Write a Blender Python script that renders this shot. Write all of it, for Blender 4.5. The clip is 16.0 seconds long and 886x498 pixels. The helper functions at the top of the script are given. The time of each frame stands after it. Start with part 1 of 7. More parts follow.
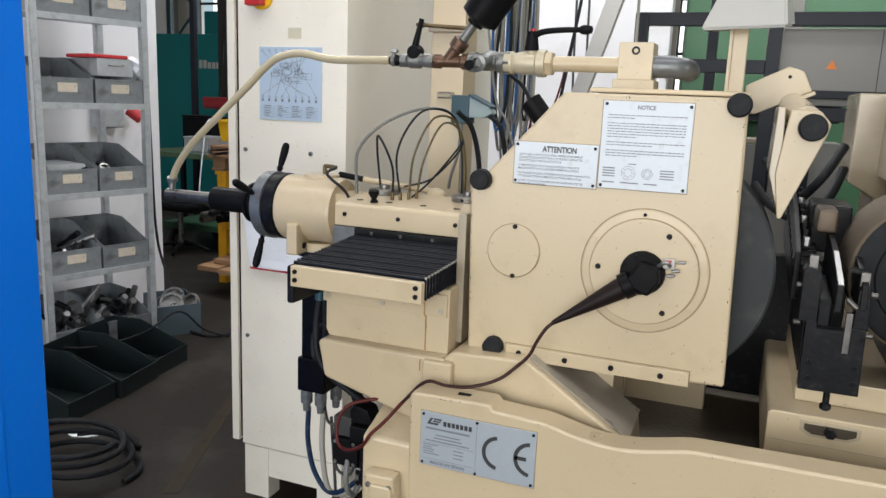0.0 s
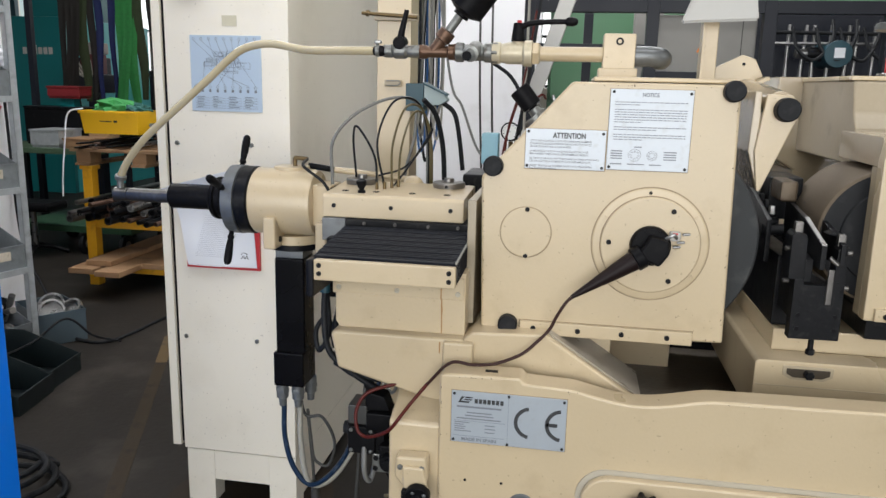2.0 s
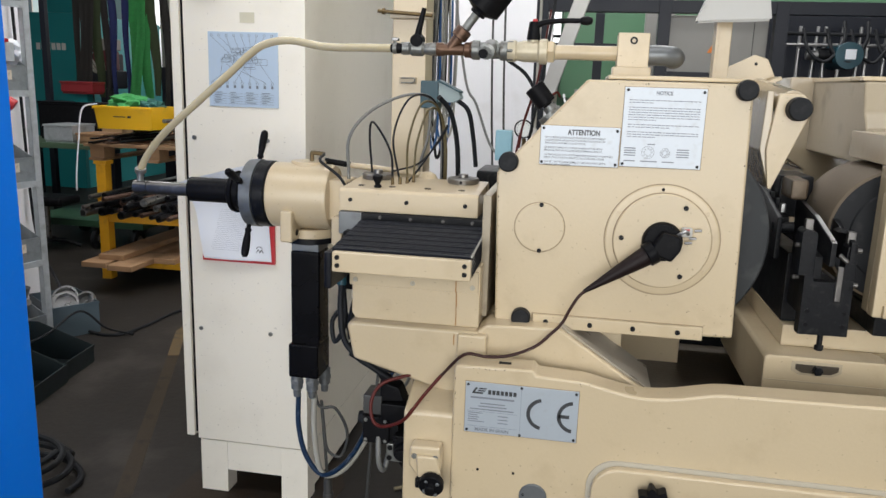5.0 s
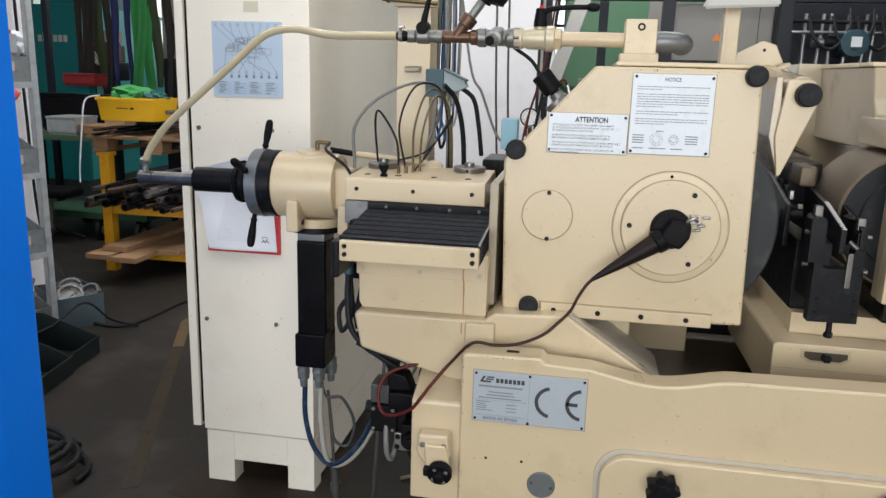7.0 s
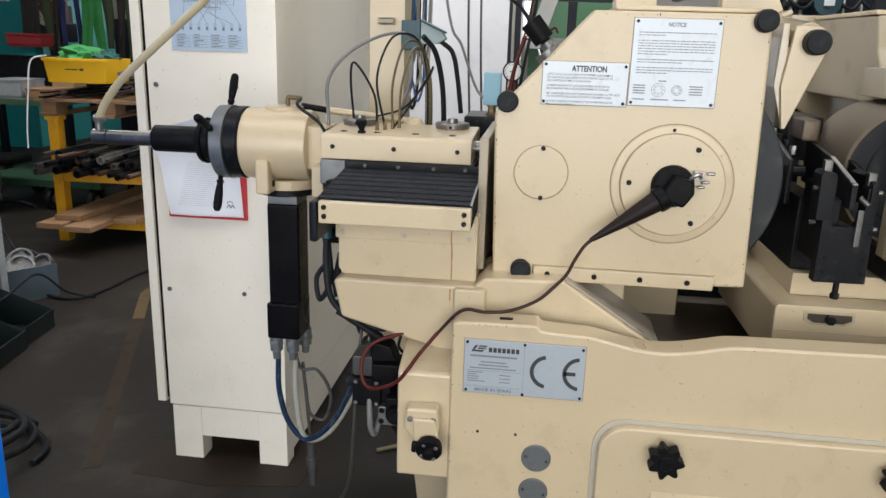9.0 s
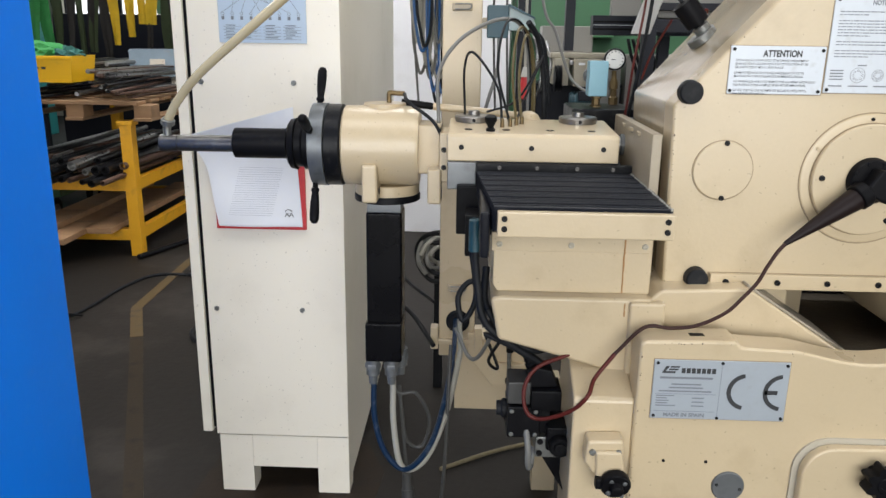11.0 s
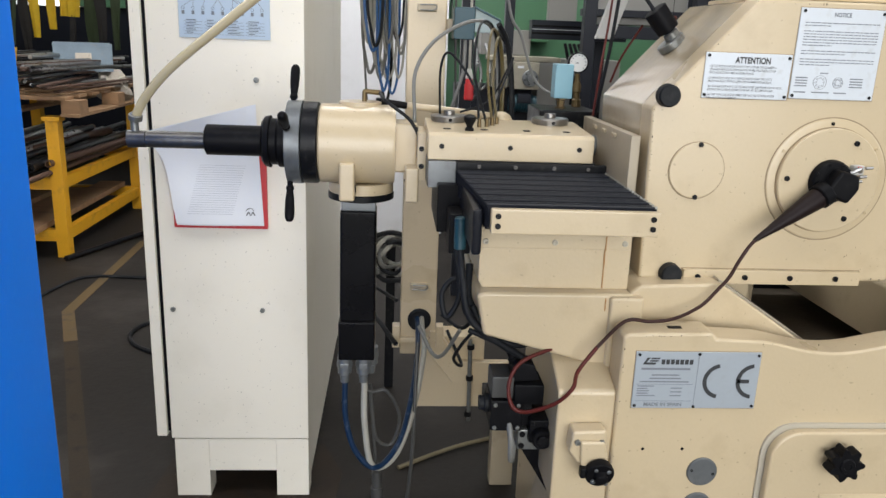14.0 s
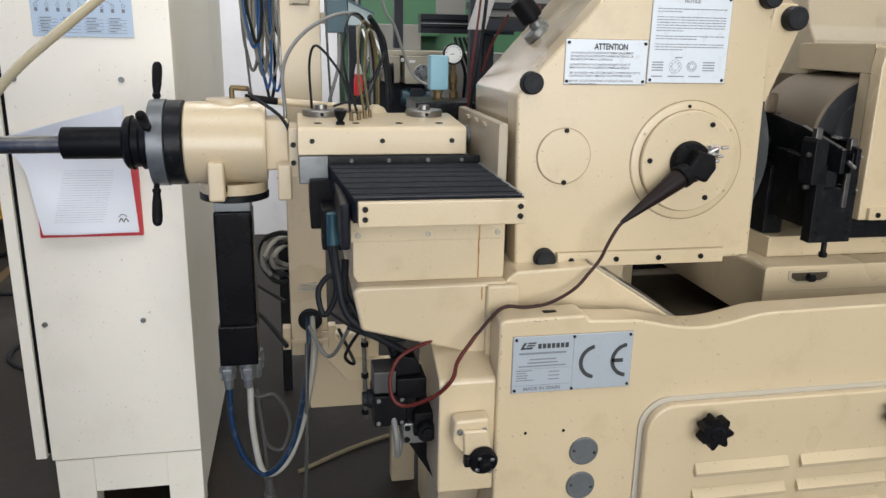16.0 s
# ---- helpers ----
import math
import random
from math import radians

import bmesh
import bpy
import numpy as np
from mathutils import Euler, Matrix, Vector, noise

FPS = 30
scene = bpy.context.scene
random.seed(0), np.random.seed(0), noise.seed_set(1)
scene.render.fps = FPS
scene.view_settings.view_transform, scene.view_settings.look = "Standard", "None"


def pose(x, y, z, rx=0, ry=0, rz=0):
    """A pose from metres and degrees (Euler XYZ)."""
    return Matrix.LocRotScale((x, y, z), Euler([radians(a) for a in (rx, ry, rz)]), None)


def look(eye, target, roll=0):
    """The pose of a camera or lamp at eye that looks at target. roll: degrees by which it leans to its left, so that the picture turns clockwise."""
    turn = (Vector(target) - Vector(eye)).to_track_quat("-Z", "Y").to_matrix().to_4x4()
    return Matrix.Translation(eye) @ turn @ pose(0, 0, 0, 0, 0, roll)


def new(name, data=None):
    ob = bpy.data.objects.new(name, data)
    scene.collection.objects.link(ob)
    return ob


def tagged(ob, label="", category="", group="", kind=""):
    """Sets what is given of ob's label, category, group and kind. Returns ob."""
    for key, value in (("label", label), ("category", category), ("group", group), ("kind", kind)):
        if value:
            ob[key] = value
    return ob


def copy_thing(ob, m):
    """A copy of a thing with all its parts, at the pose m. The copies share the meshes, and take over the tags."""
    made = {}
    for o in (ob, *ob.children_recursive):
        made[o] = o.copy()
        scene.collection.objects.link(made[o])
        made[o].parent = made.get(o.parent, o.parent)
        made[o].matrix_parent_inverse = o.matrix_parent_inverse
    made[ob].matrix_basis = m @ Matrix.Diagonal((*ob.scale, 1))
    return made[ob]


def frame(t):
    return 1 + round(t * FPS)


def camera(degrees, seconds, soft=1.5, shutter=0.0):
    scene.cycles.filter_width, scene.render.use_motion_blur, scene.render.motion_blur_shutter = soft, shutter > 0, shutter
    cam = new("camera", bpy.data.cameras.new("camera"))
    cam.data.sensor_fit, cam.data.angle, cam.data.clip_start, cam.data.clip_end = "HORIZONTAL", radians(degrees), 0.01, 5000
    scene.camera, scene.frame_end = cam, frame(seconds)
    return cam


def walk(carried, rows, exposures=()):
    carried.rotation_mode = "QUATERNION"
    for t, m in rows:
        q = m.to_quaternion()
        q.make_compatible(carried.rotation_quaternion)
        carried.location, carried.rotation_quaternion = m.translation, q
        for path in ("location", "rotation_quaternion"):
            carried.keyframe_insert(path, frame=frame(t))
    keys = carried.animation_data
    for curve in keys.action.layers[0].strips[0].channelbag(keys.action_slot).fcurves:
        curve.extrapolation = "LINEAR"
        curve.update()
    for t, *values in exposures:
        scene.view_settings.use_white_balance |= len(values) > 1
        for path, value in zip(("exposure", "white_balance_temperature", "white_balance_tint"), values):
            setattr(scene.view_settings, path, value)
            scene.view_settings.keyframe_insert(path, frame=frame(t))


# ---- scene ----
cam = camera(60.2, 16.0)
PATH = [
    (0, (-0.018, 0.007, 1.578), (-0.738, 1.833, 1.193), 2.3),
    (0.5, (-0.086, 0.002, 1.576), (-0.712, 1.859, 1.175), 1.9),
    (1, (-0.268, -0.054, 1.572), (-0.759, 1.84, 1.159), 1.6),
    (1.5, (-0.351, -0.116, 1.578), (-0.733, 1.802, 1.159), 1.5),
    (2, (-0.364, -0.151, 1.584), (-0.686, 1.779, 1.168), 1.4),
    (2.5, (-0.359, -0.166, 1.583), (-0.661, 1.767, 1.167), 1.6),
    (3, (-0.362, -0.183, 1.58), (-0.667, 1.75, 1.167), 1.6),
    (3.5, (-0.363, -0.188, 1.578), (-0.679, 1.744, 1.166), 1.7),
    (4, (-0.365, -0.188, 1.58), (-0.687, 1.742, 1.165), 1.8),
    (6.5, (-0.391, -0.189, 1.573), (-0.751, 1.731, 1.144), 1.8),
    (7, (-0.388, -0.186, 1.571), (-0.732, 1.733, 1.13), 1.6),
    (7.5, (-0.373, -0.189, 1.568), (-0.688, 1.733, 1.111), 1.6),
    (8, (-0.386, -0.184, 1.558), (-0.673, 1.735, 1.074), 1.7),
    (10.5, (-0.781, 0.077, 1.502), (-0.906, 2.0, 0.965), 1.1),
    (11, (-0.939, 0.074, 1.511), (-1.003, 1.999, 0.972), 0.8),
    (11.5, (-1.007, 0.063, 1.51), (-1.014, 1.989, 0.972), 0.9),
    (12, (-1.038, 0.074, 1.51), (-0.993, 2.001, 0.974), 1.2),
    (12.5, (-1.048, 0.071, 1.509), (-0.963, 1.997, 0.975), 1.6),
    (13, (-1.054, 0.065, 1.505), (-0.944, 1.989, 0.971), 2.0),
    (13.5, (-1.061, 0.06, 1.506), (-0.936, 1.984, 0.972), 2.1),
    (14, (-1.064, 0.055, 1.506), (-0.926, 1.978, 0.975), 2.2),
    (14.5, (-1.058, 0.053, 1.509), (-0.908, 1.975, 0.98), 2.2),
    (15, (-1.058, 0.047, 1.51), (-0.877, 1.968, 0.982), 1.9),
    (15.5, (-1.056, 0.048, 1.506), (-0.812, 1.961, 0.978), 1.4),
    (16, (-0.988, 0.061, 1.498), (-0.622, 1.953, 0.965), 1.1),
]
walk(cam, [(t, look(eye, target, roll)) for t, eye, target, roll in PATH],
     exposures=[(0, -0.1), (8, -0.1), (10.5, 0.06), (16, 0.06)])

FZ = -0.01  # floor level

# ---- world and large lights ----
world = bpy.data.worlds.new("world")
scene.world = world
world.use_nodes = True
wn = world.node_tree
sky = wn.nodes.new("ShaderNodeTexSky")
sky.sky_type = 'NISHITA'
sky.sun_disc = False
sky.sun_elevation, sky.sun_rotation = radians(50), radians(150)
wn.nodes["Background"].inputs[1].default_value = 0.1
wn.links.new(sky.outputs[0], wn.nodes["Background"].inputs[0])


def area(name, eye, target, sx, sy, watts, color):
    d = bpy.data.lights.new(name, 'AREA')
    d.shape, d.size, d.size_y, d.energy, d.color = 'RECTANGLE', sx, sy, watts, color
    ob = new(name, d)
    ob.matrix_world = look(eye, target)
    return ob


# area lamps that stand in for daylight; the openings behind them are assumed
area("gate_daylight", (-0.5, -4.7, 2.0), (-0.7, 0, 1.9), 6.4, 3.6, 400, (0.985, 0.985, 0.98))
# Added side lamp to brighten faces turned to +x, from an unseen opening.
area("side_window_daylight", (5.8, 0.6, 2.9), (0, 0.9, 1.4), 5.0, 2.0, 90, (1.0, 0.98, 0.95))
# Two roof lamps added in assumed openings of the unseen ceiling.
area("roof_daylight", (-1.4, 0.6, 4.72), (-1.4, 0.6, 0), 9.0, 1.6, 160, (1.0, 0.98, 0.95))
area("roof_daylight", (-2.2, 4.7, 4.72), (-2.2, 4.7, 0), 7.4, 1.6, 300, (1.0, 0.99, 0.98))


# ---- materials ----
def mat(name, color, rough=0.5, metal=0.0, var=0.08, scale=6.0, fine=90.0, bump=0.05, stain=None, amount=0.0,
        stain_scale=9.0, spec=0.5, coat=0.0, stretch=(1, 1, 1), vary=0.0, speck=0.0):
    """A painted, metal, stone or plastic surface: two scales of variation, fine relief and stains."""
    m = bpy.data.materials.new(name)
    m.use_nodes = True
    t = m.node_tree
    n, l = t.nodes, t.links
    b = n["Principled BSDF"]
    co = n.new("ShaderNodeTexCoord")
    mp = n.new("ShaderNodeMapping")
    mp.inputs["Scale"].default_value = stretch
    l.new(co.outputs["Object"], mp.inputs[0])

    def noise_tex(s, detail):
        x = n.new("ShaderNodeTexNoise")
        x.inputs["Scale"].default_value, x.inputs["Detail"].default_value = s, detail
        l.new(mp.outputs[0], x.inputs["Vector"])
        return x

    big, small = noise_tex(scale, 4), noise_tex(fine, 3)
    mix = n.new("ShaderNodeMixRGB")
    mix.inputs[1].default_value = (*[c * (1 - var) for c in color], 1)
    mix.inputs[2].default_value = (*[min(1, c * (1 + var)) for c in color], 1)
    add = n.new("ShaderNodeMath")
    add.operation = 'MULTIPLY_ADD'
    l.new(small.outputs[0], add.inputs[0])
    add.inputs[1].default_value = 0.4
    sub = n.new("ShaderNodeMath")
    sub.operation = 'SUBTRACT'
    l.new(big.outputs[0], sub.inputs[0])
    sub.inputs[1].default_value = 0.2
    l.new(sub.outputs[0], add.inputs[2])
    l.new(add.outputs[0], mix.inputs[0])
    col = mix.outputs[0]
    if vary:
        info = n.new("ShaderNodeObjectInfo")
        hs = n.new("ShaderNodeHueSaturation")
        rr = n.new("ShaderNodeMapRange")
        rr.inputs[3].default_value, rr.inputs[4].default_value = 1 - vary, 1 + vary
        l.new(info.outputs["Random"], rr.inputs[0])
        l.new(rr.outputs[0], hs.inputs["Value"])
        l.new(col, hs.inputs["Color"])
        col = hs.outputs[0]
    if stain:
        sn = noise_tex(stain_scale, 7)
        rp = n.new("ShaderNodeValToRGB")
        rp.color_ramp.elements[0].position, rp.color_ramp.elements[1].position = 0.56, 0.72
        l.new(sn.outputs[0], rp.inputs[0])
        am = n.new("ShaderNodeMath")
        am.operation = 'MULTIPLY'
        am.inputs[1].default_value = amount
        l.new(rp.outputs[0], am.inputs[0])
        m2 = n.new("ShaderNodeMixRGB")
        m2.inputs[2].default_value = (*stain, 1)
        l.new(am.outputs[0], m2.inputs[0])
        l.new(col, m2.inputs[1])
        col = m2.outputs[0]
    if speck:
        sp = noise_tex(120.0, 1)
        rs = n.new("ShaderNodeValToRGB")
        rs.color_ramp.elements[0].position, rs.color_ramp.elements[1].position = 0.735, 0.77
        l.new(sp.outputs[0], rs.inputs[0])
        sm = n.new("ShaderNodeMath")
        sm.operation = 'MULTIPLY'
        sm.inputs[1].default_value = speck
        l.new(rs.outputs[0], sm.inputs[0])
        m3 = n.new("ShaderNodeMixRGB")
        m3.inputs[2].default_value = (0.10, 0.075, 0.045, 1)
        l.new(sm.outputs[0], m3.inputs[0])
        l.new(col, m3.inputs[1])
        col = m3.outputs[0]
    l.new(col, b.inputs["Base Color"])
    rg = n.new("ShaderNodeMapRange")
    rg.inputs[3].default_value, rg.inputs[4].default_value = max(0.03, rough - 0.1), min(1, rough + 0.1)
    l.new(big.outputs[0], rg.inputs[0])
    l.new(rg.outputs[0], b.inputs["Roughness"])
    b.inputs["Metallic"].default_value = metal
    b.inputs["Specular IOR Level"].default_value = spec
    b.inputs["Coat Weight"].default_value = coat
    b.inputs["Coat Roughness"].default_value = 0.15
    if bump:
        bp = n.new("ShaderNodeBump")
        bp.inputs["Strength"].default_value, bp.inputs["Distance"].default_value = bump, 0.004
        l.new(small.outputs[0], bp.inputs["Height"])
        l.new(bp.outputs[0], b.inputs["Normal"])
    return m


CREAM = mat("cream_machine_paint", (0.525, 0.425, 0.277), 0.3, var=0.06, scale=3, fine=160, bump=0.07, stain=(0.38, 0.29, 0.17), amount=0.3, stain_scale=14, coat=0.15, speck=0.3)
CREAM_DARK = mat("cream_paint_grime_shade", (0.42, 0.35, 0.24), 0.4, var=0.08, scale=5, bump=0.08, stain=(0.2, 0.15, 0.09), amount=0.5)
# Joint rims: groove shadow and dirt put into one brown.
SHADOW_GRIME = mat("joint_shadow_and_grime", (0.26, 0.195, 0.115), 0.6, var=0.4, scale=40, bump=0.1)
# Darker than CREAM, with brown stains; for the flap and the hood.
FLAP = mat("stained_dark_cream", (0.35, 0.295, 0.21), 0.35, var=0.1, scale=6, bump=0.1, stain=(0.15, 0.12, 0.08), amount=0.6)
SLOPE = mat("grey_brown_slope", (0.34, 0.30, 0.24), 0.3, var=0.2, scale=10, bump=0.1, stain=(0.2, 0.17, 0.13), amount=0.6)
# Glossier and darker than CREAM; the darker tone also carries the rear's shade.
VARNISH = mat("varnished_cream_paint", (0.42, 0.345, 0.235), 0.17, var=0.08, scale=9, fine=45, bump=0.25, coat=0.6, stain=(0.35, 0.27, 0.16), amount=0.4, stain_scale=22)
CAB = mat("ivory_cabinet_paint", (0.84, 0.79, 0.68), 0.4, var=0.035, scale=2, fine=220, bump=0.04, stain=(0.5, 0.45, 0.34), amount=0.16, stain_scale=4, speck=0.3)
WHITE = mat("white_wall_paint", (0.78, 0.78, 0.80), 0.7, var=0.05, scale=2, bump=0.06, stain=(0.5, 0.48, 0.45), amount=0.25, stain_scale=4)
BLUE = mat("blue_gloss_paint", (0.001, 0.19, 0.83), 0.5, spec=0.2, var=0.05, scale=3, bump=0.03, stain=(0.3, 0.4, 0.6), amount=0.03, stain_scale=40)
BLACK = mat("black_plastic", (0.006, 0.006, 0.007), 0.42, var=0.2, scale=20, bump=0.05, spec=0.08, stain=(0.02, 0.02, 0.02), amount=0.4, stain_scale=40)
RUBBER = mat("black_rubber", (0.009, 0.010, 0.012), 0.55, var=0.2, scale=30, fine=200, bump=0.1, stain=(0.04, 0.04, 0.04), amount=0.4, stain_scale=30, spec=0.2)
BELLOW = mat("bellows_fabric", (0.006, 0.007, 0.011), 0.36, var=0.2, scale=30, fine=250, bump=0.12, stain=(0.05, 0.05, 0.05), amount=0.3, stain_scale=45, spec=0.12)
CRESTS = mat("lit_bellows_crest", (0.020, 0.022, 0.029), 0.45, var=0.5, scale=60, bump=0.1, spec=0.3)
MOTOR = mat("black_motor_paint", (0.003, 0.003, 0.004), 0.28, var=0.2, scale=12, bump=0.05, spec=0.12)
STEEL = mat("machined_steel", (0.30, 0.30, 0.30), 0.3, 0.9, var=0.12, scale=25, bump=0.05, stain=(0.12, 0.10, 0.08), amount=0.4, stain_scale=30)
SPINDLE = mat("dark_turned_steel", (0.12, 0.115, 0.11), 0.33, 0.8, var=0.2, scale=25, bump=0.06, stain=(0.25, 0.24, 0.22), amount=0.4, stain_scale=30)
DARKSTEEL = mat("dark_oiled_steel", (0.007, 0.0075, 0.009), 0.34, 0.05, var=0.3, scale=25, bump=0.14, stain=(0.045, 0.043, 0.04), amount=0.35, stain_scale=60, spec=0.15)
BARESTEEL = mat("oily_bare_steel", (0.20, 0.19, 0.175), 0.33, 0.75, var=0.2, scale=25, bump=0.08, stain=(0.06, 0.05, 0.04), amount=0.5, stain_scale=35)
GREYRING = mat("grey_cast_ring", (0.15, 0.16, 0.165), 0.38, 0.45, var=0.18, scale=18, bump=0.08, stain=(0.06, 0.06, 0.06), amount=0.4, stain_scale=30)
GALV = mat("galvanised_sheet", (0.46, 0.49, 0.51), 0.42, 0.45, var=0.25, scale=26, bump=0.06, stain=(0.22, 0.22, 0.22), amount=0.5, stain_scale=12)
BRASS = mat("dull_brass", (0.15, 0.105, 0.05), 0.4, 0.8, var=0.2, scale=40, bump=0.1, stain=(0.1, 0.07, 0.04), amount=0.5, stain_scale=60)
COPPER = mat("red_brass_fitting", (0.12, 0.068, 0.043), 0.42, 0.6, var=0.4, scale=35, bump=0.2, stain=(0.035, 0.026, 0.02), amount=0.8, stain_scale=50)
ZINC = mat("zinc_fitting", (0.21, 0.215, 0.205), 0.42, 0.7, var=0.3, scale=40, bump=0.16, stain=(0.075, 0.062, 0.045), amount=0.75, stain_scale=50)
PLATE = mat("plate_aluminium", (0.36, 0.40, 0.44), 0.42, 0.25, var=0.05, scale=12, bump=0.03, stain=(0.3, 0.3, 0.3), amount=0.2, stain_scale=60)
PLATE_W = mat("plate_pale_aluminium", (0.56, 0.60, 0.645), 0.42, 0.1, var=0.04, scale=12, bump=0.03, stain=(0.4, 0.4, 0.38), amount=0.3, stain_scale=50)
OILED = mat("olive_oil_line", (0.10, 0.075, 0.025), 0.35, var=0.2, scale=30, bump=0.05)
INK = mat("black_ink", (0.025, 0.027, 0.03), 0.5, bump=0)
INK_GREY = mat("faded_grey_ink", (0.17, 0.185, 0.21), 0.5, bump=0)
FAINTINK = mat("faint_grey_ink", (0.38, 0.40, 0.44), 0.6, bump=0)
PALEBLUE = mat("pale_blue_print", (0.44, 0.54, 0.65), 0.5, var=0.04, bump=0.02)
PAPER = mat("white_paper", (0.76, 0.78, 0.82), 0.7, var=0.03, scale=8, bump=0.03)
RED = mat("red_plastic", (0.50, 0.025, 0.03), 0.4, var=0.08, bump=0.03)
YELLOW = mat("yellow_paint", (0.72, 0.36, 0.015), 0.42, var=0.1, scale=8, bump=0.06, stain=(0.25, 0.14, 0.03), amount=0.4, stain_scale=12)
YELLOW_P = mat("yellow_plastic", (0.78, 0.44, 0.01), 0.45, var=0.05, bump=0.03, stain=(0.3, 0.2, 0.03), amount=0.25)
HOSE = mat("clear_yellowed_hose", (0.47, 0.40, 0.25), 0.16, var=0.08, scale=12, bump=0.02, coat=0.4)
FLOOR = mat("worn_concrete", (0.019, 0.0162, 0.0137), 0.6, var=0.6, scale=1.1, fine=38, bump=0.3, stain=(0.062, 0.054, 0.047), amount=0.45, stain_scale=2.6, spec=0.2)
TEAL = mat("teal_machine_paint", (0.006, 0.15, 0.16), 0.35, var=0.06, scale=3, bump=0.03)
TEAL_L = mat("light_teal_paint", (0.05, 0.42, 0.44), 0.35, var=0.05, scale=3, bump=0.03)
GREEN = mat("green_machine_paint", (0.085, 0.205, 0.11), 0.42, var=0.08, scale=3, bump=0.04)
FRAME = mat("dark_grey_profile", (0.014, 0.016, 0.023), 0.4, 0.1, var=0.15, scale=8, bump=0.05, spec=0.25)
GREYCAB = mat("grey_cabinet_paint", (0.24, 0.232, 0.215), 0.42, var=0.05, scale=2, bump=0.04, stain=(0.2, 0.19, 0.17), amount=0.2)
WOOD = mat("rough_pallet_wood", (0.26, 0.15, 0.075), 0.75, var=0.3, scale=12, fine=70, bump=0.3, stretch=(0.15, 1, 1), stain=(0.09, 0.06, 0.04), amount=0.5, vary=0.2)
CREAMWALL = mat("cream_hall_wall", (0.66, 0.62, 0.54), 0.8, var=0.08, scale=1, bump=0.08, stain=(0.4, 0.37, 0.31), amount=0.3, stain_scale=1.5)
LABEL = mat("worn_beige_label", (0.55, 0.49, 0.40), 0.7, var=0.25, scale=30, bump=0.05, stain=(0.25, 0.2, 0.15), amount=0.5, stain_scale=40)
PLASTER = mat("grey_hall_wall", (0.30, 0.30, 0.29), 0.8, var=0.06, scale=1, bump=0.08, stain=(0.4, 0.39, 0.36), amount=0.3, stain_scale=1.5)
BINBLUE = mat("blue_grey_bin", (0.075, 0.105, 0.125), 0.5, 0.1, var=0.15, scale=12, bump=0.05)
STEELBOX = mat("pale_blue_grey_box", (0.20, 0.26, 0.31), 0.5, 0.1, var=0.2, scale=12, bump=0.05, stain=(0.3, 0.27, 0.22), amount=0.5)
BINGREY = mat("grey_sheet_bin", (0.23, 0.25, 0.265), 0.45, 0.35, var=0.3, scale=16, bump=0.08, stain=(0.10, 0.10, 0.10), amount=0.7, stain_scale=14, vary=0.15)
BINGREEN = mat("dark_green_bin", (0.004, 0.009, 0.010), 0.45, var=0.15, scale=12, bump=0.05)
BLUECABLE = mat("blue_cable", (0.004, 0.020, 0.055), 0.4, var=0.1, scale=20, bump=0.04, stain=(0.3, 0.35, 0.4), amount=0.15, stain_scale=60, spec=0.3)
GREYCABLE = mat("grey_cable", (0.33, 0.32, 0.28), 0.5, var=0.1, scale=20, bump=0.04)
BLUEWIRE = mat("bright_blue_cable", (0.015, 0.09, 0.26), 0.4, var=0.1, scale=20, bump=0.04)
DARKCABLE = mat("dark_grey_cable", (0.045, 0.045, 0.043), 0.45, var=0.15, scale=20, bump=0.05)
MIDCABLE = mat("mid_grey_cable", (0.16, 0.16, 0.15), 0.5, var=0.1, scale=20, bump=0.04)
REDCABLE = mat("dark_red_cable", (0.085, 0.013, 0.010), 0.45, var=0.15, scale=20, bump=0.04, spec=0.25)
CORD = mat("brown_red_cord", (0.030, 0.010, 0.008), 0.45, var=0.15, scale=20, bump=0.05, spec=0.25)
SHEATH = mat("brown_black_sheath", (0.010, 0.005, 0.005), 0.5, var=0.15, scale=20, bump=0.08, spec=0.2)
GREENNET = mat("green_webbing", (0.03, 0.22, 0.055), 0.8, var=0.3, scale=30, bump=0.3)
LIGHTBLUE = mat("light_blue_housing", (0.22, 0.42, 0.50), 0.45, var=0.06, bump=0.03)
PETROL = mat("petrol_blue_housing", (0.012, 0.055, 0.075), 0.42, var=0.08, bump=0.03)
LAMPW = mat("off_white_enamel", (0.44, 0.435, 0.41), 0.4, var=0.04, bump=0.04, stain=(0.4, 0.38, 0.33), amount=0.3)
PALEGREY2 = mat("pale_seal", (0.42, 0.385, 0.31), 0.6, bump=0.04)
PALEGREY = mat("pale_grey_green_plastic", (0.30, 0.37, 0.37), 0.5, bump=0.03)
ORANGE = mat("orange_sign", (0.8, 0.22, 0.02), 0.5, bump=0)
YLINE = mat("worn_yellow_floor_paint", (0.085, 0.054, 0.019), 0.6, var=0.3, scale=12, bump=0.1, stain=(0.035, 0.029, 0.023), amount=1.0, stain_scale=10)
YFAINT = mat("rubbed_yellow_floor_paint", (0.034, 0.0245, 0.0145), 0.6, var=0.4, scale=9, bump=0.15, stain=(0.020, 0.017, 0.0145), amount=1.0, stain_scale=9, spec=0.2)
GLASSDIAL = mat("dial_face", (0.75, 0.75, 0.72), 0.3, bump=0)
GOLD = mat("wheel_abrasive", (0.030, 0.033, 0.035), 0.75, var=0.2, scale=14, fine=300, bump=0.3, stain=(0.12, 0.12, 0.115), amount=0.5, stain_scale=10)
TANWHEEL = mat("tan_wheel_abrasive", (0.13, 0.10, 0.068), 0.75, var=0.15, scale=14, fine=300, bump=0.25, stain=(0.1, 0.08, 0.06), amount=0.5)
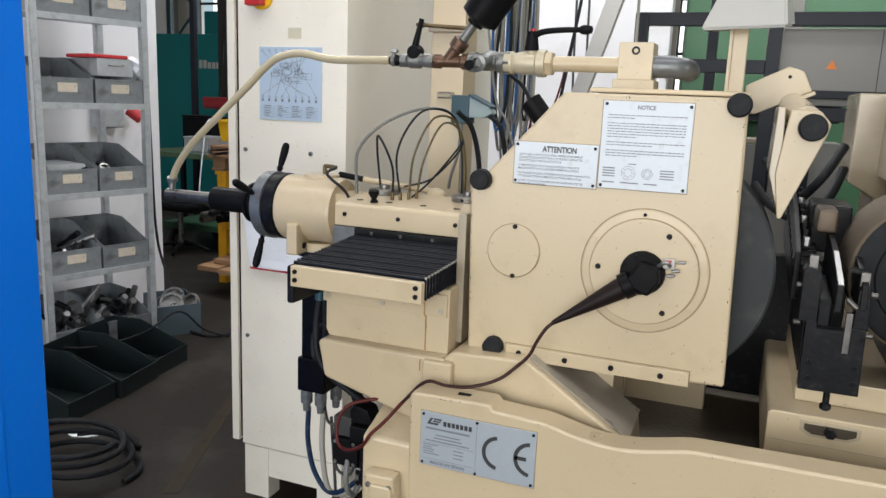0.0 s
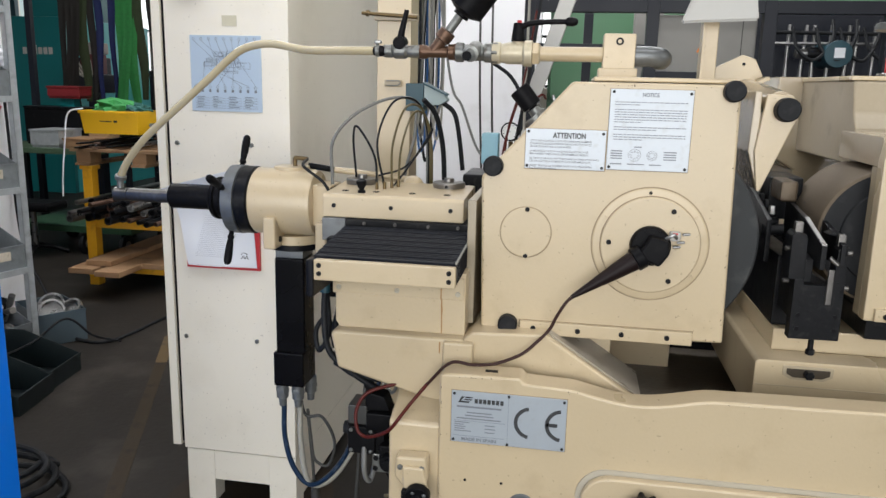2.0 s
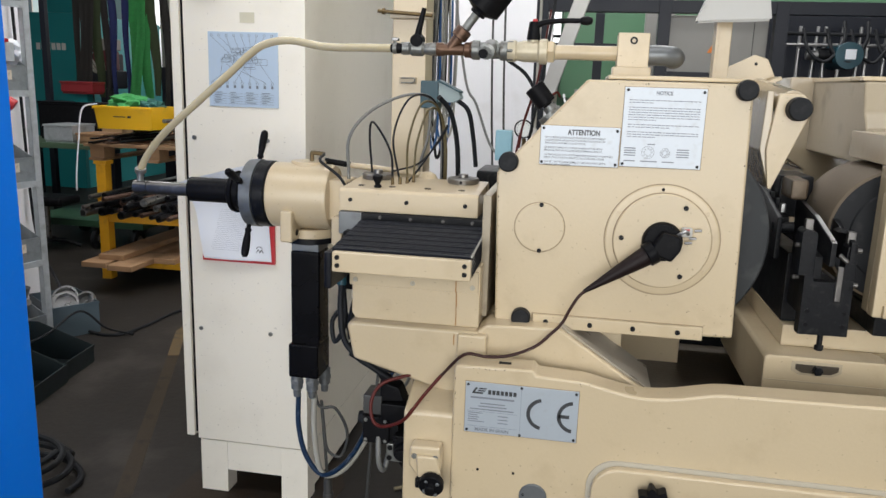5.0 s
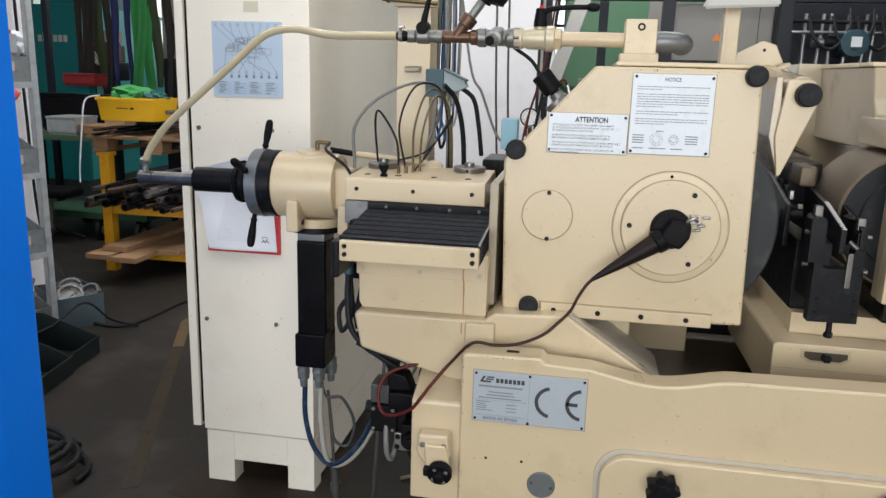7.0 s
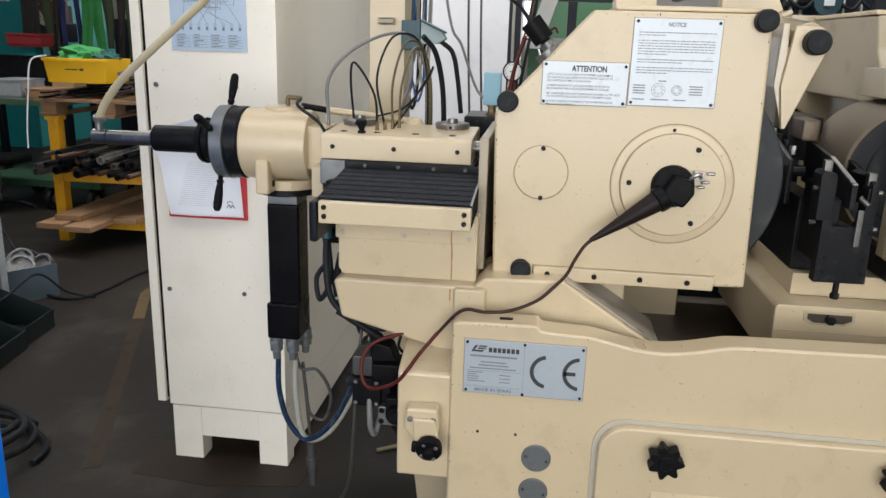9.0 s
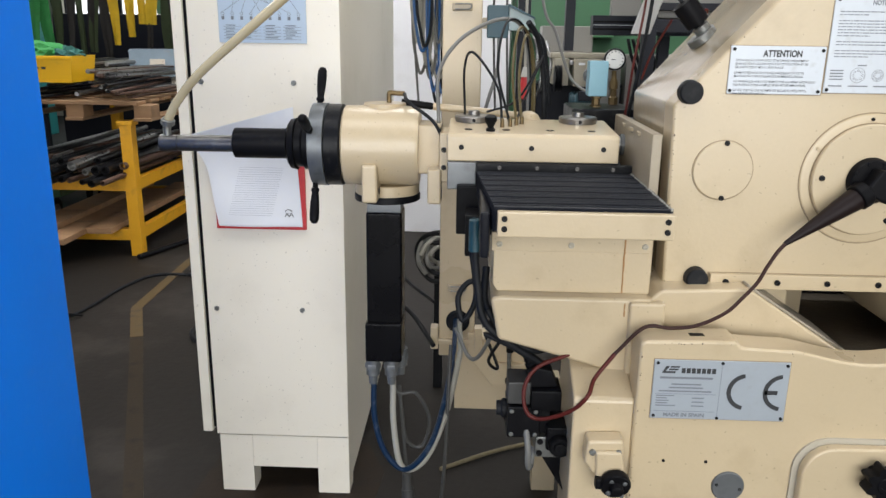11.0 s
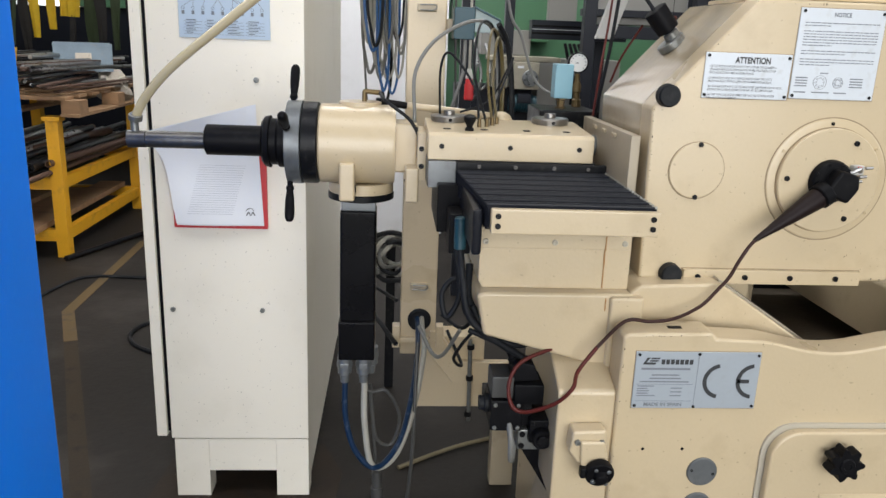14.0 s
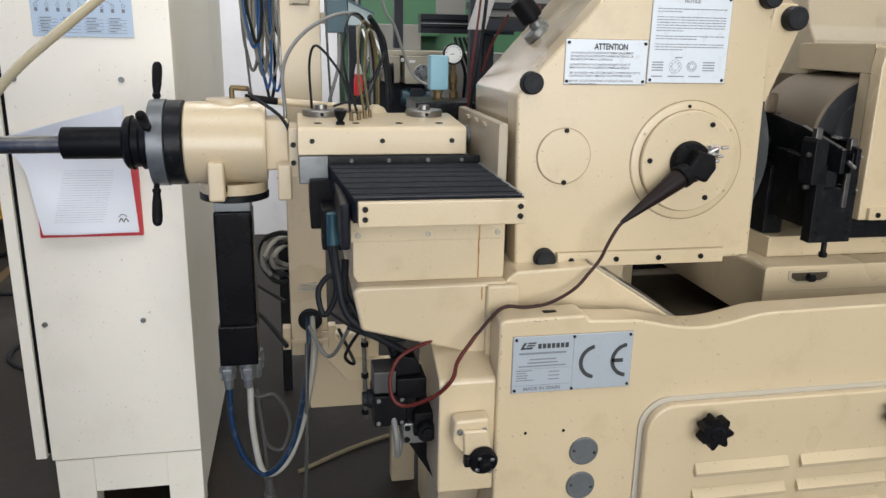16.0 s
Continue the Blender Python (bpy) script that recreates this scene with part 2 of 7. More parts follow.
SUMP_AND_GAPS = mat("oily_sump_dark_gaps", (0.050, 0.038, 0.024), 0.4, var=0.4, scale=14, bump=0.3, stain=(0.07, 0.045, 0.02), amount=0.5)


# ---- building helpers ----
ORIG = {}


def thing(name, at, rz=0.0, label="", category="", group="", local=False, kind=""):
    """An Empty at the base of a thing; its parts are built in world metres, or in its own metres when local."""
    ob = new(name)
    ob.empty_display_size = 0.05
    ob.matrix_world = pose(*at, 0, 0, rz)
    ORIG[ob.name] = Vector((0, 0, 0)) if local else Vector(at)
    return tagged(ob, label, category, group, kind)


def part(name, bm, material, parent=None, label="", sharp=38, **tags):
    """Links a bmesh as ONE mesh object, its origin at its middle, under a thing or a part."""
    xs = [v.co.copy() for v in bm.verts]
    lo = Vector([min(v[i] for v in xs) for i in range(3)])
    hi = Vector([max(v[i] for v in xs) for i in range(3)])
    c = (lo + hi) / 2
    if parent is None:
        c.z = lo.z
    bmesh.ops.translate(bm, verts=bm.verts, vec=-c)
    bmesh.ops.recalc_face_normals(bm, faces=bm.faces)
    me = bpy.data.meshes.new(name)
    bm.to_mesh(me)
    bm.free()
    me.polygons.foreach_set("use_smooth", [True] * len(me.polygons))
    me.set_sharp_from_angle(angle=radians(sharp))
    for m in (material if isinstance(material, (list, tuple)) else [material]):
        me.materials.append(m)
    ob = new(name, me)
    wn_mod = ob.modifiers.new("weighted_normal", 'WEIGHTED_NORMAL')
    wn_mod.keep_sharp, wn_mod.weight = True, 80
    ORIG[ob.name] = c
    if parent is None:
        ob.location = c
    else:
        ob.parent = parent
        ob.location = c - ORIG[parent.name]
    return tagged(ob, label, **tags)


def add_box(bm, x0, x1, y0, y1, z0, z1, bev=0.0, seg=2, mi=0):
    r = bmesh.ops.create_cube(bm, size=1, matrix=Matrix.LocRotScale(((x0 + x1) / 2, (y0 + y1) / 2, (z0 + z1) / 2), None, (abs(x1 - x0), abs(y1 - y0), abs(z1 - z0))))
    vs = r["verts"]
    fs = {f for v in vs for f in v.link_faces}
    for f in fs:
        f.material_index = mi
    if bev:
        es = {e for v in vs for e in v.link_edges}
        bmesh.ops.bevel(bm, geom=list(es), offset=bev, segments=seg, profile=0.5, affect='EDGES')
    return vs


def box(x0, x1, y0, y1, z0, z1, bev=0.003, seg=2):
    bm = bmesh.new()
    add_box(bm, x0, x1, y0, y1, z0, z1, bev, seg)
    return bm


def prism(pts, d0, d1, axis="y", bev=0.004, seg=2, bm=None):
    """A polygon, in the two axes other than the given one (in xyz order), drawn out from d0 to d1."""
    own = bmesh.new()

    def p3(a, b, d):
        return {"x": (d, a, b), "y": (a, d, b), "z": (a, b, d)}[axis]
    lo = [own.verts.new(p3(a, b, d0)) for a, b in pts]
    hi = [own.verts.new(p3(a, b, d1)) for a, b in pts]
    own.faces.new(lo)
    own.faces.new(hi[::-1])
    n = len(pts)
    for i in range(n):
        own.faces.new((lo[i], hi[i], hi[(i + 1) % n], lo[(i + 1) % n]))
    if bev:
        bmesh.ops.recalc_face_normals(own, faces=own.faces)
        bmesh.ops.bevel(own, geom=list(own.edges), offset=bev, segments=seg, profile=0.5, affect='EDGES')
    if bm is None:
        return own
    me = bpy.data.meshes.new("tmp")
    own.to_mesh(me)
    own.free()
    bm.from_mesh(me)
    bpy.data.meshes.remove(me)
    return bm


def along(p0, p1):
    d = Vector(p1) - Vector(p0)
    return Matrix.Translation(p0) @ d.to_track_quat("Z", "Y").to_matrix().to_4x4(), d.length


def add_lathe(bm, p0, p1, prof, seg=32):
    """A turned body on the axis p0 to p1: prof is rows of (metres along, radius)."""
    m, _ = along(p0, p1)
    rings = []
    for h, r in prof:
        rings.append([bm.verts.new(m @ Vector((r * math.cos(2 * math.pi * i / seg), r * math.sin(2 * math.pi * i / seg), h))) for i in range(seg)])
    for a, b in zip(rings, rings[1:]):
        for i in range(seg):
            bm.faces.new((a[i], a[(i + 1) % seg], b[(i + 1) % seg], b[i]))
    bm.faces.new(rings[0][::-1])
    bm.faces.new(rings[-1])


def lathe(p0, p1, prof, seg=32):
    bm = bmesh.new()
    add_lathe(bm, p0, p1, prof, seg)
    return bm


def rod(p0, p1, r, r2=None, bev=0.0015, seg=28):
    _, n = along(p0, p1)
    r2 = r if r2 is None else r2
    b = min(bev, n * 0.3, r * 0.5, r2 * 0.5)
    return lathe(p0, p1, [(0, r - b), (b, r), (n - b, r2), (n, r2 - b)], seg)


def smooth_path(pts, k=8):
    ps = [Vector(p) for p in pts]
    ps = [2 * ps[0] - ps[1]] + ps + [2 * ps[-1] - ps[-2]]
    out = []
    for i in range(1, len(ps) - 2):
        a, b, c, d = ps[i - 1:i + 3]
        for j in range(k):
            t = j / k
            out.append(0.5 * (2 * b + (c - a) * t + (2 * a - 5 * b + 4 * c - d) * t * t + (3 * b - a - 3 * c + d) * t ** 3))
    out.append(ps[-2])
    return out


def add_tube(bm, pts, r, seg=10, k=8, r_end=None):
    ps = smooth_path(pts, k) if k else [Vector(p) for p in pts]
    up = Vector((0.13, 0.29, 0.95))
    rings = []
    for i, p in enumerate(ps):
        d = (ps[min(i + 1, len(ps) - 1)] - ps[max(i - 1, 0)]).normalized()
        u = (up - d * up.dot(d))
        if u.length < 1e-4:
            u = d.orthogonal()
        u.normalize()
        up = u
        w = d.cross(u)
        rr = r if r_end is None else r + (r_end - r) * i / (len(ps) - 1)
        rings.append([bm.verts.new(p + rr * (math.cos(2 * math.pi * j / seg) * u + math.sin(2 * math.pi * j / seg) * w)) for j in range(seg)])
    for a, b in zip(rings, rings[1:]):
        for j in range(seg):
            bm.faces.new((a[j], a[(j + 1) % seg], b[(j + 1) % seg], b[j]))
    bm.faces.new(rings[0][::-1])
    bm.faces.new(rings[-1])


def tube(pts, r, seg=10, k=8, r_end=None):
    bm = bmesh.new()
    add_tube(bm, pts, r, seg, k, r_end)
    return bm


def screw(parent, p, n, r=0.006, material=None, name="screw"):
    """A socket-head screw: a turned head with a recessed middle, its axis n out of the surface."""
    p, n = Vector(p), Vector(n).normalized()
    h = r * 0.7
    return part(name, lathe(p - n * 0.002, p + n, [(0, r), (0.002 + h * 0.8, r), (0.002 + h, r * 0.85), (0.002 + h, r * 0.55), (0.002 + h * 0.4, r * 0.5)], 12), material or DARKSTEEL, parent)


def words(parent, text, x, z, y, size, material=None, width=None, name="lettering", bold=0.035):
    """Upright lettering in the xz plane, facing -y, its top left corner at x, z."""
    cu = bpy.data.curves.new("words", 'FONT')
    cu.body, cu.size, cu.extrude, cu.offset = text, size, 0.0, size * bold
    tmp = bpy.data.objects.new("words", cu)
    me = bpy.data.meshes.new_from_object(tmp)
    bpy.data.objects.remove(tmp)
    bm = bmesh.new()
    bm.from_mesh(me)
    bpy.data.meshes.remove(me)
    xs = [v.co.x for v in bm.verts]
    ys = [v.co.y for v in bm.verts]
    k = width / (max(xs) - min(xs)) if width else 1.0
    x_min, y_max = min(xs), max(ys)
    for v in bm.verts:
        v.co = Vector((x + (v.co.x - x_min) * k, y, z + (v.co.y - y_max)))
    return part(name, bm, material or INK, parent)


def bars(parent, rows, y, material=None, name="printed_text"):
    """Plain printed bars: rows of (x0, x1, z0, z1), 0.3 mm proud, facing -y."""
    bm = bmesh.new()
    for x0, x1, z0, z1 in rows:
        add_box(bm, x0, x1, y, y + 0.0004, z0, z1)
    return part(name, bm, material or INK_GREY, parent, kind="stuff")


# ---- setting ----
def setting(name, bm, material, label, category):
    return part(name, bm, material, None, label, kind="structure", category=category)


X0, X1, Y0, Y1, H = -12.0, 6.0, -4.8, 14.0, 4.8
setting("floor", box(X0, X1, Y0, Y1, FZ - 0.2, FZ, 0), FLOOR, "dark worn stained concrete workshop floor", "floor")
setting("wall_west", box(X0 - 0.2, X0, Y0, Y1, FZ, H, 0), PLASTER, "dull grey plastered hall wall", "wall")
# Unseen side wall, left open where the side lamp is added.
bm = bmesh.new()
for c in ((Y0, -2.0, FZ, H), (3.2, Y1, FZ, H), (-2.0, 3.2, FZ, 1.8), (-2.0, 3.2, 4.0, H)):
    add_box(bm, X1, X1 + 0.2, *c)
setting("wall_east", bm, PLASTER, "unseen dull grey hall wall with an opening added for the side light", "wall")


def holed(x0, x1, z0, z1, y0, y1, holes):
    """A wall in the xz plane with rectangular holes (hx0, hx1, hz0, hz1), sorted along x, one height band."""
    bm = bmesh.new()
    a, b = holes[0][2], holes[0][3]
    add_box(bm, x0, x1, y0, y1, z0, a)
    add_box(bm, x0, x1, y0, y1, b, z1)
    x = x0
    for h in holes:
        add_box(bm, x, h[0], y0, y1, a, b)
        x = h[1]
    add_box(bm, x, x1, y0, y1, a, b)
    return bm


# Unseen wall; its opening is added so daylight reaches low from the front.
setting("wall_south", holed(X0, X1, FZ, H, Y0 - 0.2, Y0, [(-3.8, 2.8, 0.1, 3.95)]), PLASTER, "unseen dull grey hall wall with an opening added for the front light", "wall")
setting("wall_north", holed(X0, X1, FZ, H, Y1, Y1 + 0.2, [(-11.5, -8.6, 1.6, 4.3), (-8.2, -5.2, 1.6, 4.3), (-4.8, -1.8, 1.6, 4.3), (-1.4, 1.6, 1.6, 4.3)]), CREAMWALL, "far cream hall wall with tall windows", "wall")
bm = bmesh.new()
for c in ((X0, X1, Y0, -0.3), (X0, X1, 1.5, 3.8), (X0, X1, 5.6, Y1), (X0, -6.0, -0.3, 1.5), (3.2, X1, -0.3, 1.5), (X0, -6.0, 3.8, 5.6), (1.6, X1, 3.8, 5.6)):
    add_box(bm, c[0], c[1], c[2], c[3], H, H + 0.15)
setting("ceiling", bm, PLASTER, "unseen dull grey hall ceiling with openings added for the roof lamps", "ceiling")
DAY = bpy.data.materials.new("bright_overcast_backdrop")
DAY.use_nodes = True
DAY.node_tree.nodes["Principled BSDF"].inputs["Emission Color"].default_value = (0.95, 0.98, 1.0, 1)
DAY.node_tree.nodes["Principled BSDF"].inputs["Emission Strength"].default_value = 1.6
setting("backdrop", box(X0, X1, Y1 + 1.2, Y1 + 1.25, -1, 6, 0), DAY, "bright overcast daylight outside the windows", "backdrop")
for i, (a, b) in enumerate(((-11.5, -8.6), (-8.2, -5.2), (-4.8, -1.8), (-1.4, 1.6)), 1):
    w = thing("window_%d" % i, ((a + b) / 2, Y1 + 0.1, 1.6), label="tall steel-framed hall window in bright daylight", category="window", kind="structure")
    for j in range(4):
        x = a + (b - a) * j / 3
        part("mullion", box(x - 0.03, x + 0.03, Y1 + 0.06, Y1 + 0.12, 1.6, 4.3, 0.004), FRAME, w)
    for z in (1.63, 2.5, 3.4, 4.27):
        part("glazing_bar", box(a, b, Y1 + 0.07, Y1 + 0.11, z - 0.025, z + 0.025, 0.004), FRAME, w)
setting("partition_wall", box(-2.1, -0.66, 6.0, 6.15, FZ, 3.2, 0.004), WHITE, "plain white painted partition wall", "wall")
setting("floor_line", prism([(-2.895, 5.6), (-2.835, 5.6), (-2.785, 4.12), (-2.605, 3.70), (-2.665, 3.68), (-2.845, 4.10)], FZ, FZ + 0.003, "z", 0), YLINE, "worn yellow line painted on the floor", "floor marking")
setting("floor_line_worn", prism([(-2.665, 3.68), (-2.605, 3.70), (-2.395, 3.20), (-1.99, 2.24), (-2.05, 2.21), (-2.455, 3.18)], FZ, FZ + 0.002, "z", 0), YFAINT, "almost worn off yellow line on the floor", "floor marking")

setting("floor_stain", prism([(-1.86, 2.22), (-1.55, 2.19), (-1.24, 2.24), (-1.22, 2.50), (-1.30, 2.7), (-1.84, 2.6)], FZ, FZ + 0.002, "z", 0), mat("rusty_floor_stain", (0.026, 0.018, 0.012), 0.6, var=0.5, scale=9, bump=0.2, stain=(0.019, 0.016, 0.0135), amount=1.0, stain_scale=7, spec=0.2), "rusty brown stain on the floor", "floor marking")

# ---- the grinding machine ----
G = thing("centerless_grinder", (-0.3, 1.9, FZ), label="cream-painted centerless grinding machine with black and steel fittings", category="grinding machine")

# bed: front wall with a wavy rim, back and ends round an oily sump
YF = 1.380
rim = [(-0.620, 0.974), (-0.612, 0.981), (-0.446, 0.984), (-0.439, 0.973), (-0.36, 0.969)]
for i in range(17):
    x = -0.345 + i * (0.285 / 16)
    rim.append((x, 0.969 - 0.023 * math.sin(math.pi * i / 16) ** 1.3))
rim += [(-0.04, 0.970), (0.30, 0.976), (1.60, 0.985)]
bed = part("bed", prism(rim + [(1.60, FZ), (-0.620, FZ)], YF, YF + 0.07, "y", 0.006, 3), CREAM, G, "cream-painted cast machine bed")
part("bed_end", box(-0.618, -0.50, YF + 0.069, 2.35, FZ, 0.90, 0.008), CREAM, G)
part("bed_back", box(-0.50, 1.60, 2.27, 2.35, FZ, 0.97, 0.008), CREAM, G)
part("sump", box(-0.50, 1.60, YF + 0.07, 2.27, 0.60, 0.815, 0.004), SUMP_AND_GAPS, G, "dark oily sump floor of the bed")
part("rim_pad_hole", box(-0.525, -0.497, 1.405, 1.420, 0.9805, 0.9835, 0.001), BLACK, G)
for x, z in ((-0.558, 0.738), (-0.478, 0.738)):
    part("drilled_hole", lathe((x, YF + 0.002, z), (x, YF - 1, z), [(0, 0.0032), (0.003, 0.0032)], 10), BLACK, bed)
for x, z in ((-0.432, 0.688), (-0.434, 0.609)):
    part("round_cap", rod((x, YF + 0.002, z), (x, YF - 0.005, z), 0.031, None, 0.002, 36), GREYRING, bed, "dark grey round cap in the bed")
    for s in (-1, 1):
        screw(bed, (x + s * 0.022, YF - 0.004, z - s * 0.004), (0, -1, 0), 0.003)

# access door with louvres
def round_rect(x0, x1, z0, z1, r, n=8):
    out = []
    for cx, cz, a in ((x0 + r, z1 - r, 180), (x1 - r, z1 - r, 90), (x1 - r, z0 + r, 0), (x0 + r, z0 + r, -90)):
        out += [(cx + r * math.cos(radians(a - 90 * i / n)), cz + r * math.sin(radians(a - 90 * i / n))) for i in range(n + 1)]
    return out


bm = prism(round_rect(-0.318, 1.2, 0.10, 0.797, 0.065), YF - 0.005, YF + 0.01, "y", 0.0)
part("door_gasket", bm, PALEGREY2, G, "pale sealing strip round the access door")
door = part("access_door", prism(round_rect(-0.308, 1.19, 0.11, 0.788, 0.06), YF - 0.026, YF - 0.004, "y", 0.005, 3), CREAM, G, "cream access door with pressed louvres")
for col in range(4):
    for row in range(7):
        x, z = -0.195 + col * 0.245, 0.640 - row * 0.060
        pts = [(YF - 0.026, z + 0.012), (YF - 0.027, z + 0.012), (YF - 0.040, z - 0.006), (YF - 0.037, z - 0.013), (YF - 0.026, z - 0.013)]
        part("louvre", prism(pts, x, x + 0.215, "x", 0.001, 1), CREAM, door)
        # Strip under each louvre paints its soft shadow in darker cream.
        part("louvre_gap", box(x + 0.004, x + 0.211, YF - 0.0275, YF - 0.024, z - 0.022, z - 0.0135, 0), CREAM_DARK, door)


def star_knob(x, z):
    bm = bmesh.new()
    ring = [(0.030 + 0.006 * math.cos(7 * a)) for a in [2 * math.pi * i / 70 for i in range(70)]]
    pts = [(x + r * math.cos(2 * math.pi * i / 70), z + r * math.sin(2 * math.pi * i / 70)) for i, r in enumerate(ring)]
    prism(pts, YF - 0.072, YF - 0.044, "y", 0.0, bm=bm)
    add_lathe(bm, (x, YF - 0.024, z), (x, -9, z), [(0, 0.016), (0.02, 0.013)], 20)
    add_lathe(bm, (x, YF - 0.072, z), (x, -9, z), [(0, 0.016), (0.003, 0.014), (0.003, 0.008), (0.001, 0.007)], 20)
    part("star_knob", bm, BLACK, door, "black star-shaped plastic knob")


star_knob(-0.179, 0.742)
star_knob(0.262, 0.742)

# type plate: drawn mark, plain bars and the conformity mark
px0, px1, pz0, pz1, py = -0.592, -0.346, 0.828, 0.946, YF - 0.003
part("plate_joint", box(px0 - 0.0012, px1 + 0.0012, YF - 0.0005, YF + 0.001, pz0 - 0.0012, pz1 + 0.0012, 0), SHADOW_GRIME, G)
tp = part("type_plate", box(px0, px1, py, YF + 0.001, pz0, pz1, 0.001, 1), PLATE, G, "grey aluminium type plate with printed lines and a large conformity mark")
bm = bmesh.new()
prism([(px0 + 0.014, 0.920), (px0 + 0.022, 0.934), (px0 + 0.028, 0.934), (px0 + 0.021, 0.924), (px0 + 0.040, 0.924), (px0 + 0.038, 0.920)], py - 0.0005, py, "y", 0, bm=bm)
prism([(px0 + 0.030, 0.934), (px0 + 0.047, 0.934), (px0 + 0.045, 0.931), (px0 + 0.029, 0.931)], py - 0.0005, py, "y", 0, bm=bm)
prism([(px0 + 0.028, 0.929), (px0 + 0.045, 0.929), (px0 + 0.043, 0.926), (px0 + 0.027, 0.926)], py - 0.0005, py, "y", 0, bm=bm)
part("maker_mark", bm, INK, tp)
bars(tp, [(px0 + 0.050 + i * 0.0092, px0 + 0.057 + i * 0.0092, 0.9205, 0.9305) for i in range(7)], py - 0.0005, INK, "maker_bars")
rows = [(px0 + 0.012, px0 + 0.108, 0.909, 0.913), (px0 + 0.034, px0 + 0.088, 0.897, 0.8995), (px0 + 0.030, px0 + 0.092, 0.890, 0.8925), (px0 + 0.012, px0 + 0.108, 0.883, 0.8855)]
rows += [(px0 + 0.008, px0 + 0.008 + w, z, z + 0.002) for w, z in ((0.032, 0.874), (0.020, 0.869), (0.024, 0.864), (0.022, 0.859), (0.036, 0.854))]
rows += [(px0 + 0.074, px0 + 0.096, z, z + 0.002) for z in (0.870, 0.862, 0.854)]
rows += [(px0 + 0.006, px0 + 0.117, 0.8785, 0.8791), (px0 + 0.006, px0 + 0.117, 0.8435, 0.8441), (px0 + 0.1225, px0 + 0.1231, pz0 + 0.006, pz1 - 0.006)]
bars(tp, rows, py - 0.0005, INK_GREY)
words(tp, "MADE IN SPAIN", px0 + 0.024, 0.8405, py - 0.0006, 0.010, INK_GREY, 0.075)


def arc_band(cx, cz, r0, r1, a0, a1, y, bm):
    n = 28
    aa = [radians(a0 + (a1 - a0) * i / n) for i in range(n + 1)]
    pts = [(cx + r1 * math.cos(a), cz + r1 * math.sin(a)) for a in aa] + [(cx + r0 * math.cos(a), cz + r0 * math.sin(a)) for a in reversed(aa)]
    prism(pts, y - 0.0005, y, "y", 0, bm=bm)


bm = bmesh.new()
arc_band(px0 + 0.172, 0.886, 0.0285, 0.0365, 100, 260, py, bm)
arc_band(px0 + 0.238, 0.886, 0.0285, 0.0365, 97, 263, py, bm)
add_box(bm, px0 + 0.204, px0 + 0.228, py - 0.0005, py, 0.882, 0.890)
part("conformity_mark", bm, INK, tp)
for x, z in ((px0 + 0.006, pz1 - 0.006), (px1 - 0.006, pz1 - 0.006), (px0 + 0.006, pz0 + 0.006), (px1 - 0.006, pz0 + 0.006), (px0 + 0.123, pz1 - 0.004), (px0 + 0.123, pz0 + 0.004)):
    screw(tp, (x, py, z), (0, -1, 0), 0.003)

# casting under the wheel guard: a wedge that slopes to the sump, and the pillar behind
part("wedge_casting", prism([(-0.585, 1.030), (-0.565, 1.047), (-0.400, 1.053), (-0.188, 0.915), (-0.17, 0.80), (-0.62, 0.80)], 1.475, 1.66, "y", 0.006, 3), CREAM, G, "sloping cream casting under the wheel guard")
# Thin added plate gives the sloping face its greyish colour.
part("wear_plate", prism([(-0.400, 1.0535), (-0.1865, 0.9155), (-0.1845, 0.9185), (-0.398, 1.0565)], 1.492, 1.66, "y", 0), SLOPE, G, "thin greyish plate on the sloping face")
part("pillar_casting", box(-0.50, -0.247, 1.662, 1.86, 0.80, 1.035, 0.006), CREAM, G)
part("pillar_back", box(-0.50, -0.062, 2.0, 2.09, 0.80, 1.10, 0.006), CREAM, G)
part("saddle_boss", box(-0.628, -0.560, 1.455, 1.60, 0.80, 1.026, 0.006, 3), CREAM, G)

# wheel guard
GF = 1.530
guard = part("wheel_guard", prism([(-0.551, 1.033), (-0.562, 1.392), (-0.374, 1.601), (-0.031, 1.601), (-0.018, 1.046)], GF, 1.60, "y", 0.006, 3), CREAM, G, "large cream wheel guard with chamfered corner")
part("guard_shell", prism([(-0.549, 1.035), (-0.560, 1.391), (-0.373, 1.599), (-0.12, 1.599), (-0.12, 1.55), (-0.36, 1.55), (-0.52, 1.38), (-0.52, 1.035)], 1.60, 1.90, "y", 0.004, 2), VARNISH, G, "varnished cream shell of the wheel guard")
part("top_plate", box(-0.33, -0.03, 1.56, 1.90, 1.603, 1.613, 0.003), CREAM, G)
part("side_flap", box(-0.592, -0.572, 1.545, 1.94, 1.045, 1.335, 0.003), FLAP, G, "darker stained hinged side flap of the guard")
for y in (1.66, 1.74, 1.82):
    part("flap_clip", box(-0.597, -0.590, y - 0.012, y + 0.012, 1.318, 1.326, 0.001), CREAM_DARK, G)
for x, z in ((-0.536, 1.416), (-0.490, 1.058), (-0.046, 1.588)):
    part("rubber_knob", rod((x, GF + 0.002, z), (x, GF - 0.022, z), 0.0225, 0.0215, 0.003, 36), RUBBER, guard, "black round knob")
part("cover_joint", rod((-0.459, GF + 0.001, 1.271), (-0.459, GF - 0.0006, 1.271), 0.0578, None, 0, 56), SHADOW_GRIME, guard, "brown rim of joint shadow and dirt round the cover")
part("small_cover", rod((-0.459, GF + 0.002, 1.271), (-0.459, GF - 0.004, 1.271), 0.056, None, 0.0015, 56), CREAM, guard)
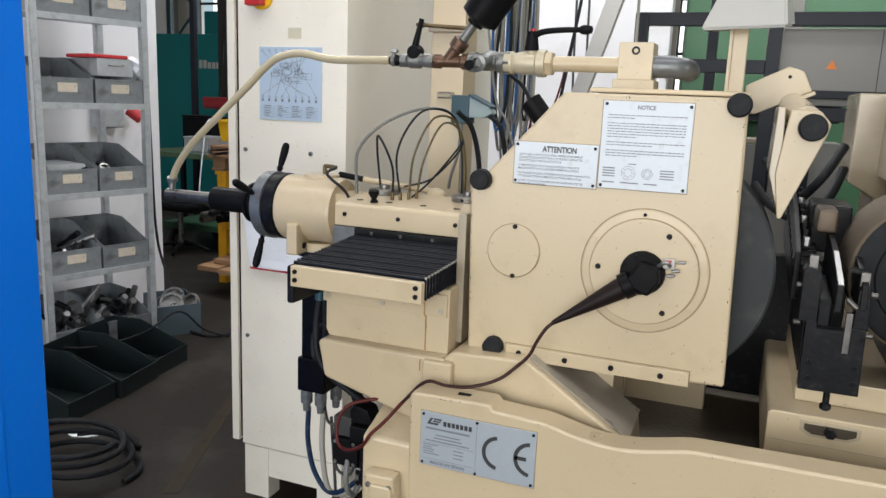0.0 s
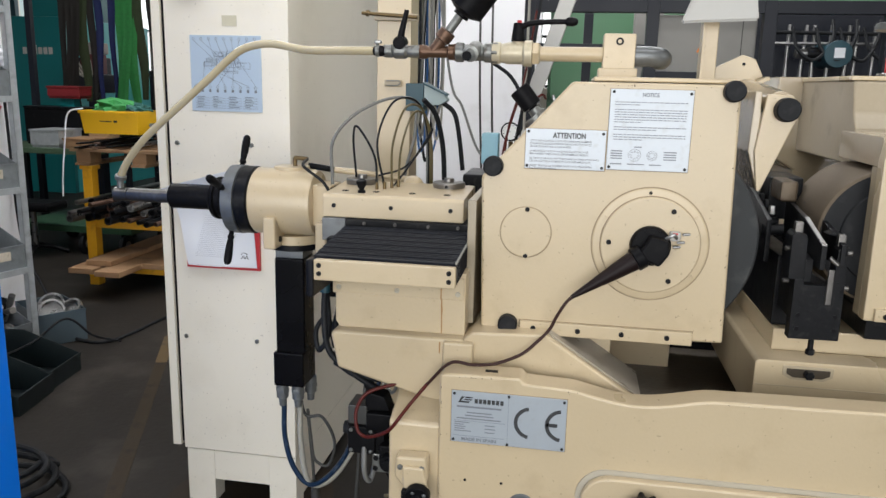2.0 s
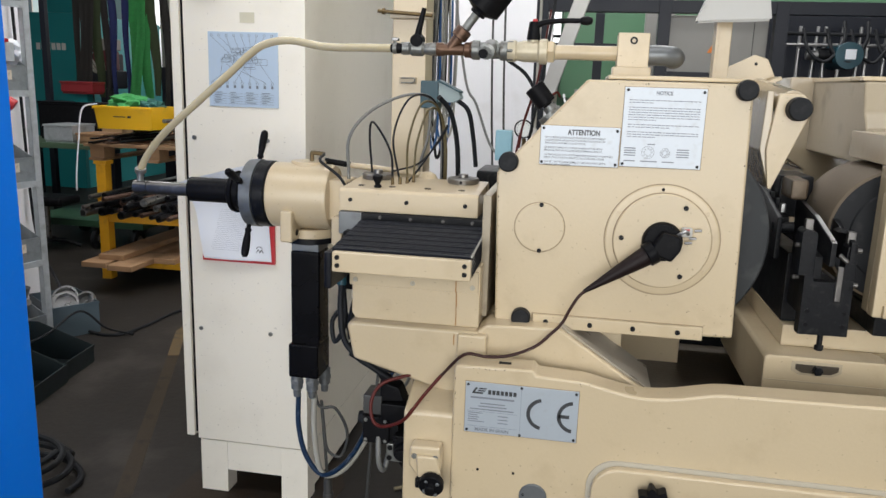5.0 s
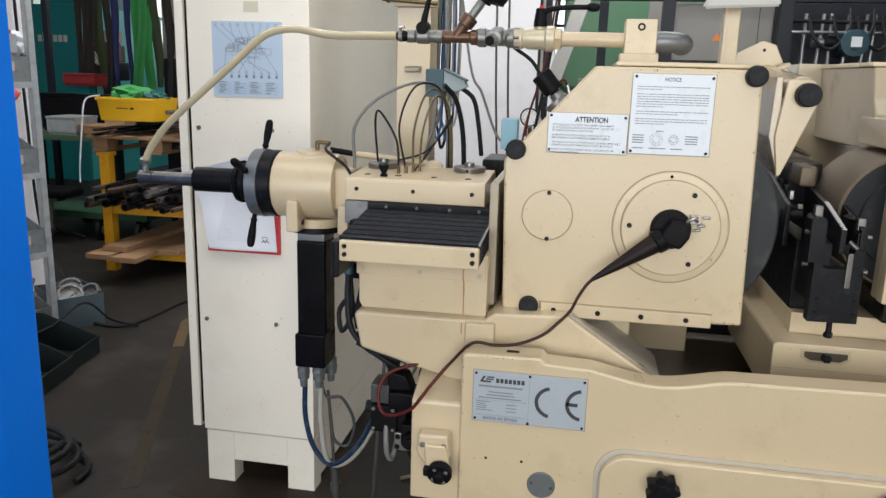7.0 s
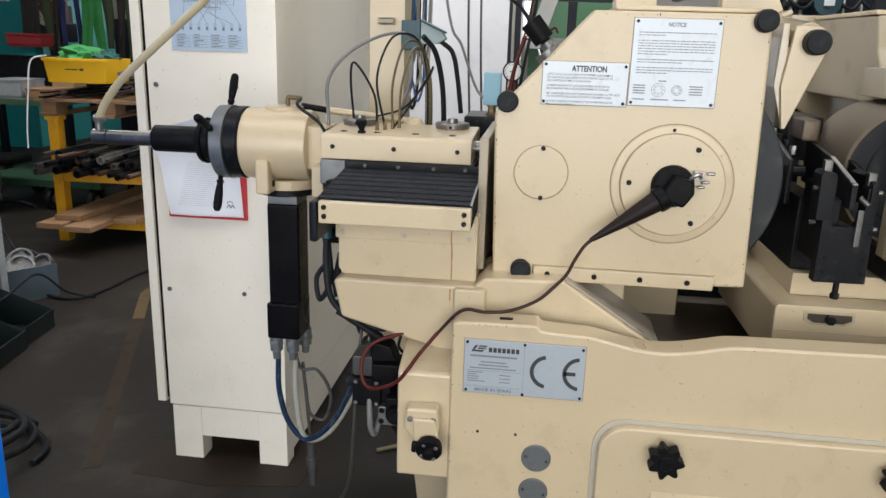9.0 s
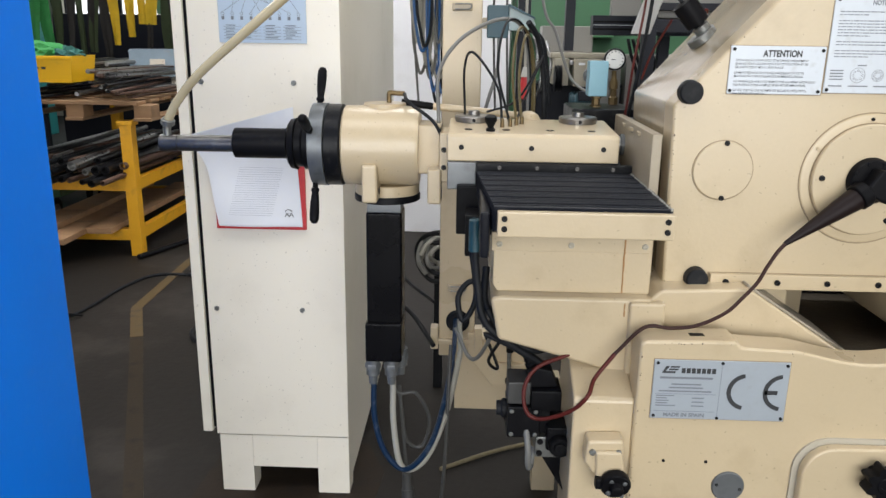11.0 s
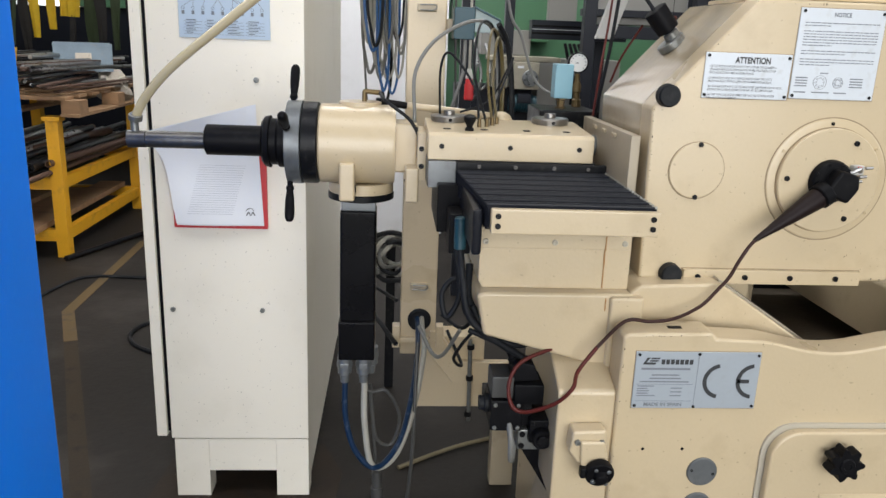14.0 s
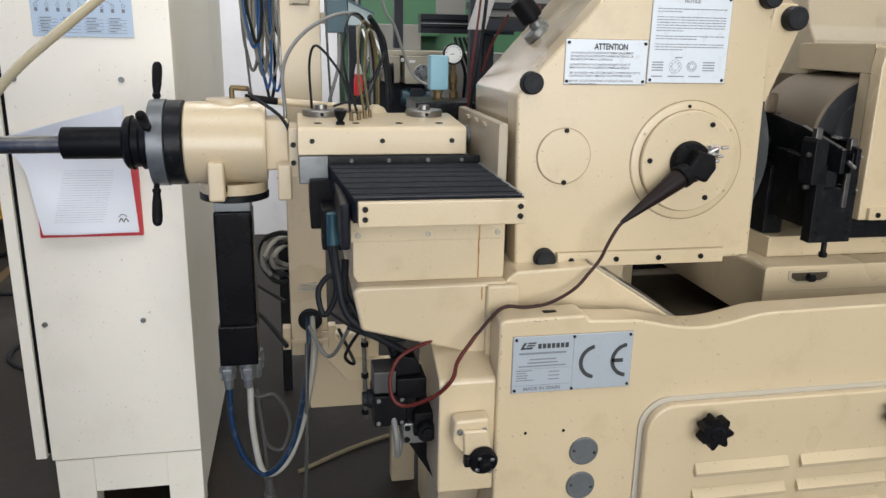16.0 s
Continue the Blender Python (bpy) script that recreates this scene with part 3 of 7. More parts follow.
for z in (1.323, 1.218):
    screw(guard, (-0.457, GF - 0.004, z), (0, -1, 0), 0.005)
HX, HZ = -0.190, 1.259
part("hub_ring", lathe((HX, GF + 0.002, HZ), (HX, -9, HZ), [(0, 0.124), (0.004, 0.123), (0.006, 0.119), (0.006, 0.1)], 72), CREAM, guard)
part("cover_joint", rod((HX, GF - 0.004, HZ), (HX, GF - 0.0066, HZ), 0.1068, None, 0, 72), SHADOW_GRIME, guard)
part("cover_joint", rod((HX, GF + 0.001, HZ), (HX, GF - 0.0005, HZ), 0.1256, None, 0, 72), SHADOW_GRIME, guard)
part("hub_cover", rod((HX, GF - 0.003, HZ), (HX, GF - 0.014, HZ), 0.105, None, 0.002, 72), CREAM, guard, "round cream hub cover")
for a in (60, 178, 300):
    screw(guard, (HX + 0.088 * math.cos(radians(a)), GF - 0.014, HZ + 0.088 * math.sin(radians(a))), (0, -1, 0), 0.0055)
for a in (35, 93, 150, 325):
    screw(guard, (HX + 0.113 * math.cos(radians(a)), GF - 0.004, HZ + 0.113 * math.sin(radians(a))), (0, -1, 0), 0.0035, BLACK if a == 93 else CREAM)
part("bar_joint", box(-0.4655, -0.0825, GF - 0.0006, GF + 0.001, 1.0365, 1.0697, 0), SHADOW_GRIME, guard)
bar = part("clamp_bar", box(-0.462, -0.084, GF - 0.010, GF + 0.001, 1.038, 1.068, 0.002), CREAM, guard)
for x in (-0.432, -0.332, -0.236, -0.138):
    screw(guard, (x, GF - 0.010, 1.053), (0, -1, 0), 0.0058)
# plug with sheath on the hub
part("plug_base", rod((HX, GF - 0.013, HZ), (HX, GF - 0.030, HZ), 0.044, 0.042, 0.003, 40), BLACK, G, "black round plug socket")
bm = prism([(-0.030, -0.026), (0.022, -0.030), (0.032, 0.004), (0.020, 0.028), (-0.018, 0.026)], GF - 0.062, GF - 0.028, "y", 0.006, 3)
bmesh.ops.rotate(bm, verts=bm.verts, cent=(0, 0, 0), matrix=Matrix.Rotation(radians(18), 3, 'Y'))
bmesh.ops.translate(bm, verts=bm.verts, vec=(HX + 0.006, 0, HZ - 0.002))
part("angled_plug", bm, BLACK, G, "black angled connector")
for a in range(0, 360, 45):
    screw(G, (HX + 0.036 * math.cos(radians(a + 20)), GF - 0.030, HZ + 0.036 * math.sin(radians(a + 20))), (0, -1, 0), 0.0035, BLACK, "plug_screw")
part("plug_nut", rod((-0.206, 1.489, 1.242), (-0.224, 1.485, 1.231), 0.026, None, 0.002, 10), BLACK, G)
part("plug_latch", tube([(HX + 0.030, GF - 0.035, HZ + 0.020), (HX + 0.044, GF - 0.040, HZ + 0.030), (HX + 0.052, GF - 0.030, HZ + 0.022)], 0.004, 8, 3), STEEL, G)
part("plug_sheath", lathe((-0.212, 1.488, 1.238), (-0.349, 1.466, 1.147), [(0, 0.020), (0.02, 0.021), (0.06, 0.017), (0.12, 0.010), (0.168, 0.0045)], 20), SHEATH, G)
part("cable_lug", box(-0.152, -0.130, GF - 0.030, GF - 0.012, 1.274, 1.294, 0.003), LAMPW, G, "small clear connector block with a red mark")
part("red_mark", box(-0.146, -0.136, GF - 0.0305, GF - 0.0298, 1.288, 1.292, 0), RED, G)
for dx, dz in ((0.010, -0.012), (0.002, -0.022), (0.02, 0.006)):
    part("pin", rod((-0.146 + dx, GF - 0.024, 1.282 + dz), (-0.130 + dx, GF - 0.026, 1.284 + dz), 0.003), STEEL, G)
cord = [(-0.339, 1.47, 1.153), (-0.36, 1.462, 1.136), (-0.379, 1.46, 1.103), (-0.393, 1.46, 1.072), (-0.416, 1.455, 1.046), (-0.451, 1.445, 1.015), (-0.506, 1.43, 0.994), (-0.555, 1.425, 0.989), (-0.605, 1.425, 0.989), (-0.656, 1.425, 0.934), (-0.692, 1.415, 0.887), (-0.709, 1.38, 0.867), (-0.738, 1.395, 0.827), (-0.79, 1.42, 0.796), (-0.817, 1.43, 0.807), (-0.822, 1.44, 0.851), (-0.798, 1.45, 0.891), (-0.731, 1.47, 0.913)]
part("power_cord", tube(cord[:10], 0.0036, 10), CORD, G)
part("power_cord", tube(cord[9:], 0.0041, 10), REDCABLE, G, "dark red looped power cord")

# chipped paint along the edges: small uneven flakes, just proud of the paint
def chips(parent, y, runs, seed, size=0.0010):
    """Runs of (x0, z0, x1, z1, count) along edges in one plane facing -y."""
    rng = random.Random(seed)
    bm = bmesh.new()
    for x0, z0, x1, z1, count in runs:
        for _ in range(count):
            f, r = rng.random(), size * rng.uniform(0.4, 1.5)
            cx, cz = x0 + (x1 - x0) * f + rng.uniform(-1, 1) * size, z0 + (z1 - z0) * f + rng.uniform(-1, 1) * size
            n = rng.randint(5, 7)
            stretch = rng.uniform(0.5, 2.4)
            vs = [bm.verts.new((cx + r * rng.uniform(0.6, 1.2) * math.cos(6.283 * k / n), y - 0.0004, cz + r * stretch * rng.uniform(0.6, 1.2) * math.sin(6.283 * k / n))) for k in range(n)]
            bm.faces.new(vs)
    bmesh.ops.solidify(bm, geom=list(bm.faces), thickness=0.0008)
    return part("chipped_paint", bm, CHIP, parent, "dark chips in the cream paint", kind="stuff")


CHIP = mat("bare_chip", (0.07, 0.055, 0.04), 0.6, var=0.4, scale=60, bump=0.1)
chips(guard, GF, [(-0.547, 1.04, -0.557, 1.39, 26), (-0.025, 1.06, -0.036, 1.59, 10), (-0.545, 1.038, -0.48, 1.040, 6), (-0.08, 1.05, -0.03, 1.05, 6), (-0.36, 1.594, -0.05, 1.595, 9), (-0.54, 1.41, -0.40, 1.565, 8), (-0.13, 1.09, -0.10, 1.12, 4)], 4)
chips(bed, YF, [(-0.615, 0.64, -0.615, 0.96, 14), (-0.60, 0.976, -0.45, 0.978, 8), (-0.36, 0.962, 0.8, 0.968, 14), (-0.5, 0.70, 0.2, 0.80, 6)], 5)

# notice plates
part("plate_joint", box(-0.4692, -0.2958, GF - 0.0006, GF + 0.001, 1.4128, 1.5012, 0), SHADOW_GRIME, G)
ap = part("attention_plate", box(-0.468, -0.297, GF - 0.002, GF + 0.001, 1.414, 1.500, 0.001, 1), PLATE_W, G, "pale aluminium warning plate with black French text")
words(ap, "ATTENTION", -0.410, 1.493, GF - 0.0025, 0.016, INK, 0.070)
lines = ["- CETTE INSTALLATION DOIT ETRE OPEREE UNIQUEMENT", "  QUAND TOUS LES DISPOSITIFS DE PROTECTION ET DE", "  SECURITE SONT MIS A LEUR PLACE.", "",
         "- LA MAINTENANCE OU L'USAGE INADEQUAT DE CETTE", "  MACHINE PEUT PROVOQUER DES DOMMAGES SERIEUX.", "",
         "  NE TRAVAILLER AVEC CETTE MACHINE QU'APRES AVOIR RECU", "  DES INSTRUCTIONS COMPLETES DE VOTRE EMPLOYEUR.", "",
         "  SUIVEZ TOUTES LES NORMES DE SECURITE PRESCRITES", "  PAR NOTRE ENTREPRISE."]
z = 1.4765
for s in lines:
    if s:
        words(ap, s.strip(" -"), -0.458, z, GF - 0.0025, 0.0056, INK, 0.00285 * len(s.strip(" -")), bold=0.004)
    z -= 0.0062 if s else 0.0034
part("plate_joint", box(-0.2952, -0.1228, GF - 0.0005, GF + 0.001, 1.4168, 1.5892, 0), SHADOW_GRIME, G)
np_ = part("notice_plate", box(-0.294, -0.124, GF - 0.0025, GF + 0.001, 1.418, 1.588, 0.001, 1), PLATE_W, G, "pale aluminium notice plate with faded text and two dial drawings")
words(np_, "NOTICE", -0.228, 1.581, GF - 0.003, 0.011, INK_GREY, 0.034)
rows = []
random.seed(5)
z = 1.562
for block in (2, 6, 2, 3):
    for i in range(block):
        w = 0.148 if i < block - 1 else random.uniform(0.05, 0.11)
        x = -0.283
        while x < -0.283 + w:
            e = min(x + random.uniform(0.003, 0.011), -0.283 + w)
            rows.append((x, e, z - 0.0017, z))
            x = e + 0.0016
        z -= 0.0052
    z -= 0.0052
for i in range(4):
    rows += [(-0.286, -0.262, 1.4575 - i * 0.0052, 1.4597 - i * 0.0052), (-0.176, -0.150, 1.4575 - i * 0.0052, 1.4597 - i * 0.0052)]
rows += [(-0.286, -0.262, 1.430, 1.4322), (-0.250, -0.215, 1.430, 1.4322), (-0.205, -0.180, 1.430, 1.4322), (-0.238, -0.222, 1.467, 1.469)]
bars(np_, rows, GF - 0.003, INK_GREY)
bm = bmesh.new()
for cx, R in ((-0.236, 0.0135), (-0.200, 0.0105)):
    arc_band(cx, 1.4505, R - 0.0007, R, 0, 359.9, GF - 0.0025, bm)
    for i in range(8):
        a = math.pi * i / 4
        arc_band(cx + R * 0.62 * math.cos(a), 1.4505 + R * 0.62 * math.sin(a), 0.0014, 0.0020, 0, 359.9, GF - 0.0025, bm)
part("dial_drawing", bm, INK_GREY, np_)
for p, cs in ((ap, ((-0.462, 1.494), (-0.303, 1.493), (-0.463, 1.420), (-0.303, 1.420))), (np_, ((-0.287, 1.582), (-0.130, 1.581), (-0.288, 1.424), (-0.131, 1.424)))):
    for x, z in cs:
        screw(p, (x, GF - 0.002, z), (0, -1, 0), 0.0032)

# grinding wheel behind the guard
part("grinding_wheel", lathe((HX, 1.60, 1.256), (HX, 9, 1.256), [(0, 0.10), (0, 0.205), (0.004, 0.215), (0.006, 0.238), (0.012, 0.243), (0.16, 0.243), (0.17, 0.2)], 96), GOLD, G, "dark grey grinding wheel")

# ---- cross slide, bellows and saddle ----
part("saddle_upper", prism([(-0.889, 1.176), (-0.889, 1.045), (-0.880, 1.030), (-0.584, 1.030), (-0.584, 1.176)], 1.495, 1.90, "y", 0.004), CREAM, G, "cream saddle casting with rust streaks")
part("saddle_strip", box(-0.893, -0.588, 1.488, 1.496, 1.114, 1.165, 0.002), CREAM, G)
part("saddle_lower", prism([(-0.893, 1.024), (-0.876, 0.940), (-0.634, 0.874), (-0.582, 0.874), (-0.575, 1.020), (-0.585, 1.031), (-0.878, 1.031)], 1.465, 1.88, "y", 0.008, 3), CREAM, G)
RUST = mat("rust", (0.33, 0.17, 0.055), 0.7, var=0.3, scale=40, bump=0.1)
random.seed(8)
for x, y, z0, z1, w in ((-0.639, 1.487, 1.113, 1.160, 0.0012), (-0.638, 1.494, 1.033, 1.114, 0.0013), (-0.636, 1.464, 0.995, 1.022, 0.0010)):
    outline = [(x - w * random.uniform(0.5, 1.6), z0 + (z1 - z0) * k / 6) for k in range(7)] + [(x + w * random.uniform(0.5, 1.6), z1 - (z1 - z0) * k / 6) for k in range(7)]
    part("rust_streak", prism(outline, y - 0.0004, y + 0.002, "y", 0), RUST, G, "thin rust streak on the cream paint")
for x in (-0.878, -0.741, -0.601):
    screw(G, (x, 1.489, 1.128), (0, -1, 0), 0.006, PALEGREY2)
bp = part("bellows_plate", box(-0.889, -0.587, 1.345, 1.362, 1.178, 1.223, 0.003), CREAM, G, "cream front plate of the bellows")
for x in (-0.877, -0.600):
    for z in (1.211, 1.193):
        screw(bp, (x, 1.345, z), (0, -1, 0), 0.0052)
folds = 20
bm = bmesh.new()
rings = []
for i in range(2 * folds + 1):
    f = i / (2 * folds)
    y = 1.363 + 0.330 * f
    peak = i % 2
    a, b = -0.891 - 0.030 * f - 0.005 * peak, -0.591 - 0.006 * f + 0.005 * peak
    top = 1.214 + 0.006 * f + (0.013 + 0.0006 * ((i * 7) % 3)) * peak
    low = 1.186 - 0.005 * peak
    rings.append([bm.verts.new(q) for q in ((a, y, low), (a, y, top), (b, y, top), (b, y, low))])
for p_, q_ in zip(rings, rings[1:]):
    for k in range(4):
        bm.faces.new((p_[k], p_[(k + 1) % 4], q_[(k + 1) % 4], q_[k]))
bm.faces.new(rings[0])
bm.faces.new(rings[-1][::-1])
part("bellows", bm, BELLOW, G, "dark folded rubber bellows over the slide", sharp=15)
# Thin lighter strips paint the light that the fold crests catch.
bm = bmesh.new()
for i in range(folds):
    y = 1.363 + (i + 0.5) * (0.330 / folds)
    sh = -0.030 * i / folds * 0.25
    add_box(bm, -0.588 + sh - 0.003, -0.588 + sh + 0.001, y - 0.002, y + 0.002, 1.190, 1.229 + 0.006 * i / folds)
part("bellows_edge", bm, GREYCABLE, G, "pale worn fold edges", kind="stuff")
bm = bmesh.new()
for i in range(1, 2 * folds, 2):
    f = i / (2 * folds)
    y, top = 1.363 + 0.330 * f, 1.214 + 0.006 * f + 0.013 + 0.0006 * ((i * 7) % 3)
    add_box(bm, -0.894 - 0.030 * f, -0.588 - 0.006 * f, y - 0.0014, y + 0.0010, top - 0.0018, top + 0.0006)
part("fold_crest", bm, CRESTS, G, "lighter strips painted as light on the fold crests", kind="stuff")
bb_ = part("bellows_bar", box(-0.924, -0.594, 1.690, 1.702, 1.228, 1.250, 0.002), DARKSTEEL, G)
for x in (-0.875, -0.795, -0.71, -0.635):
    screw(bb_, (x, 1.690, 1.241), (0, -1, 0), 0.0045, SPINDLE)
part("bellows_skirt", box(-0.918, -0.900, 1.375, 1.69, 1.13, 1.215, 0.006), BELLOW, G)
part("slide_end_block", box(-0.986, -0.924, 1.69, 1.88, 1.192, 1.2515, 0.003), GREYRING, G, "bare grey steel slide block")
part("slide_under", box(-0.965, -0.60, 1.66, 1.90, 1.10, 1.205, 0.004), BLACK, G)
part("slide_rear", box(-0.98, -0.615, 1.705, 1.90, 1.20, 1.252, 0.003), DARKSTEEL, G)
sb = part("slide_block", prism([(1.700, 1.252), (1.700, 1.304), (1.707, 1.311), (1.90, 1.321), (1.915, 1.321), (1.915, 1.252)], -0.987, -0.623, "x", 0.003, 2), CREAM, G, "cream slide block with drilled top")
for x in (-0.957, -0.808, -0.656):
    screw(sb, (x, 1.700, 1.282), (0, -1, 0), 0.0055)
for x, y in ((-0.943, 1.755), (-0.860, 1.755), (-0.765, 1.755), (-0.675, 1.755), (-0.82, 1.86)):
    part("oil_hole", lathe((x, y, 1.307), (x, y, 9), [(0, 0.009), (0.0075, 0.009), (0.0078, 0.006), (0.0050, 0.005)], 16), DARKSTEEL, sb)
for x in (-0.931, -0.690):
    d = part("clamp_disc", lathe((x, 1.875, 1.318), (x, 1.875, 9), [(0, 0.043), (0.012, 0.044), (0.015, 0.042), (0.015, 0.014), (0.025, 0.013), (0.026, 0.006)], 40), BARESTEEL, G, "machined steel clamping disc")
    part("disc_hole", rod((x, 1.8325, 1.3245), (x, 1.830, 1.3245), 0.004, None, 0), BLACK, d)
part("ball_knob", lathe((-0.895, 1.740, 1.311), (-0.895, 1.733, 1.369), [(0, 0.010), (0.006, 0.010), (0.010, 0.006), (0.016, 0.009), (0.026, 0.014), (0.033, 0.013), (0.036, 0.008)], 20), BLACK, G, "small black clamping knob")
part("bull_eye_cap", lathe((-0.800, 1.93, 1.305), (-0.800, 1.93, 9), [(0, 0.030), (0.012, 0.030), (0.026, 0.022), (0.034, 0.008)], 28), CREAM, G)
part("slide_shaft", rod((-0.63, 1.82, 1.278), (-0.57, 1.82, 1.278), 0.018), STEEL, G)
part("slide_shaft_collar", rod((-0.60, 1.82, 1.278), (-0.582, 1.82, 1.278), 0.024), GREYRING, G)

# oil lines over the slide block
oil = [
    ([(-1.013, 1.865, 1.330), (-1.013, 1.870, 1.430), (-0.965, 1.920, 1.503), (-0.880, 1.985, 1.548), (-0.820, 2.060, 1.538), (-0.795, 2.085, 1.46), (-0.790, 2.09, 1.25)], 0.0045, MIDCABLE),
    ([(-0.868, 1.79, 1.318), (-0.880, 1.81, 1.40), (-0.935, 1.84, 1.474), (-0.955, 1.87, 1.440), (-0.952, 1.89, 1.330)], 0.0030, RUBBER),
    ([(-0.850, 1.80, 1.32), (-0.880, 1.84, 1.44), (-0.860, 1.94, 1.54), (-0.815, 2.05, 1.537), (-0.790, 2.08, 1.44), (-0.785, 2.085, 1.25)], 0.0030, RUBBER),
    ([(-0.835, 1.82, 1.32), (-0.845, 1.87, 1.43), (-0.830, 1.96, 1.525), (-0.800, 2.05, 1.515), (-0.783, 2.08, 1.42), (-0.780, 2.085, 1.25)], 0.0032, OILED),
    ([(-0.822, 1.84, 1.32), (-0.828, 1.90, 1.42), (-0.812, 1.98, 1.510), (-0.790, 2.06, 1.49), (-0.777, 2.08, 1.40), (-0.775, 2.085, 1.25)], 0.0032, OILED),
    ([(-0.835, 1.84, 1.32), (-0.815, 1.92, 1.36), (-0.775, 2.0, 1.44), (-0.765, 2.02, 1.465), (-0.78, 2.02, 1.43), (-0.83, 1.96, 1.36), (-0.90, 1.93, 1.335)], 0.0028, RUBBER),
    ([(-0.800, 2.06, 1.545), (-0.770, 2.10, 1.50), (-0.750, 2.12, 1.40), (-0.742, 2.12, 1.25)], 0.0075, RUBBER),
]
for pts, r, m in oil:
    part("oil_line", tube(pts, r, 8), m, G)
for x, y in ((-0.868, 1.79), (-0.850, 1.80), (-0.835, 1.82), (-0.822, 1.84), (-1.013, 1.865)):
    part("brass_nipple", lathe((x, y, 1.300), (x, y, 9), [(0, 0.008), (0.010, 0.008), (0.012, 0.005), (0.035, 0.004)], 12), BRASS if x > -1 else ZINC, G)
part("lever_rod", tube([(-1.03, 1.94, 1.345), (-0.92, 1.95, 1.335), (-0.82, 1.955, 1.325)], 0.009, 12), CREAM, G, "cream lever with black grip")
part("lever_grip", rod((-1.105, 1.93, 1.355), (-1.03, 1.94, 1.345), 0.0085), BLACK, G)

# ---- dressing head: cylinder, rings, sleeve, spindle ----
CY, CZ = 1.875, 1.258
part("head_body", lathe((-1.2330, CY, CZ), (0, CY, CZ), [(0, 0.088), (0.004, 0.0925), (0.165, 0.0925), (0.176, 0.088), (0.177, 0.06)], 64), CREAM, G, "cream cylindrical dressing head")
part("head_neck", box(-1.0610, -1.0060, CY - 0.05, CY + 0.05, CZ - 0.058, CZ + 0.056, 0.005, 3), CREAM, G)
# Dark block put in for the gap beside the neck.
part("neck_gap", box(-1.0100, -1.0050, CY - 0.048, CY + 0.045, CZ - 0.06, CZ + 0.05, 0), SUMP_AND_GAPS, G)
for z in (CZ - 0.035, CZ + 0.005):
    screw(G, (-0.997, CY - 0.090, z), (0, -1, 0), 0.006)
part("neck_stub", box(-1.0070, -0.9860, CY - 0.09, CY + 0.04, 1.19, 1.30, 0.003), CREAM, G)
part("head_lug", box(-1.1830, -1.1480, 1.775, 1.86, 1.138, 1.226, 0.006, 3), CREAM, G)
part("head_lug_hole", rod((-1.1475, 1.812, 1.162), (-1.1460, 1.812, 1.162), 0.009, None, 0), BLACK, G)
part("slide_lug", box(-1.0330, -1.0020, 1.77, 1.85, 1.140, 1.220, 0.005, 3), CREAM, G)
part("head_top_pad", rod((-1.1410, CY + 0.02, CZ + 0.075), (-1.1410, CY + 0.02, CZ + 0.098), 0.05), CREAM, G)
part("brass_elbow", tube([(-1.1310, CY + 0.02, CZ + 0.095), (-1.1310, CY + 0.02, CZ + 0.118), (-1.1260, CY + 0.02, CZ + 0.121), (-1.0940, CY + 0.02, CZ + 0.119)], 0.006, 10, 4), BRASS, G)
part("elbow_cable", tube([(-1.094, 1.89, 1.377), (-1.079, 1.82, 1.364), (-1.021, 1.82, 1.319), (-0.997, 1.82, 1.259), (-1.011, 1.82, 1.195), (-1.034, 1.82, 1.181)], 0.0042, 8), RUBBER, G)
part("grey_ring", lathe((-1.3090, CY, CZ), (0, CY, CZ), [(0, 0.085), (0.003, 0.096), (0.036, 0.097), (0.038, 0.093)], 64), GREYRING, G, "grey graduated adjusting ring")
part("dark_ring", lathe((-1.2710, CY, CZ), (0, CY, CZ), [(0, 0.092), (0.002, 0.095), (0.034, 0.095), (0.038, 0.09)], 64), DARKSTEEL, G)
part("lever_hub", lathe((-1.3660, CY, CZ), (0, CY, CZ), [(0, 0.050), (0.006, 0.058), (0.018, 0.061), (0.020, 0.054), (0.034, 0.054), (0.040, 0.060), (0.058, 0.060)], 40), BLACK, G)
part("spindle_sleeve", lathe((-1.4980, CY, CZ), (0, CY, CZ), [(0, 0.030), (0.003, 0.0355), (0.130, 0.0355), (0.136, 0.032)], 36), BLACK, G, "black tubular sleeve")
part("spindle_tube", lathe((-1.6760, CY, CZ - 0.003), (0, CY, CZ - 0.003), [(0, 0.014), (0.001, 0.0205), (0.018, 0.0205), (0.020, 0.0195), (0.042, 0.0195), (0.043, 0.017), (0.046, 0.017), (0.047, 0.0195), (0.18, 0.0195)], 32), SPINDLE, G, "steel spindle tube end")
for a in (25, 115, 205, 295):
    ca, sa = math.cos(radians(a)), math.sin(radians(a))
    p0 = Vector((-1.300, CY - 0.080 * ca, CZ + 0.080 * sa))
    d = Vector((0.02, -ca, sa)).normalized()
    part("lever_handle", lathe(p0, p0 + d, [(0, 0.0065), (0.026, 0.0065), (0.029, 0.0095), (0.034, 0.0095), (0.037, 0.0075), (0.060, 0.0105), (0.090, 0.0115), (0.103, 0.0105), (0.110, 0.007), (0.112, 0.003)], 18), BLACK, G, "black tapered lever handle")
part("hose_nipple", tube([(-1.6590, CY, CZ + 0.012), (-1.6590, CY, CZ + 0.045), (-1.6560, CY - 0.002, CZ + 0.055)], 0.0095, 12, 4), ZINC, G)
part("hose_clip", rod((-1.6570, CY, CZ + 0.040), (-1.6540, CY - 0.003, CZ + 0.053), 0.016), ZINC, G)
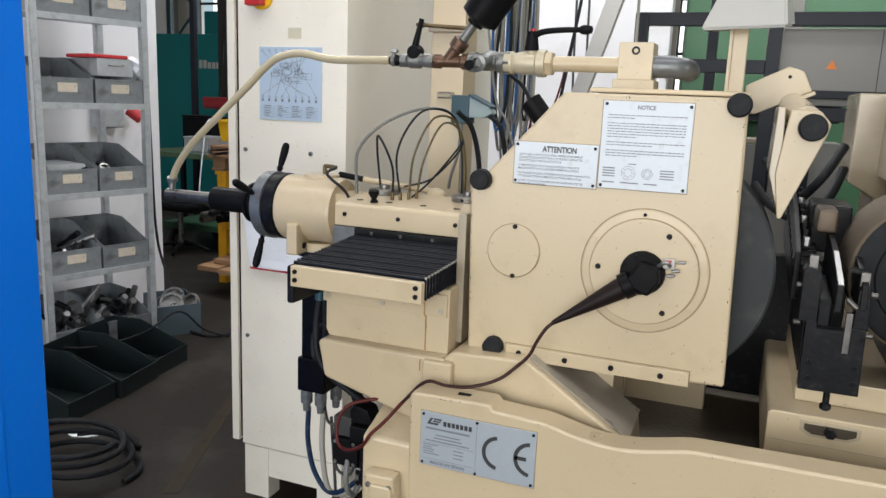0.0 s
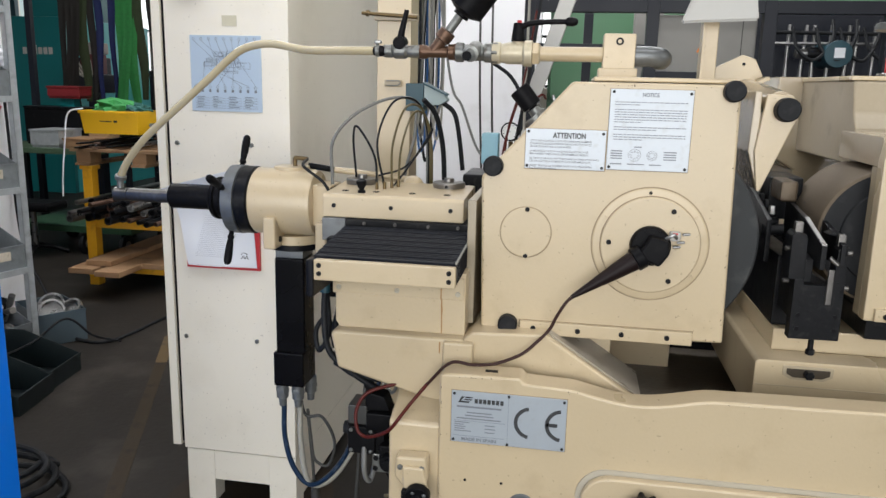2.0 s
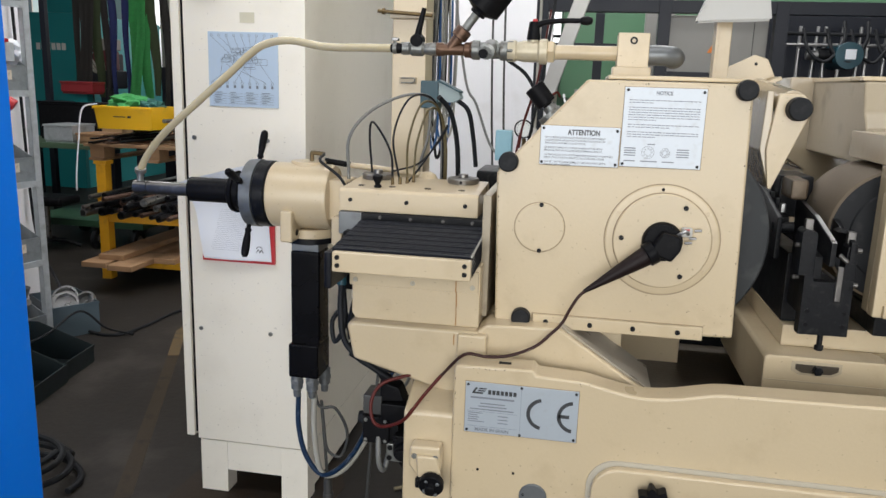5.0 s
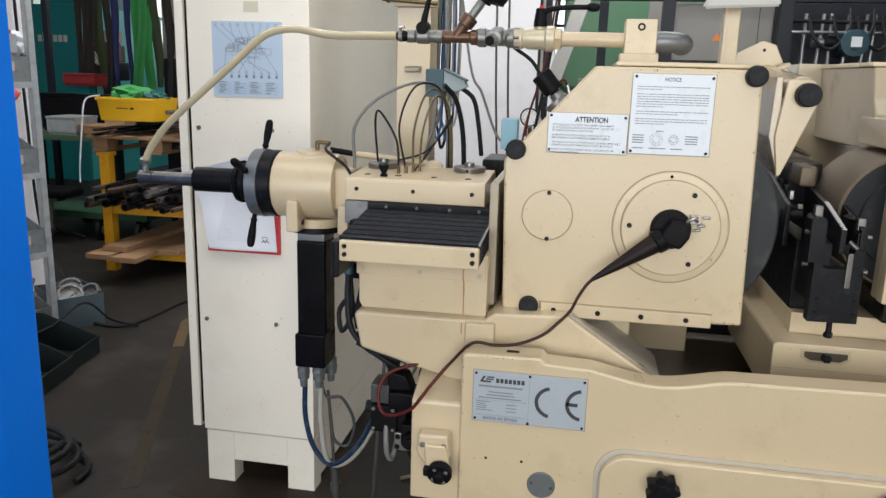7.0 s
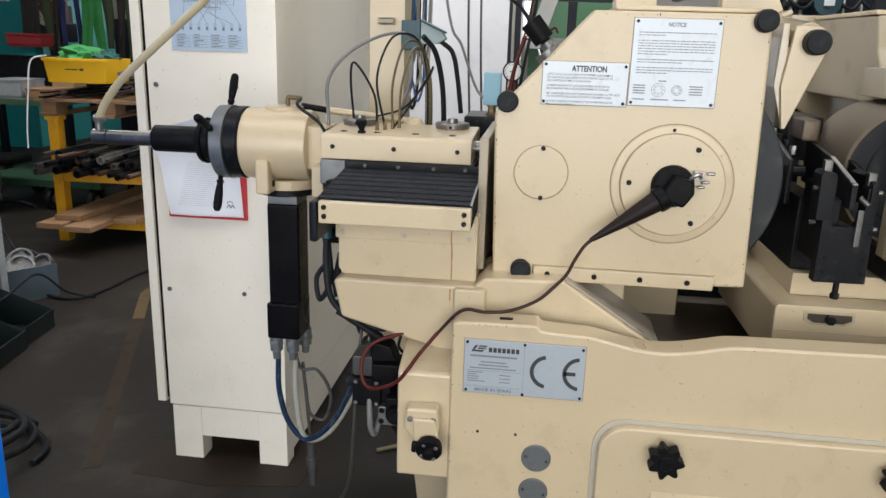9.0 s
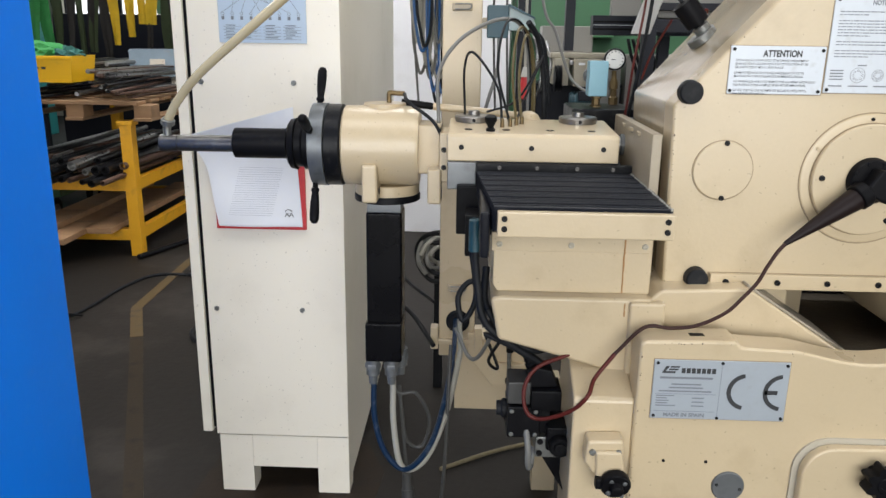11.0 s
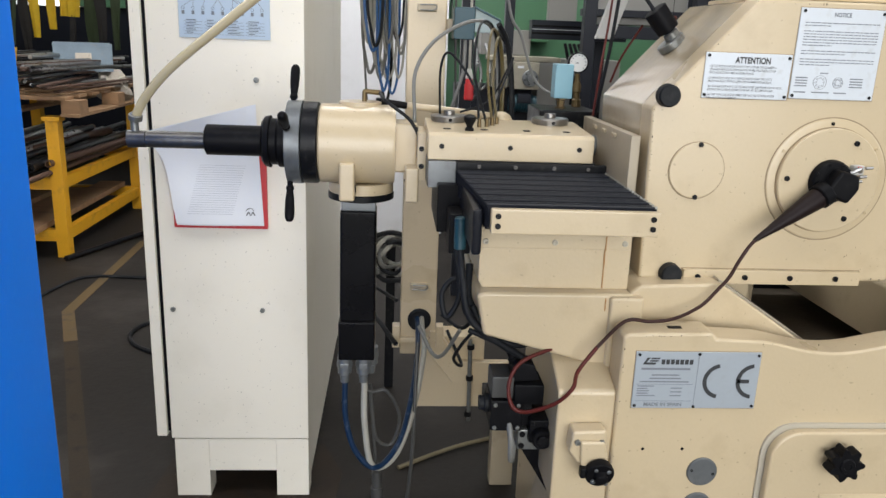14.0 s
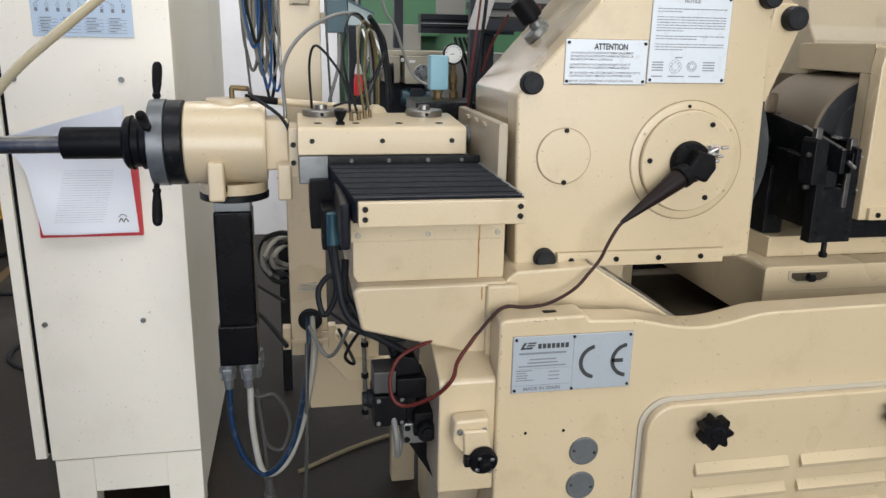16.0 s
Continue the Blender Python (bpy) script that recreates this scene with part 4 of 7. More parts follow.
hose = [(-1.656, 1.874, 1.305), (-1.628, 1.870, 1.352), (-1.565, 1.862, 1.420), (-1.450, 1.850, 1.513), (-1.350, 1.840, 1.592), (-1.290, 1.834, 1.642), (-1.240, 1.830, 1.672), (-1.165, 1.822, 1.683), (-1.060, 1.80, 1.668), (-0.95, 1.775, 1.667), (-0.870, 1.762, 1.667)]
part("coolant_hose", tube(hose, 0.0105, 14), HOSE, G, "yellowed clear coolant hose")

# ---- servo motor below the head ----
MX, MY = -1.1425, 1.905
part("motor_flange", rod((MX + 0.005, MY, 1.140), (MX + 0.005, MY, 1.166), 0.078), CREAM, G)
part("flange_disc", rod((MX + 0.005, MY, 1.124), (MX + 0.005, MY, 1.140), 0.080), DARKSTEEL, G)
part("motor_neck", box(MX - 0.040, MX + 0.042, MY - 0.045, MY + 0.045, 1.097, 1.125, 0.003), GREYRING, G)
part("servo_motor", box(MX - 0.044, MX + 0.044, MY - 0.044, MY + 0.044, 0.812, 1.098, 0.007, 3), MOTOR, G, "black square servo motor")
part("motor_foot", box(MX - 0.047, MX + 0.044, MY - 0.060, MY + 0.047, 0.715, 0.818, 0.005, 3), MOTOR, G)
for x, y in ((MX - 0.032, MY - 0.03), (MX + 0.016, MY - 0.03), (MX + 0.034, MY + 0.03)):
    gl = part("cable_gland", lathe((x, y, 0.718), (x, y, 0), [(0, 0.018), (0.018, 0.018), (0.020, 0.0145), (0.030, 0.0145), (0.032, 0.0175), (0.048, 0.0175), (0.052, 0.012), (0.074, 0.0105)], 20), GREYRING, G, "knurled grey metal cable gland")
    part("gland_nut", lathe((x, y, 0.700), (x, y, 0), [(0, 0.0195), (0.002, 0.0205), (0.012, 0.0205), (0.014, 0.0195)], 6), GREYRING, gl)
cabs = [
    ([(-1.174, 1.885, 0.65), (-1.172, 1.88, 0.54), (-1.145, 1.88, 0.44), (-1.090, 1.89, 0.385), (-1.030, 1.96, 0.42), (-0.995, 2.07, 0.50), (-0.975, 2.22, 0.58), (-0.972, 2.33, 0.62), (-0.972, 2.42, 0.63)], 0.0078, BLUECABLE),
    ([(-1.124, 1.885, 0.65), (-1.122, 1.88, 0.52), (-1.100, 1.89, 0.39), (-1.040, 1.94, 0.39), (-0.990, 2.05, 0.47), (-0.955, 2.22, 0.58), (-0.958, 2.33, 0.62), (-0.958, 2.42, 0.63)], 0.0085, GREYCABLE),
    ([(-1.135, 1.90, 0.72), (-1.115, 1.90, 0.61), (-1.065, 1.91, 0.60), (-1.030, 1.92, 0.52), (-1.05, 1.92, 0.44), (-1.090, 1.91, 0.46), (-1.102, 1.91, 0.54), (-1.11, 1.91, 0.62), (-1.098, 1.91, 0.47), (-1.090, 1.91, 0.35)], 0.0048, DARKCABLE),
    ([(-0.98, 2.10, 0.66), (-0.985, 2.05, 0.50), (-0.99, 2.03, 0.33), (-1.01, 2.04, 0.15), (-1.08, 2.10, 0.005)], 0.0055, DARKCABLE),
]
for pts, r, m in cabs:
    part("motor_cable", tube(pts, r, 10), m, G)
part("inline_connector", lathe((-1.090, 1.91, 0.365), (-1.084, 1.91, 0.22), [(0, 0.009), (0.004, 0.013), (0.05, 0.014), (0.052, 0.017), (0.08, 0.017), (0.085, 0.013), (0.14, 0.012)], 18), DARKCABLE, G)

# side cables of the saddle
part("blue_gland", rod((-0.925, 1.53, 1.165), (-0.925, 1.53, 1.10), 0.012), PETROL, G)
part("limit_switch", box(-0.945, -0.900, 1.56, 1.64, 1.08, 1.165, 0.004), BLACK, G)
for pts, r in (([(-0.925, 1.53, 1.11), (-0.918, 1.50, 1.04), (-0.903, 1.49, 0.97), (-0.855, 1.49, 0.925), (-0.790, 1.50, 0.880)], 0.0075), ([(-0.93, 1.56, 1.09), (-0.92, 1.54, 1.00), (-0.945, 1.54, 0.95), (-0.955, 1.55, 1.00), (-0.925, 1.55, 1.03), (-0.905, 1.54, 0.96)], 0.006), ([(-0.90, 1.56, 1.06), (-0.90, 1.53, 0.99), (-0.85, 1.52, 0.935), (-0.78, 1.53, 0.90)], 0.008)):
    part("saddle_cable", tube(pts, r, 10), RUBBER, G)

# valve box and hydraulic valve
part("valve_box", prism([(1.390, 0.612), (1.390, 0.852), (1.395, 0.858), (1.56, 0.920), (1.60, 0.920), (1.60, 0.612)], -0.733, -0.6185, "x", 0.005, 3), CREAM, G, "cream valve box with sloping lid")
part("box_bracket", prism([(1.46, 0.612), (1.60, 0.612), (1.75, 0.30), (1.75, FZ), (1.60, FZ), (1.60, 0.35)], -0.710, -0.6185, "x", 0.004), CREAM_DARK, G)
vb = part("valve_body", prism([(-0.708, 0.790), (-0.641, 0.792), (-0.637, 0.738), (-0.652, 0.722), (-0.695, 0.722), (-0.712, 0.745)], 1.352, 1.391, "y", 0.006, 3), CREAM, G, "cream stop valve with black handle")
for x in (-0.698, -0.650):
    screw(vb, (x, 1.351, 0.768), (0, -1, 0), 0.006, ZINC)
vk = part("valve_knob", lathe((-0.655, 1.352, 0.716), (-0.652, 1.25, 0.690), [(0, 0.018), (0.006, 0.018), (0.008, 0.027), (0.022, 0.0285), (0.026, 0.026), (0.026, 0.013), (0.038, 0.012), (0.040, 0.009), (0.040, 0.005)], 28), BLACK, G, "black round valve knob with a raised hub")
for a in range(35, 395, 90):
    part("knob_stud", rod((-0.654 + 0.018 * math.cos(radians(a)), 1.328, 0.710 + 0.018 * math.sin(radians(a))), (-0.654 + 0.018 * math.cos(radians(a)), 1.322, 0.7085 + 0.018 * math.sin(radians(a))), 0.0045), GREYRING, vk)
part("valve_neck", prism([(-0.693, 0.772), (-0.645, 0.772), (-0.634, 0.722), (-0.642, 0.700), (-0.672, 0.700), (-0.690, 0.722)], 1.344, 1.354, "y", 0.005, 3), CREAM, G)
part("valve_arm", box(-0.692, -0.668, 1.332, 1.350, 0.700, 0.722, 0.004), BLACK, G)
hv = part("hydraulic_valve", box(-0.822, -0.765, 1.475, 1.60, 0.735, 0.800, 0.003), BLACK, G, "black hydraulic valve block with coils and plugs")
part("coil", box(-0.852, -0.806, 1.470, 1.540, 0.800, 0.848, 0.004), DARKCABLE, G, "dark grey solenoid coil with a faded label")
part("coil", box(-0.806, -0.745, 1.462, 1.535, 0.790, 0.834, 0.004), BLACK, G)
part("coil_plug", prism([(-0.812, 0.834), (-0.812, 0.868), (-0.800, 0.880), (-0.766, 0.872), (-0.752, 0.838)], 1.475, 1.525, "y", 0.004), BLACK, G)
part("plug_gland", lathe((-0.803, 1.50, 0.868), (-0.822, 1.50, 0.905), [(0, 0.011), (0.012, 0.011), (0.014, 0.008), (0.030, 0.007)], 14), BLACK, G)
part("valve_spool", box(-0.852, -0.785, 1.465, 1.555, 0.728, 0.797, 0.005), BLACK, G)
part("spool_cap", lathe((-0.850, 1.51, 0.772), (-0.90, 1.51, 0.772), [(0, 0.020), (0.010, 0.020), (0.013, 0.016), (0.022, 0.015)], 20), RUBBER, G)
for x, z in ((-0.843, 0.788), (-0.795, 0.788), (-0.843, 0.737), (-0.795, 0.737)):
    screw(hv, (x, 1.465, z), (0, -1, 0), 0.0045, ZINC)
part("solenoid_face", box(-0.772, -0.728, 1.452, 1.53, 0.708, 0.760, 0.004), BLACK, G)
part("coil_cap", lathe((-0.746, 1.453, 0.724), (-0.746, 1.0, 0.720), [(0, 0.0225), (0.014, 0.022), (0.018, 0.019), (0.018, 0.013), (0.024, 0.012), (0.025, 0.008)], 28), BLACK, G)
for x, z in ((-0.765, 0.753), (-0.735, 0.753)):
    screw(G, (x, 1.452, z), (0, -1, 0), 0.004)
vf = part("valve_foot", box(-0.792, -0.738, 1.468, 1.56, 0.684, 0.730, 0.003), ZINC, G, "bare metal valve foot with ports")
for x, z in ((-0.783, 0.720), (-0.784, 0.694), (-0.746, 0.692)):
    part("port", lathe((x, 1.4685, z), (x, 1.0, z), [(0, 0.0065), (0.002, 0.0065), (0.002, 0.004)], 14), BLACK, vf)
part("foot_bracket", prism([(-0.790, 0.684), (-0.700, 0.684), (-0.690, 0.52), (-0.715, 0.56)], 1.52, 1.535, "y", 0.002), BLACK, G)
part("hydraulic_hose", tube([(-0.812, 1.47, 0.745), (-0.808, 1.455, 0.71), (-0.806, 1.46, 0.675), (-0.800, 1.48, 0.655), (-0.793, 1.50, 0.69)], 0.0065, 10), MIDCABLE, G)
for pts in ([(-0.895, 1.50, 0.965), (-0.875, 1.49, 0.935), (-0.845, 1.49, 0.915), (-0.822, 1.50, 0.902)], [(-0.90, 1.52, 0.93), (-0.86, 1.51, 0.915), (-0.81, 1.51, 0.893), (-0.78, 1.51, 0.87)], [(-0.895, 1.51, 0.985), (-0.865, 1.50, 0.930), (-0.825, 1.50, 0.912), (-0.79, 1.51, 0.90), (-0.75, 1.55, 0.90)]):
    part("valve_cable", tube(pts, 0.0055, 10), RUBBER, G)

# ---- coolant pipe work over the guard ----
PY, PZ = 1.770, 1.667
part("pipe_clamp", box(-0.309, -0.235, 1.742, 1.82, 1.634, 1.715, 0.003), CREAM, G, "cream pipe clamp block")
part("clamp_foot", box(-0.318, -0.228, 1.738, 1.825, 1.612, 1.636, 0.003), CREAM, G)
part("clamp_screw", lathe((-0.272, 1.743, 1.697), (-0.272, 0, 1.697), [(0, 0.009), (0.003, 0.009), (0.003, 0.005), (0.0005, 0.0045)], 16), DARKSTEEL, G)
part("coolant_pipe", rod((-0.47, PY, PZ), (-0.30, PY, PZ), 0.0175), CREAM, G, "cream coolant pipe")
part("pipe_elbow", tube([(-0.24, PY, PZ - 0.002), (-0.205, PY, PZ - 0.002), (-0.178, PY + 0.010, PZ - 0.004), (-0.168, PY + 0.04, PZ - 0.006), (-0.168, PY + 0.09, PZ - 0.006)], 0.024, 20, 6), GREYRING, G, "grey rubber pipe elbow")
bm = bmesh.new()
add_lathe(bm, (-0.575, PY, PZ), (0, PY, PZ), [(0, 0.022), (0.002, 0.026), (0.020, 0.026), (0.024, 0.022), (0.040, 0.026), (0.075, 0.026), (0.080, 0.031), (0.098, 0.031), (0.100, 0.024), (0.115, 0.024), (0.118, 0.019)], 16)
add_lathe(bm, (-0.512, PY, PZ + 0.020), (-0.512, PY, 9), [(0, 0.015), (0.022, 0.015), (0.026, 0.011), (0.038, 0.011)], 16)
part("ball_valve", bm, mat("cream_sprayed_brass", (0.52, 0.46, 0.33), 0.4, 0.2, var=0.15, scale=30, bump=0.1, stain=(0.3, 0.25, 0.16), amount=0.5, stain_scale=40), G, "large ball valve sprayed cream")
part("valve_lever", tube([(-0.512, PY - 0.008, 1.722), (-0.490, PY - 0.012, 1.735), (-0.45, PY - 0.014, 1.740), (-0.395, PY - 0.016, 1.741)], 0.0075, 10, 4, 0.006), BLACK, G, "black valve lever")
part("lever_ball", lathe((-0.402, PY - 0.016, 1.741), (0, PY - 0.016, 1.742), [(0, 0.006), (0.006, 0.010), (0.018, 0.011), (0.028, 0.008), (0.031, 0.003)], 16), BLACK, G)
part("lever_boss", rod((-0.512, PY - 0.004, 1.695), (-0.512, PY - 0.006, 1.738), 0.017, 0.012), BLACK, G)
part("red_cap", rod((-0.510, PY - 0.006, 1.737), (-0.510, PY - 0.006, 1.744), 0.006), RED, G)
bm = bmesh.new()
add_lathe(bm, (-0.665, PY, PZ), (0, PY, PZ), [(0, 0.020), (0.003, 0.024), (0.020, 0.024), (0.022, 0.020), (0.070, 0.020), (0.074, 0.024), (0.092, 0.024)], 14)
add_lathe(bm, (-0.617, PY + 0.04, PZ + 0.012), (-0.619, PY - 0.13, PZ - 0.014), [(0, 0.018), (0.03, 0.021), (0.060, 0.019), (0.095, 0.016), (0.098, 0.020), (0.115, 0.020), (0.117, 0.012), (0.105, 0.010)], 14)
part("pipe_cross", bm, ZINC, G, "galvanised pipe cross")
bm = bmesh.new()
add_lathe(bm, (-0.755, PY, PZ), (0, PY, PZ), [(0, 0.014), (0.002, 0.017), (0.018, 0.017), (0.022, 0.014), (0.070, 0.014), (0.074, 0.019), (0.092, 0.019)], 12)
add_lathe(bm, (-0.722, PY, PZ), (-0.675, PY - 0.002, PZ + 0.062), [(0, 0.014), (0.035, 0.015), (0.038, 0.021), (0.062, 0.021), (0.064, 0.014)], 12)
part("branch_fitting", bm, COPPER, G, "tarnished red brass branch fitting")
part("branch_pipe", rod((-0.683, PY - 0.002, PZ + 0.050), (-0.645, PY - 0.004, PZ + 0.102), 0.011), ZINC, G)
part("pressure_switch", lathe((-0.650, PY - 0.004, PZ + 0.090), (-0.595, PY - 0.008, PZ + 0.165), [(0, 0.016), (0.004, 0.030), (0.012, 0.046), (0.10, 0.048), (0.11, 0.040)], 28), BLACK, G, "black round pressure switch")
bm = bmesh.new()
add_lathe(bm, (-0.842, PY - 0.004, PZ), (0, PY - 0.004, PZ), [(0, 0.012), (0.002, 0.0165), (0.018, 0.0165), (0.020, 0.014), (0.026, 0.019), (0.052, 0.019), (0.058, 0.014), (0.072, 0.0165), (0.088, 0.0165)], 10)
add_lathe(bm, (-0.803, PY - 0.004, PZ + 0.010), (-0.803, PY - 0.004, 9), [(0, 0.012), (0.018, 0.010)], 12)
part("small_ball_valve", bm, ZINC, G, "small galvanised ball valve")
part("valve_lever", tube([(-0.803, PY - 0.012, 1.678), (-0.800, PY - 0.014, 1.705), (-0.795, PY - 0.014, 1.728), (-0.786, PY - 0.014, 1.765)], 0.010, 12, 4, 0.006), BLACK, G, "black upright valve lever")
part("lever_boss", rod((-0.803, PY - 0.024, 1.686), (-0.803, PY + 0.010, 1.690), 0.016), BLACK, G)
part("hose_barb", lathe((-0.872, PY - 0.006, PZ), (0, PY - 0.006, PZ), [(0, 0.010), (0.003, 0.012), (0.010, 0.012), (0.013, 0.0135), (0.022, 0.0135), (0.026, 0.012), (0.034, 0.012)], 14), BLACK, G)
part("hose_clip", rod((-0.866, PY - 0.006, PZ), (-0.855, PY - 0.006, PZ), 0.0145), ZINC, G)
part("clip_screw", rod((-0.862, PY - 0.006, PZ + 0.012), (-0.862, PY - 0.006, PZ + 0.022), 0.004), ZINC, G)

for x, r, m in ((-0.846, 0.0175, ZINC), (-0.762, 0.0185, COPPER), (-0.668, 0.0235, COPPER), (-0.575, 0.0275, ZINC), (-0.476, 0.0285, CREAM)):
    part("hex_nut", lathe((x, PY, PZ), (x + 1, PY, PZ), [(0, r * 0.92), (0.002, r), (0.014, r), (0.016, r * 0.92)], 6), m, G)
part("pipe_bore", rod((-0.6192, PY - 0.122, PZ - 0.0125), (-0.6193, PY - 0.1275, PZ - 0.0133), 0.011, None, 0), BLACK, G)
part("clip_screw_head", box(-0.868, -0.852, PY - 0.014, PY + 0.002, PZ + 0.018, PZ + 0.026, 0.002), STEEL, G)
part("switch_neck", rod((-0.655, PY - 0.004, PZ + 0.085), (-0.640, PY - 0.005, PZ + 0.105), 0.020), BLACK, G)

# sensor on the chamfer
part("sensor_mount", rod((-0.4535, 1.752, 1.508), (-0.4640, 1.752, 1.5205), 0.031), ZINC, G)
part("sensor_body", lathe((-0.458, 1.752, 1.528), (-0.512, 1.752, 1.592), [(0, 0.012), (0.016, 0.012), (0.018, 0.0245), (0.070, 0.0255), (0.072, 0.022)], 28), BLACK, G, "black cylindrical sensor")
part("sensor_collar", rod((-0.446, 1.752, 1.514), (-0.466, 1.752, 1.538), 0.017), ZINC, G)
part("sensor_wire", tube([(-0.470, 1.77, 1.555), (-0.448, 1.78, 1.570), (-0.440, 1.80, 1.560)], 0.003, 8), REDCABLE, G)
part("sensor_wire", tube([(-0.512, 1.80, 1.55), (-0.535, 1.86, 1.48), (-0.545, 1.90, 1.42)], 0.0028, 8), REDCABLE, G)
part("sensor_wire", tube([(-0.50, 1.752, 1.575), (-0.530, 1.77, 1.615), (-0.575, 1.79, 1.645)], 0.0045, 8), RUBBER, G)

# ---- work light on the guard ----
part("lamp_post", box(-0.080, -0.048, 1.765, 1.795, 1.610, 1.752, 0.003), CREAM, G, "cream lamp post")
part("lamp_post", box(-0.085, -0.078, 1.755, 1.80, 1.610, 1.752, 0.001), CREAM, G)
bm = bmesh.new()
lo = [(-0.142, 1.700, 1.736), (0.022, 1.690, 1.742), (0.040, 1.86, 1.760), (-0.125, 1.86, 1.748)]
hi = [(-0.100, 1.715, 1.835), (0.010, 1.705, 1.835), (0.030, 1.86, 1.83), (-0.095, 1.86, 1.83)]
a = [bm.verts.new(p) for p in lo]
b = [bm.verts.new(p) for p in hi]
bm.faces.new(a)
bm.faces.new(b[::-1])
for i in range(4):
    bm.faces.new((a[i], b[i], b[(i + 1) % 4], a[(i + 1) % 4]))
bmesh.ops.recalc_face_normals(bm, faces=bm.faces)
bmesh.ops.bevel(bm, geom=list(bm.edges), offset=0.005, segments=2, affect='EDGES')
part("lamp_head", bm, LAMPW, G, "off-white wedge-shaped work lamp head")

# ---- swing arm with pointed splash plate ----
part("swing_bracket", prism([(-0.045, 1.572), (-0.045, 1.636), (0.041, 1.680), (0.073, 1.670), (0.094, 1.627), (0.035, 1.598), (-0.019, 1.572)], 1.925, 1.94, "y", 0.003), CREAM, G, "cream swing bracket")
part("bracket_hole", rod((0.045, 1.927, 1.657), (0.045, 1.923, 1.657), 0.004), DARKSTEEL, G)
part("bracket_flange", prism([(0.035, 1.598), (0.094, 1.627), (0.099, 1.619), (0.040, 1.590)], 1.86, 1.94, "y", 0.002), CREAM, G)
part("splash_plate", prism([(0.045, 1.585), (0.098, 1.583), (0.118, 1.560), (0.112, 1.535), (0.050, 1.372), (0.042, 1.372), (0.030, 1.46)], 1.640, 1.652, "y", 0.003), CREAM, G, "pointed cream splash plate")
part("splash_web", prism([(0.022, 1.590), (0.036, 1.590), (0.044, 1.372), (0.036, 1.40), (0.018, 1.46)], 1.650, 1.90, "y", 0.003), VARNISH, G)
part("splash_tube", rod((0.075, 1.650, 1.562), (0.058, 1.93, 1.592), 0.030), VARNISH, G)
part("rubber_knob", rod((0.086, 1.642, 1.552), (0.086, 1.612, 1.552), 0.0265, 0.0255, 0.003, 36), RUBBER, G, "black round knob")

# ---- workrest ----
part("workrest_plate", prism([(0.108, 1.077), (0.108, 1.207), (0.126, 1.209), (0.128, 1.196), (0.176, 1.196), (0.178, 1.204), (0.207, 1.204), (0.209, 1.078)], 1.505, 1.535, "y", 0.002), DARKSTEEL, G, "dark oily steel workrest plate")
part("workrest_jaw", prism([(0.095, 1.206), (0.094, 1.298), (0.100, 1.306), (0.122, 1.302), (0.126, 1.292), (0.126, 1.206)], 1.507, 1.556, "y", 0.002), DARKSTEEL, G)
part("workrest_jaw", prism([(0.184, 1.200), (0.187, 1.272), (0.194, 1.283), (0.206, 1.280), (0.209, 1.200)], 1.507, 1.545, "y", 0.002), DARKSTEEL, G)
part("guide_rail", prism([(1.495, 1.232), (1.495, 1.282), (1.64, 1.318), (1.80, 1.340), (1.80, 1.24), (1.60, 1.235)], 0.150, 0.161, "x", 0.0015), DARKSTEEL, G)
part("guide_rail", prism([(1.50, 1.240), (1.50, 1.284), (1.63, 1.312), (1.80, 1.335), (1.80, 1.24), (1.60, 1.235)], 0.190, 0.201, "x", 0.0015), DARKSTEEL, G)
# Bright strip put in for the glint along the rail's edge.
part("rail_edge", prism([(1.495, 1.2825), (1.64, 1.3185), (1.64, 1.320), (1.495, 1.284)], 0.151, 0.160, "x", 0), STEEL, G)
part("workrest_blade", prism([(1.53, 1.10), (1.53, 1.245), (1.66, 1.262), (1.70, 1.262), (1.70, 1.10)], 0.128, 0.148, "x", 0.002), DARKSTEEL, G)
part("guide_strip", box(0.171, 0.182, 1.4985, 1.506, 1.157, 1.232, 0.001), SPINDLE, G)
part("guide_pin", rod((0.168, 1.498, 1.258), (0.186, 1.495, 1.243), 0.005), SPINDLE, G)
for x, y, z in ((0.110, 1.530, 1.300), (0.196, 1.528, 1.278)):
    part("square_screw", box(x - 0.008, x + 0.008, y - 0.008, y + 0.008, z, z + 0.026, 0.002), SPINDLE, G)
part("clamp_clip", prism([(0.170, 1.300), (0.180, 1.306), (0.204, 1.300), (0.200, 1.294)], 1.535, 1.57, "y", 0.002), DARKSTEEL, G)
for x, z in ((0.122, 1.10), (0.122, 1.13), (0.196, 1.10), (0.196, 1.13), (0.202, 1.185)):
    part("counterbore", lathe((x, 1.5055, z), (x, 1.5, z), [(0, 0.0048), (0.0012, 0.0048), (0.0012, 0.003)], 12), BLACK, G)
for x, z in ((0.098, 1.27), (0.100, 1.20), (0.206, 1.265), (0.207, 1.19)):
    part("set_screw", rod((x, 1.522, z), (x - 0.013 if x < 0.15 else x + 0.013, 1.520, z), 0.005), SPINDLE, G)
part("jack_screw", rod((0.160, 1.52, 1.045), (0.160, 1.52, 1.080), 0.006), DARKSTEEL, G)
part("jack_head", rod((0.160, 1.52, 1.040), (0.160, 1.52, 1.052), 0.010, None, 0.002, 6), DARKSTEEL, G)
part("rear_guide", box(0.12, 0.20, 1.85, 2.0, 1.28, 1.385, 0.006), DARKSTEEL, G)
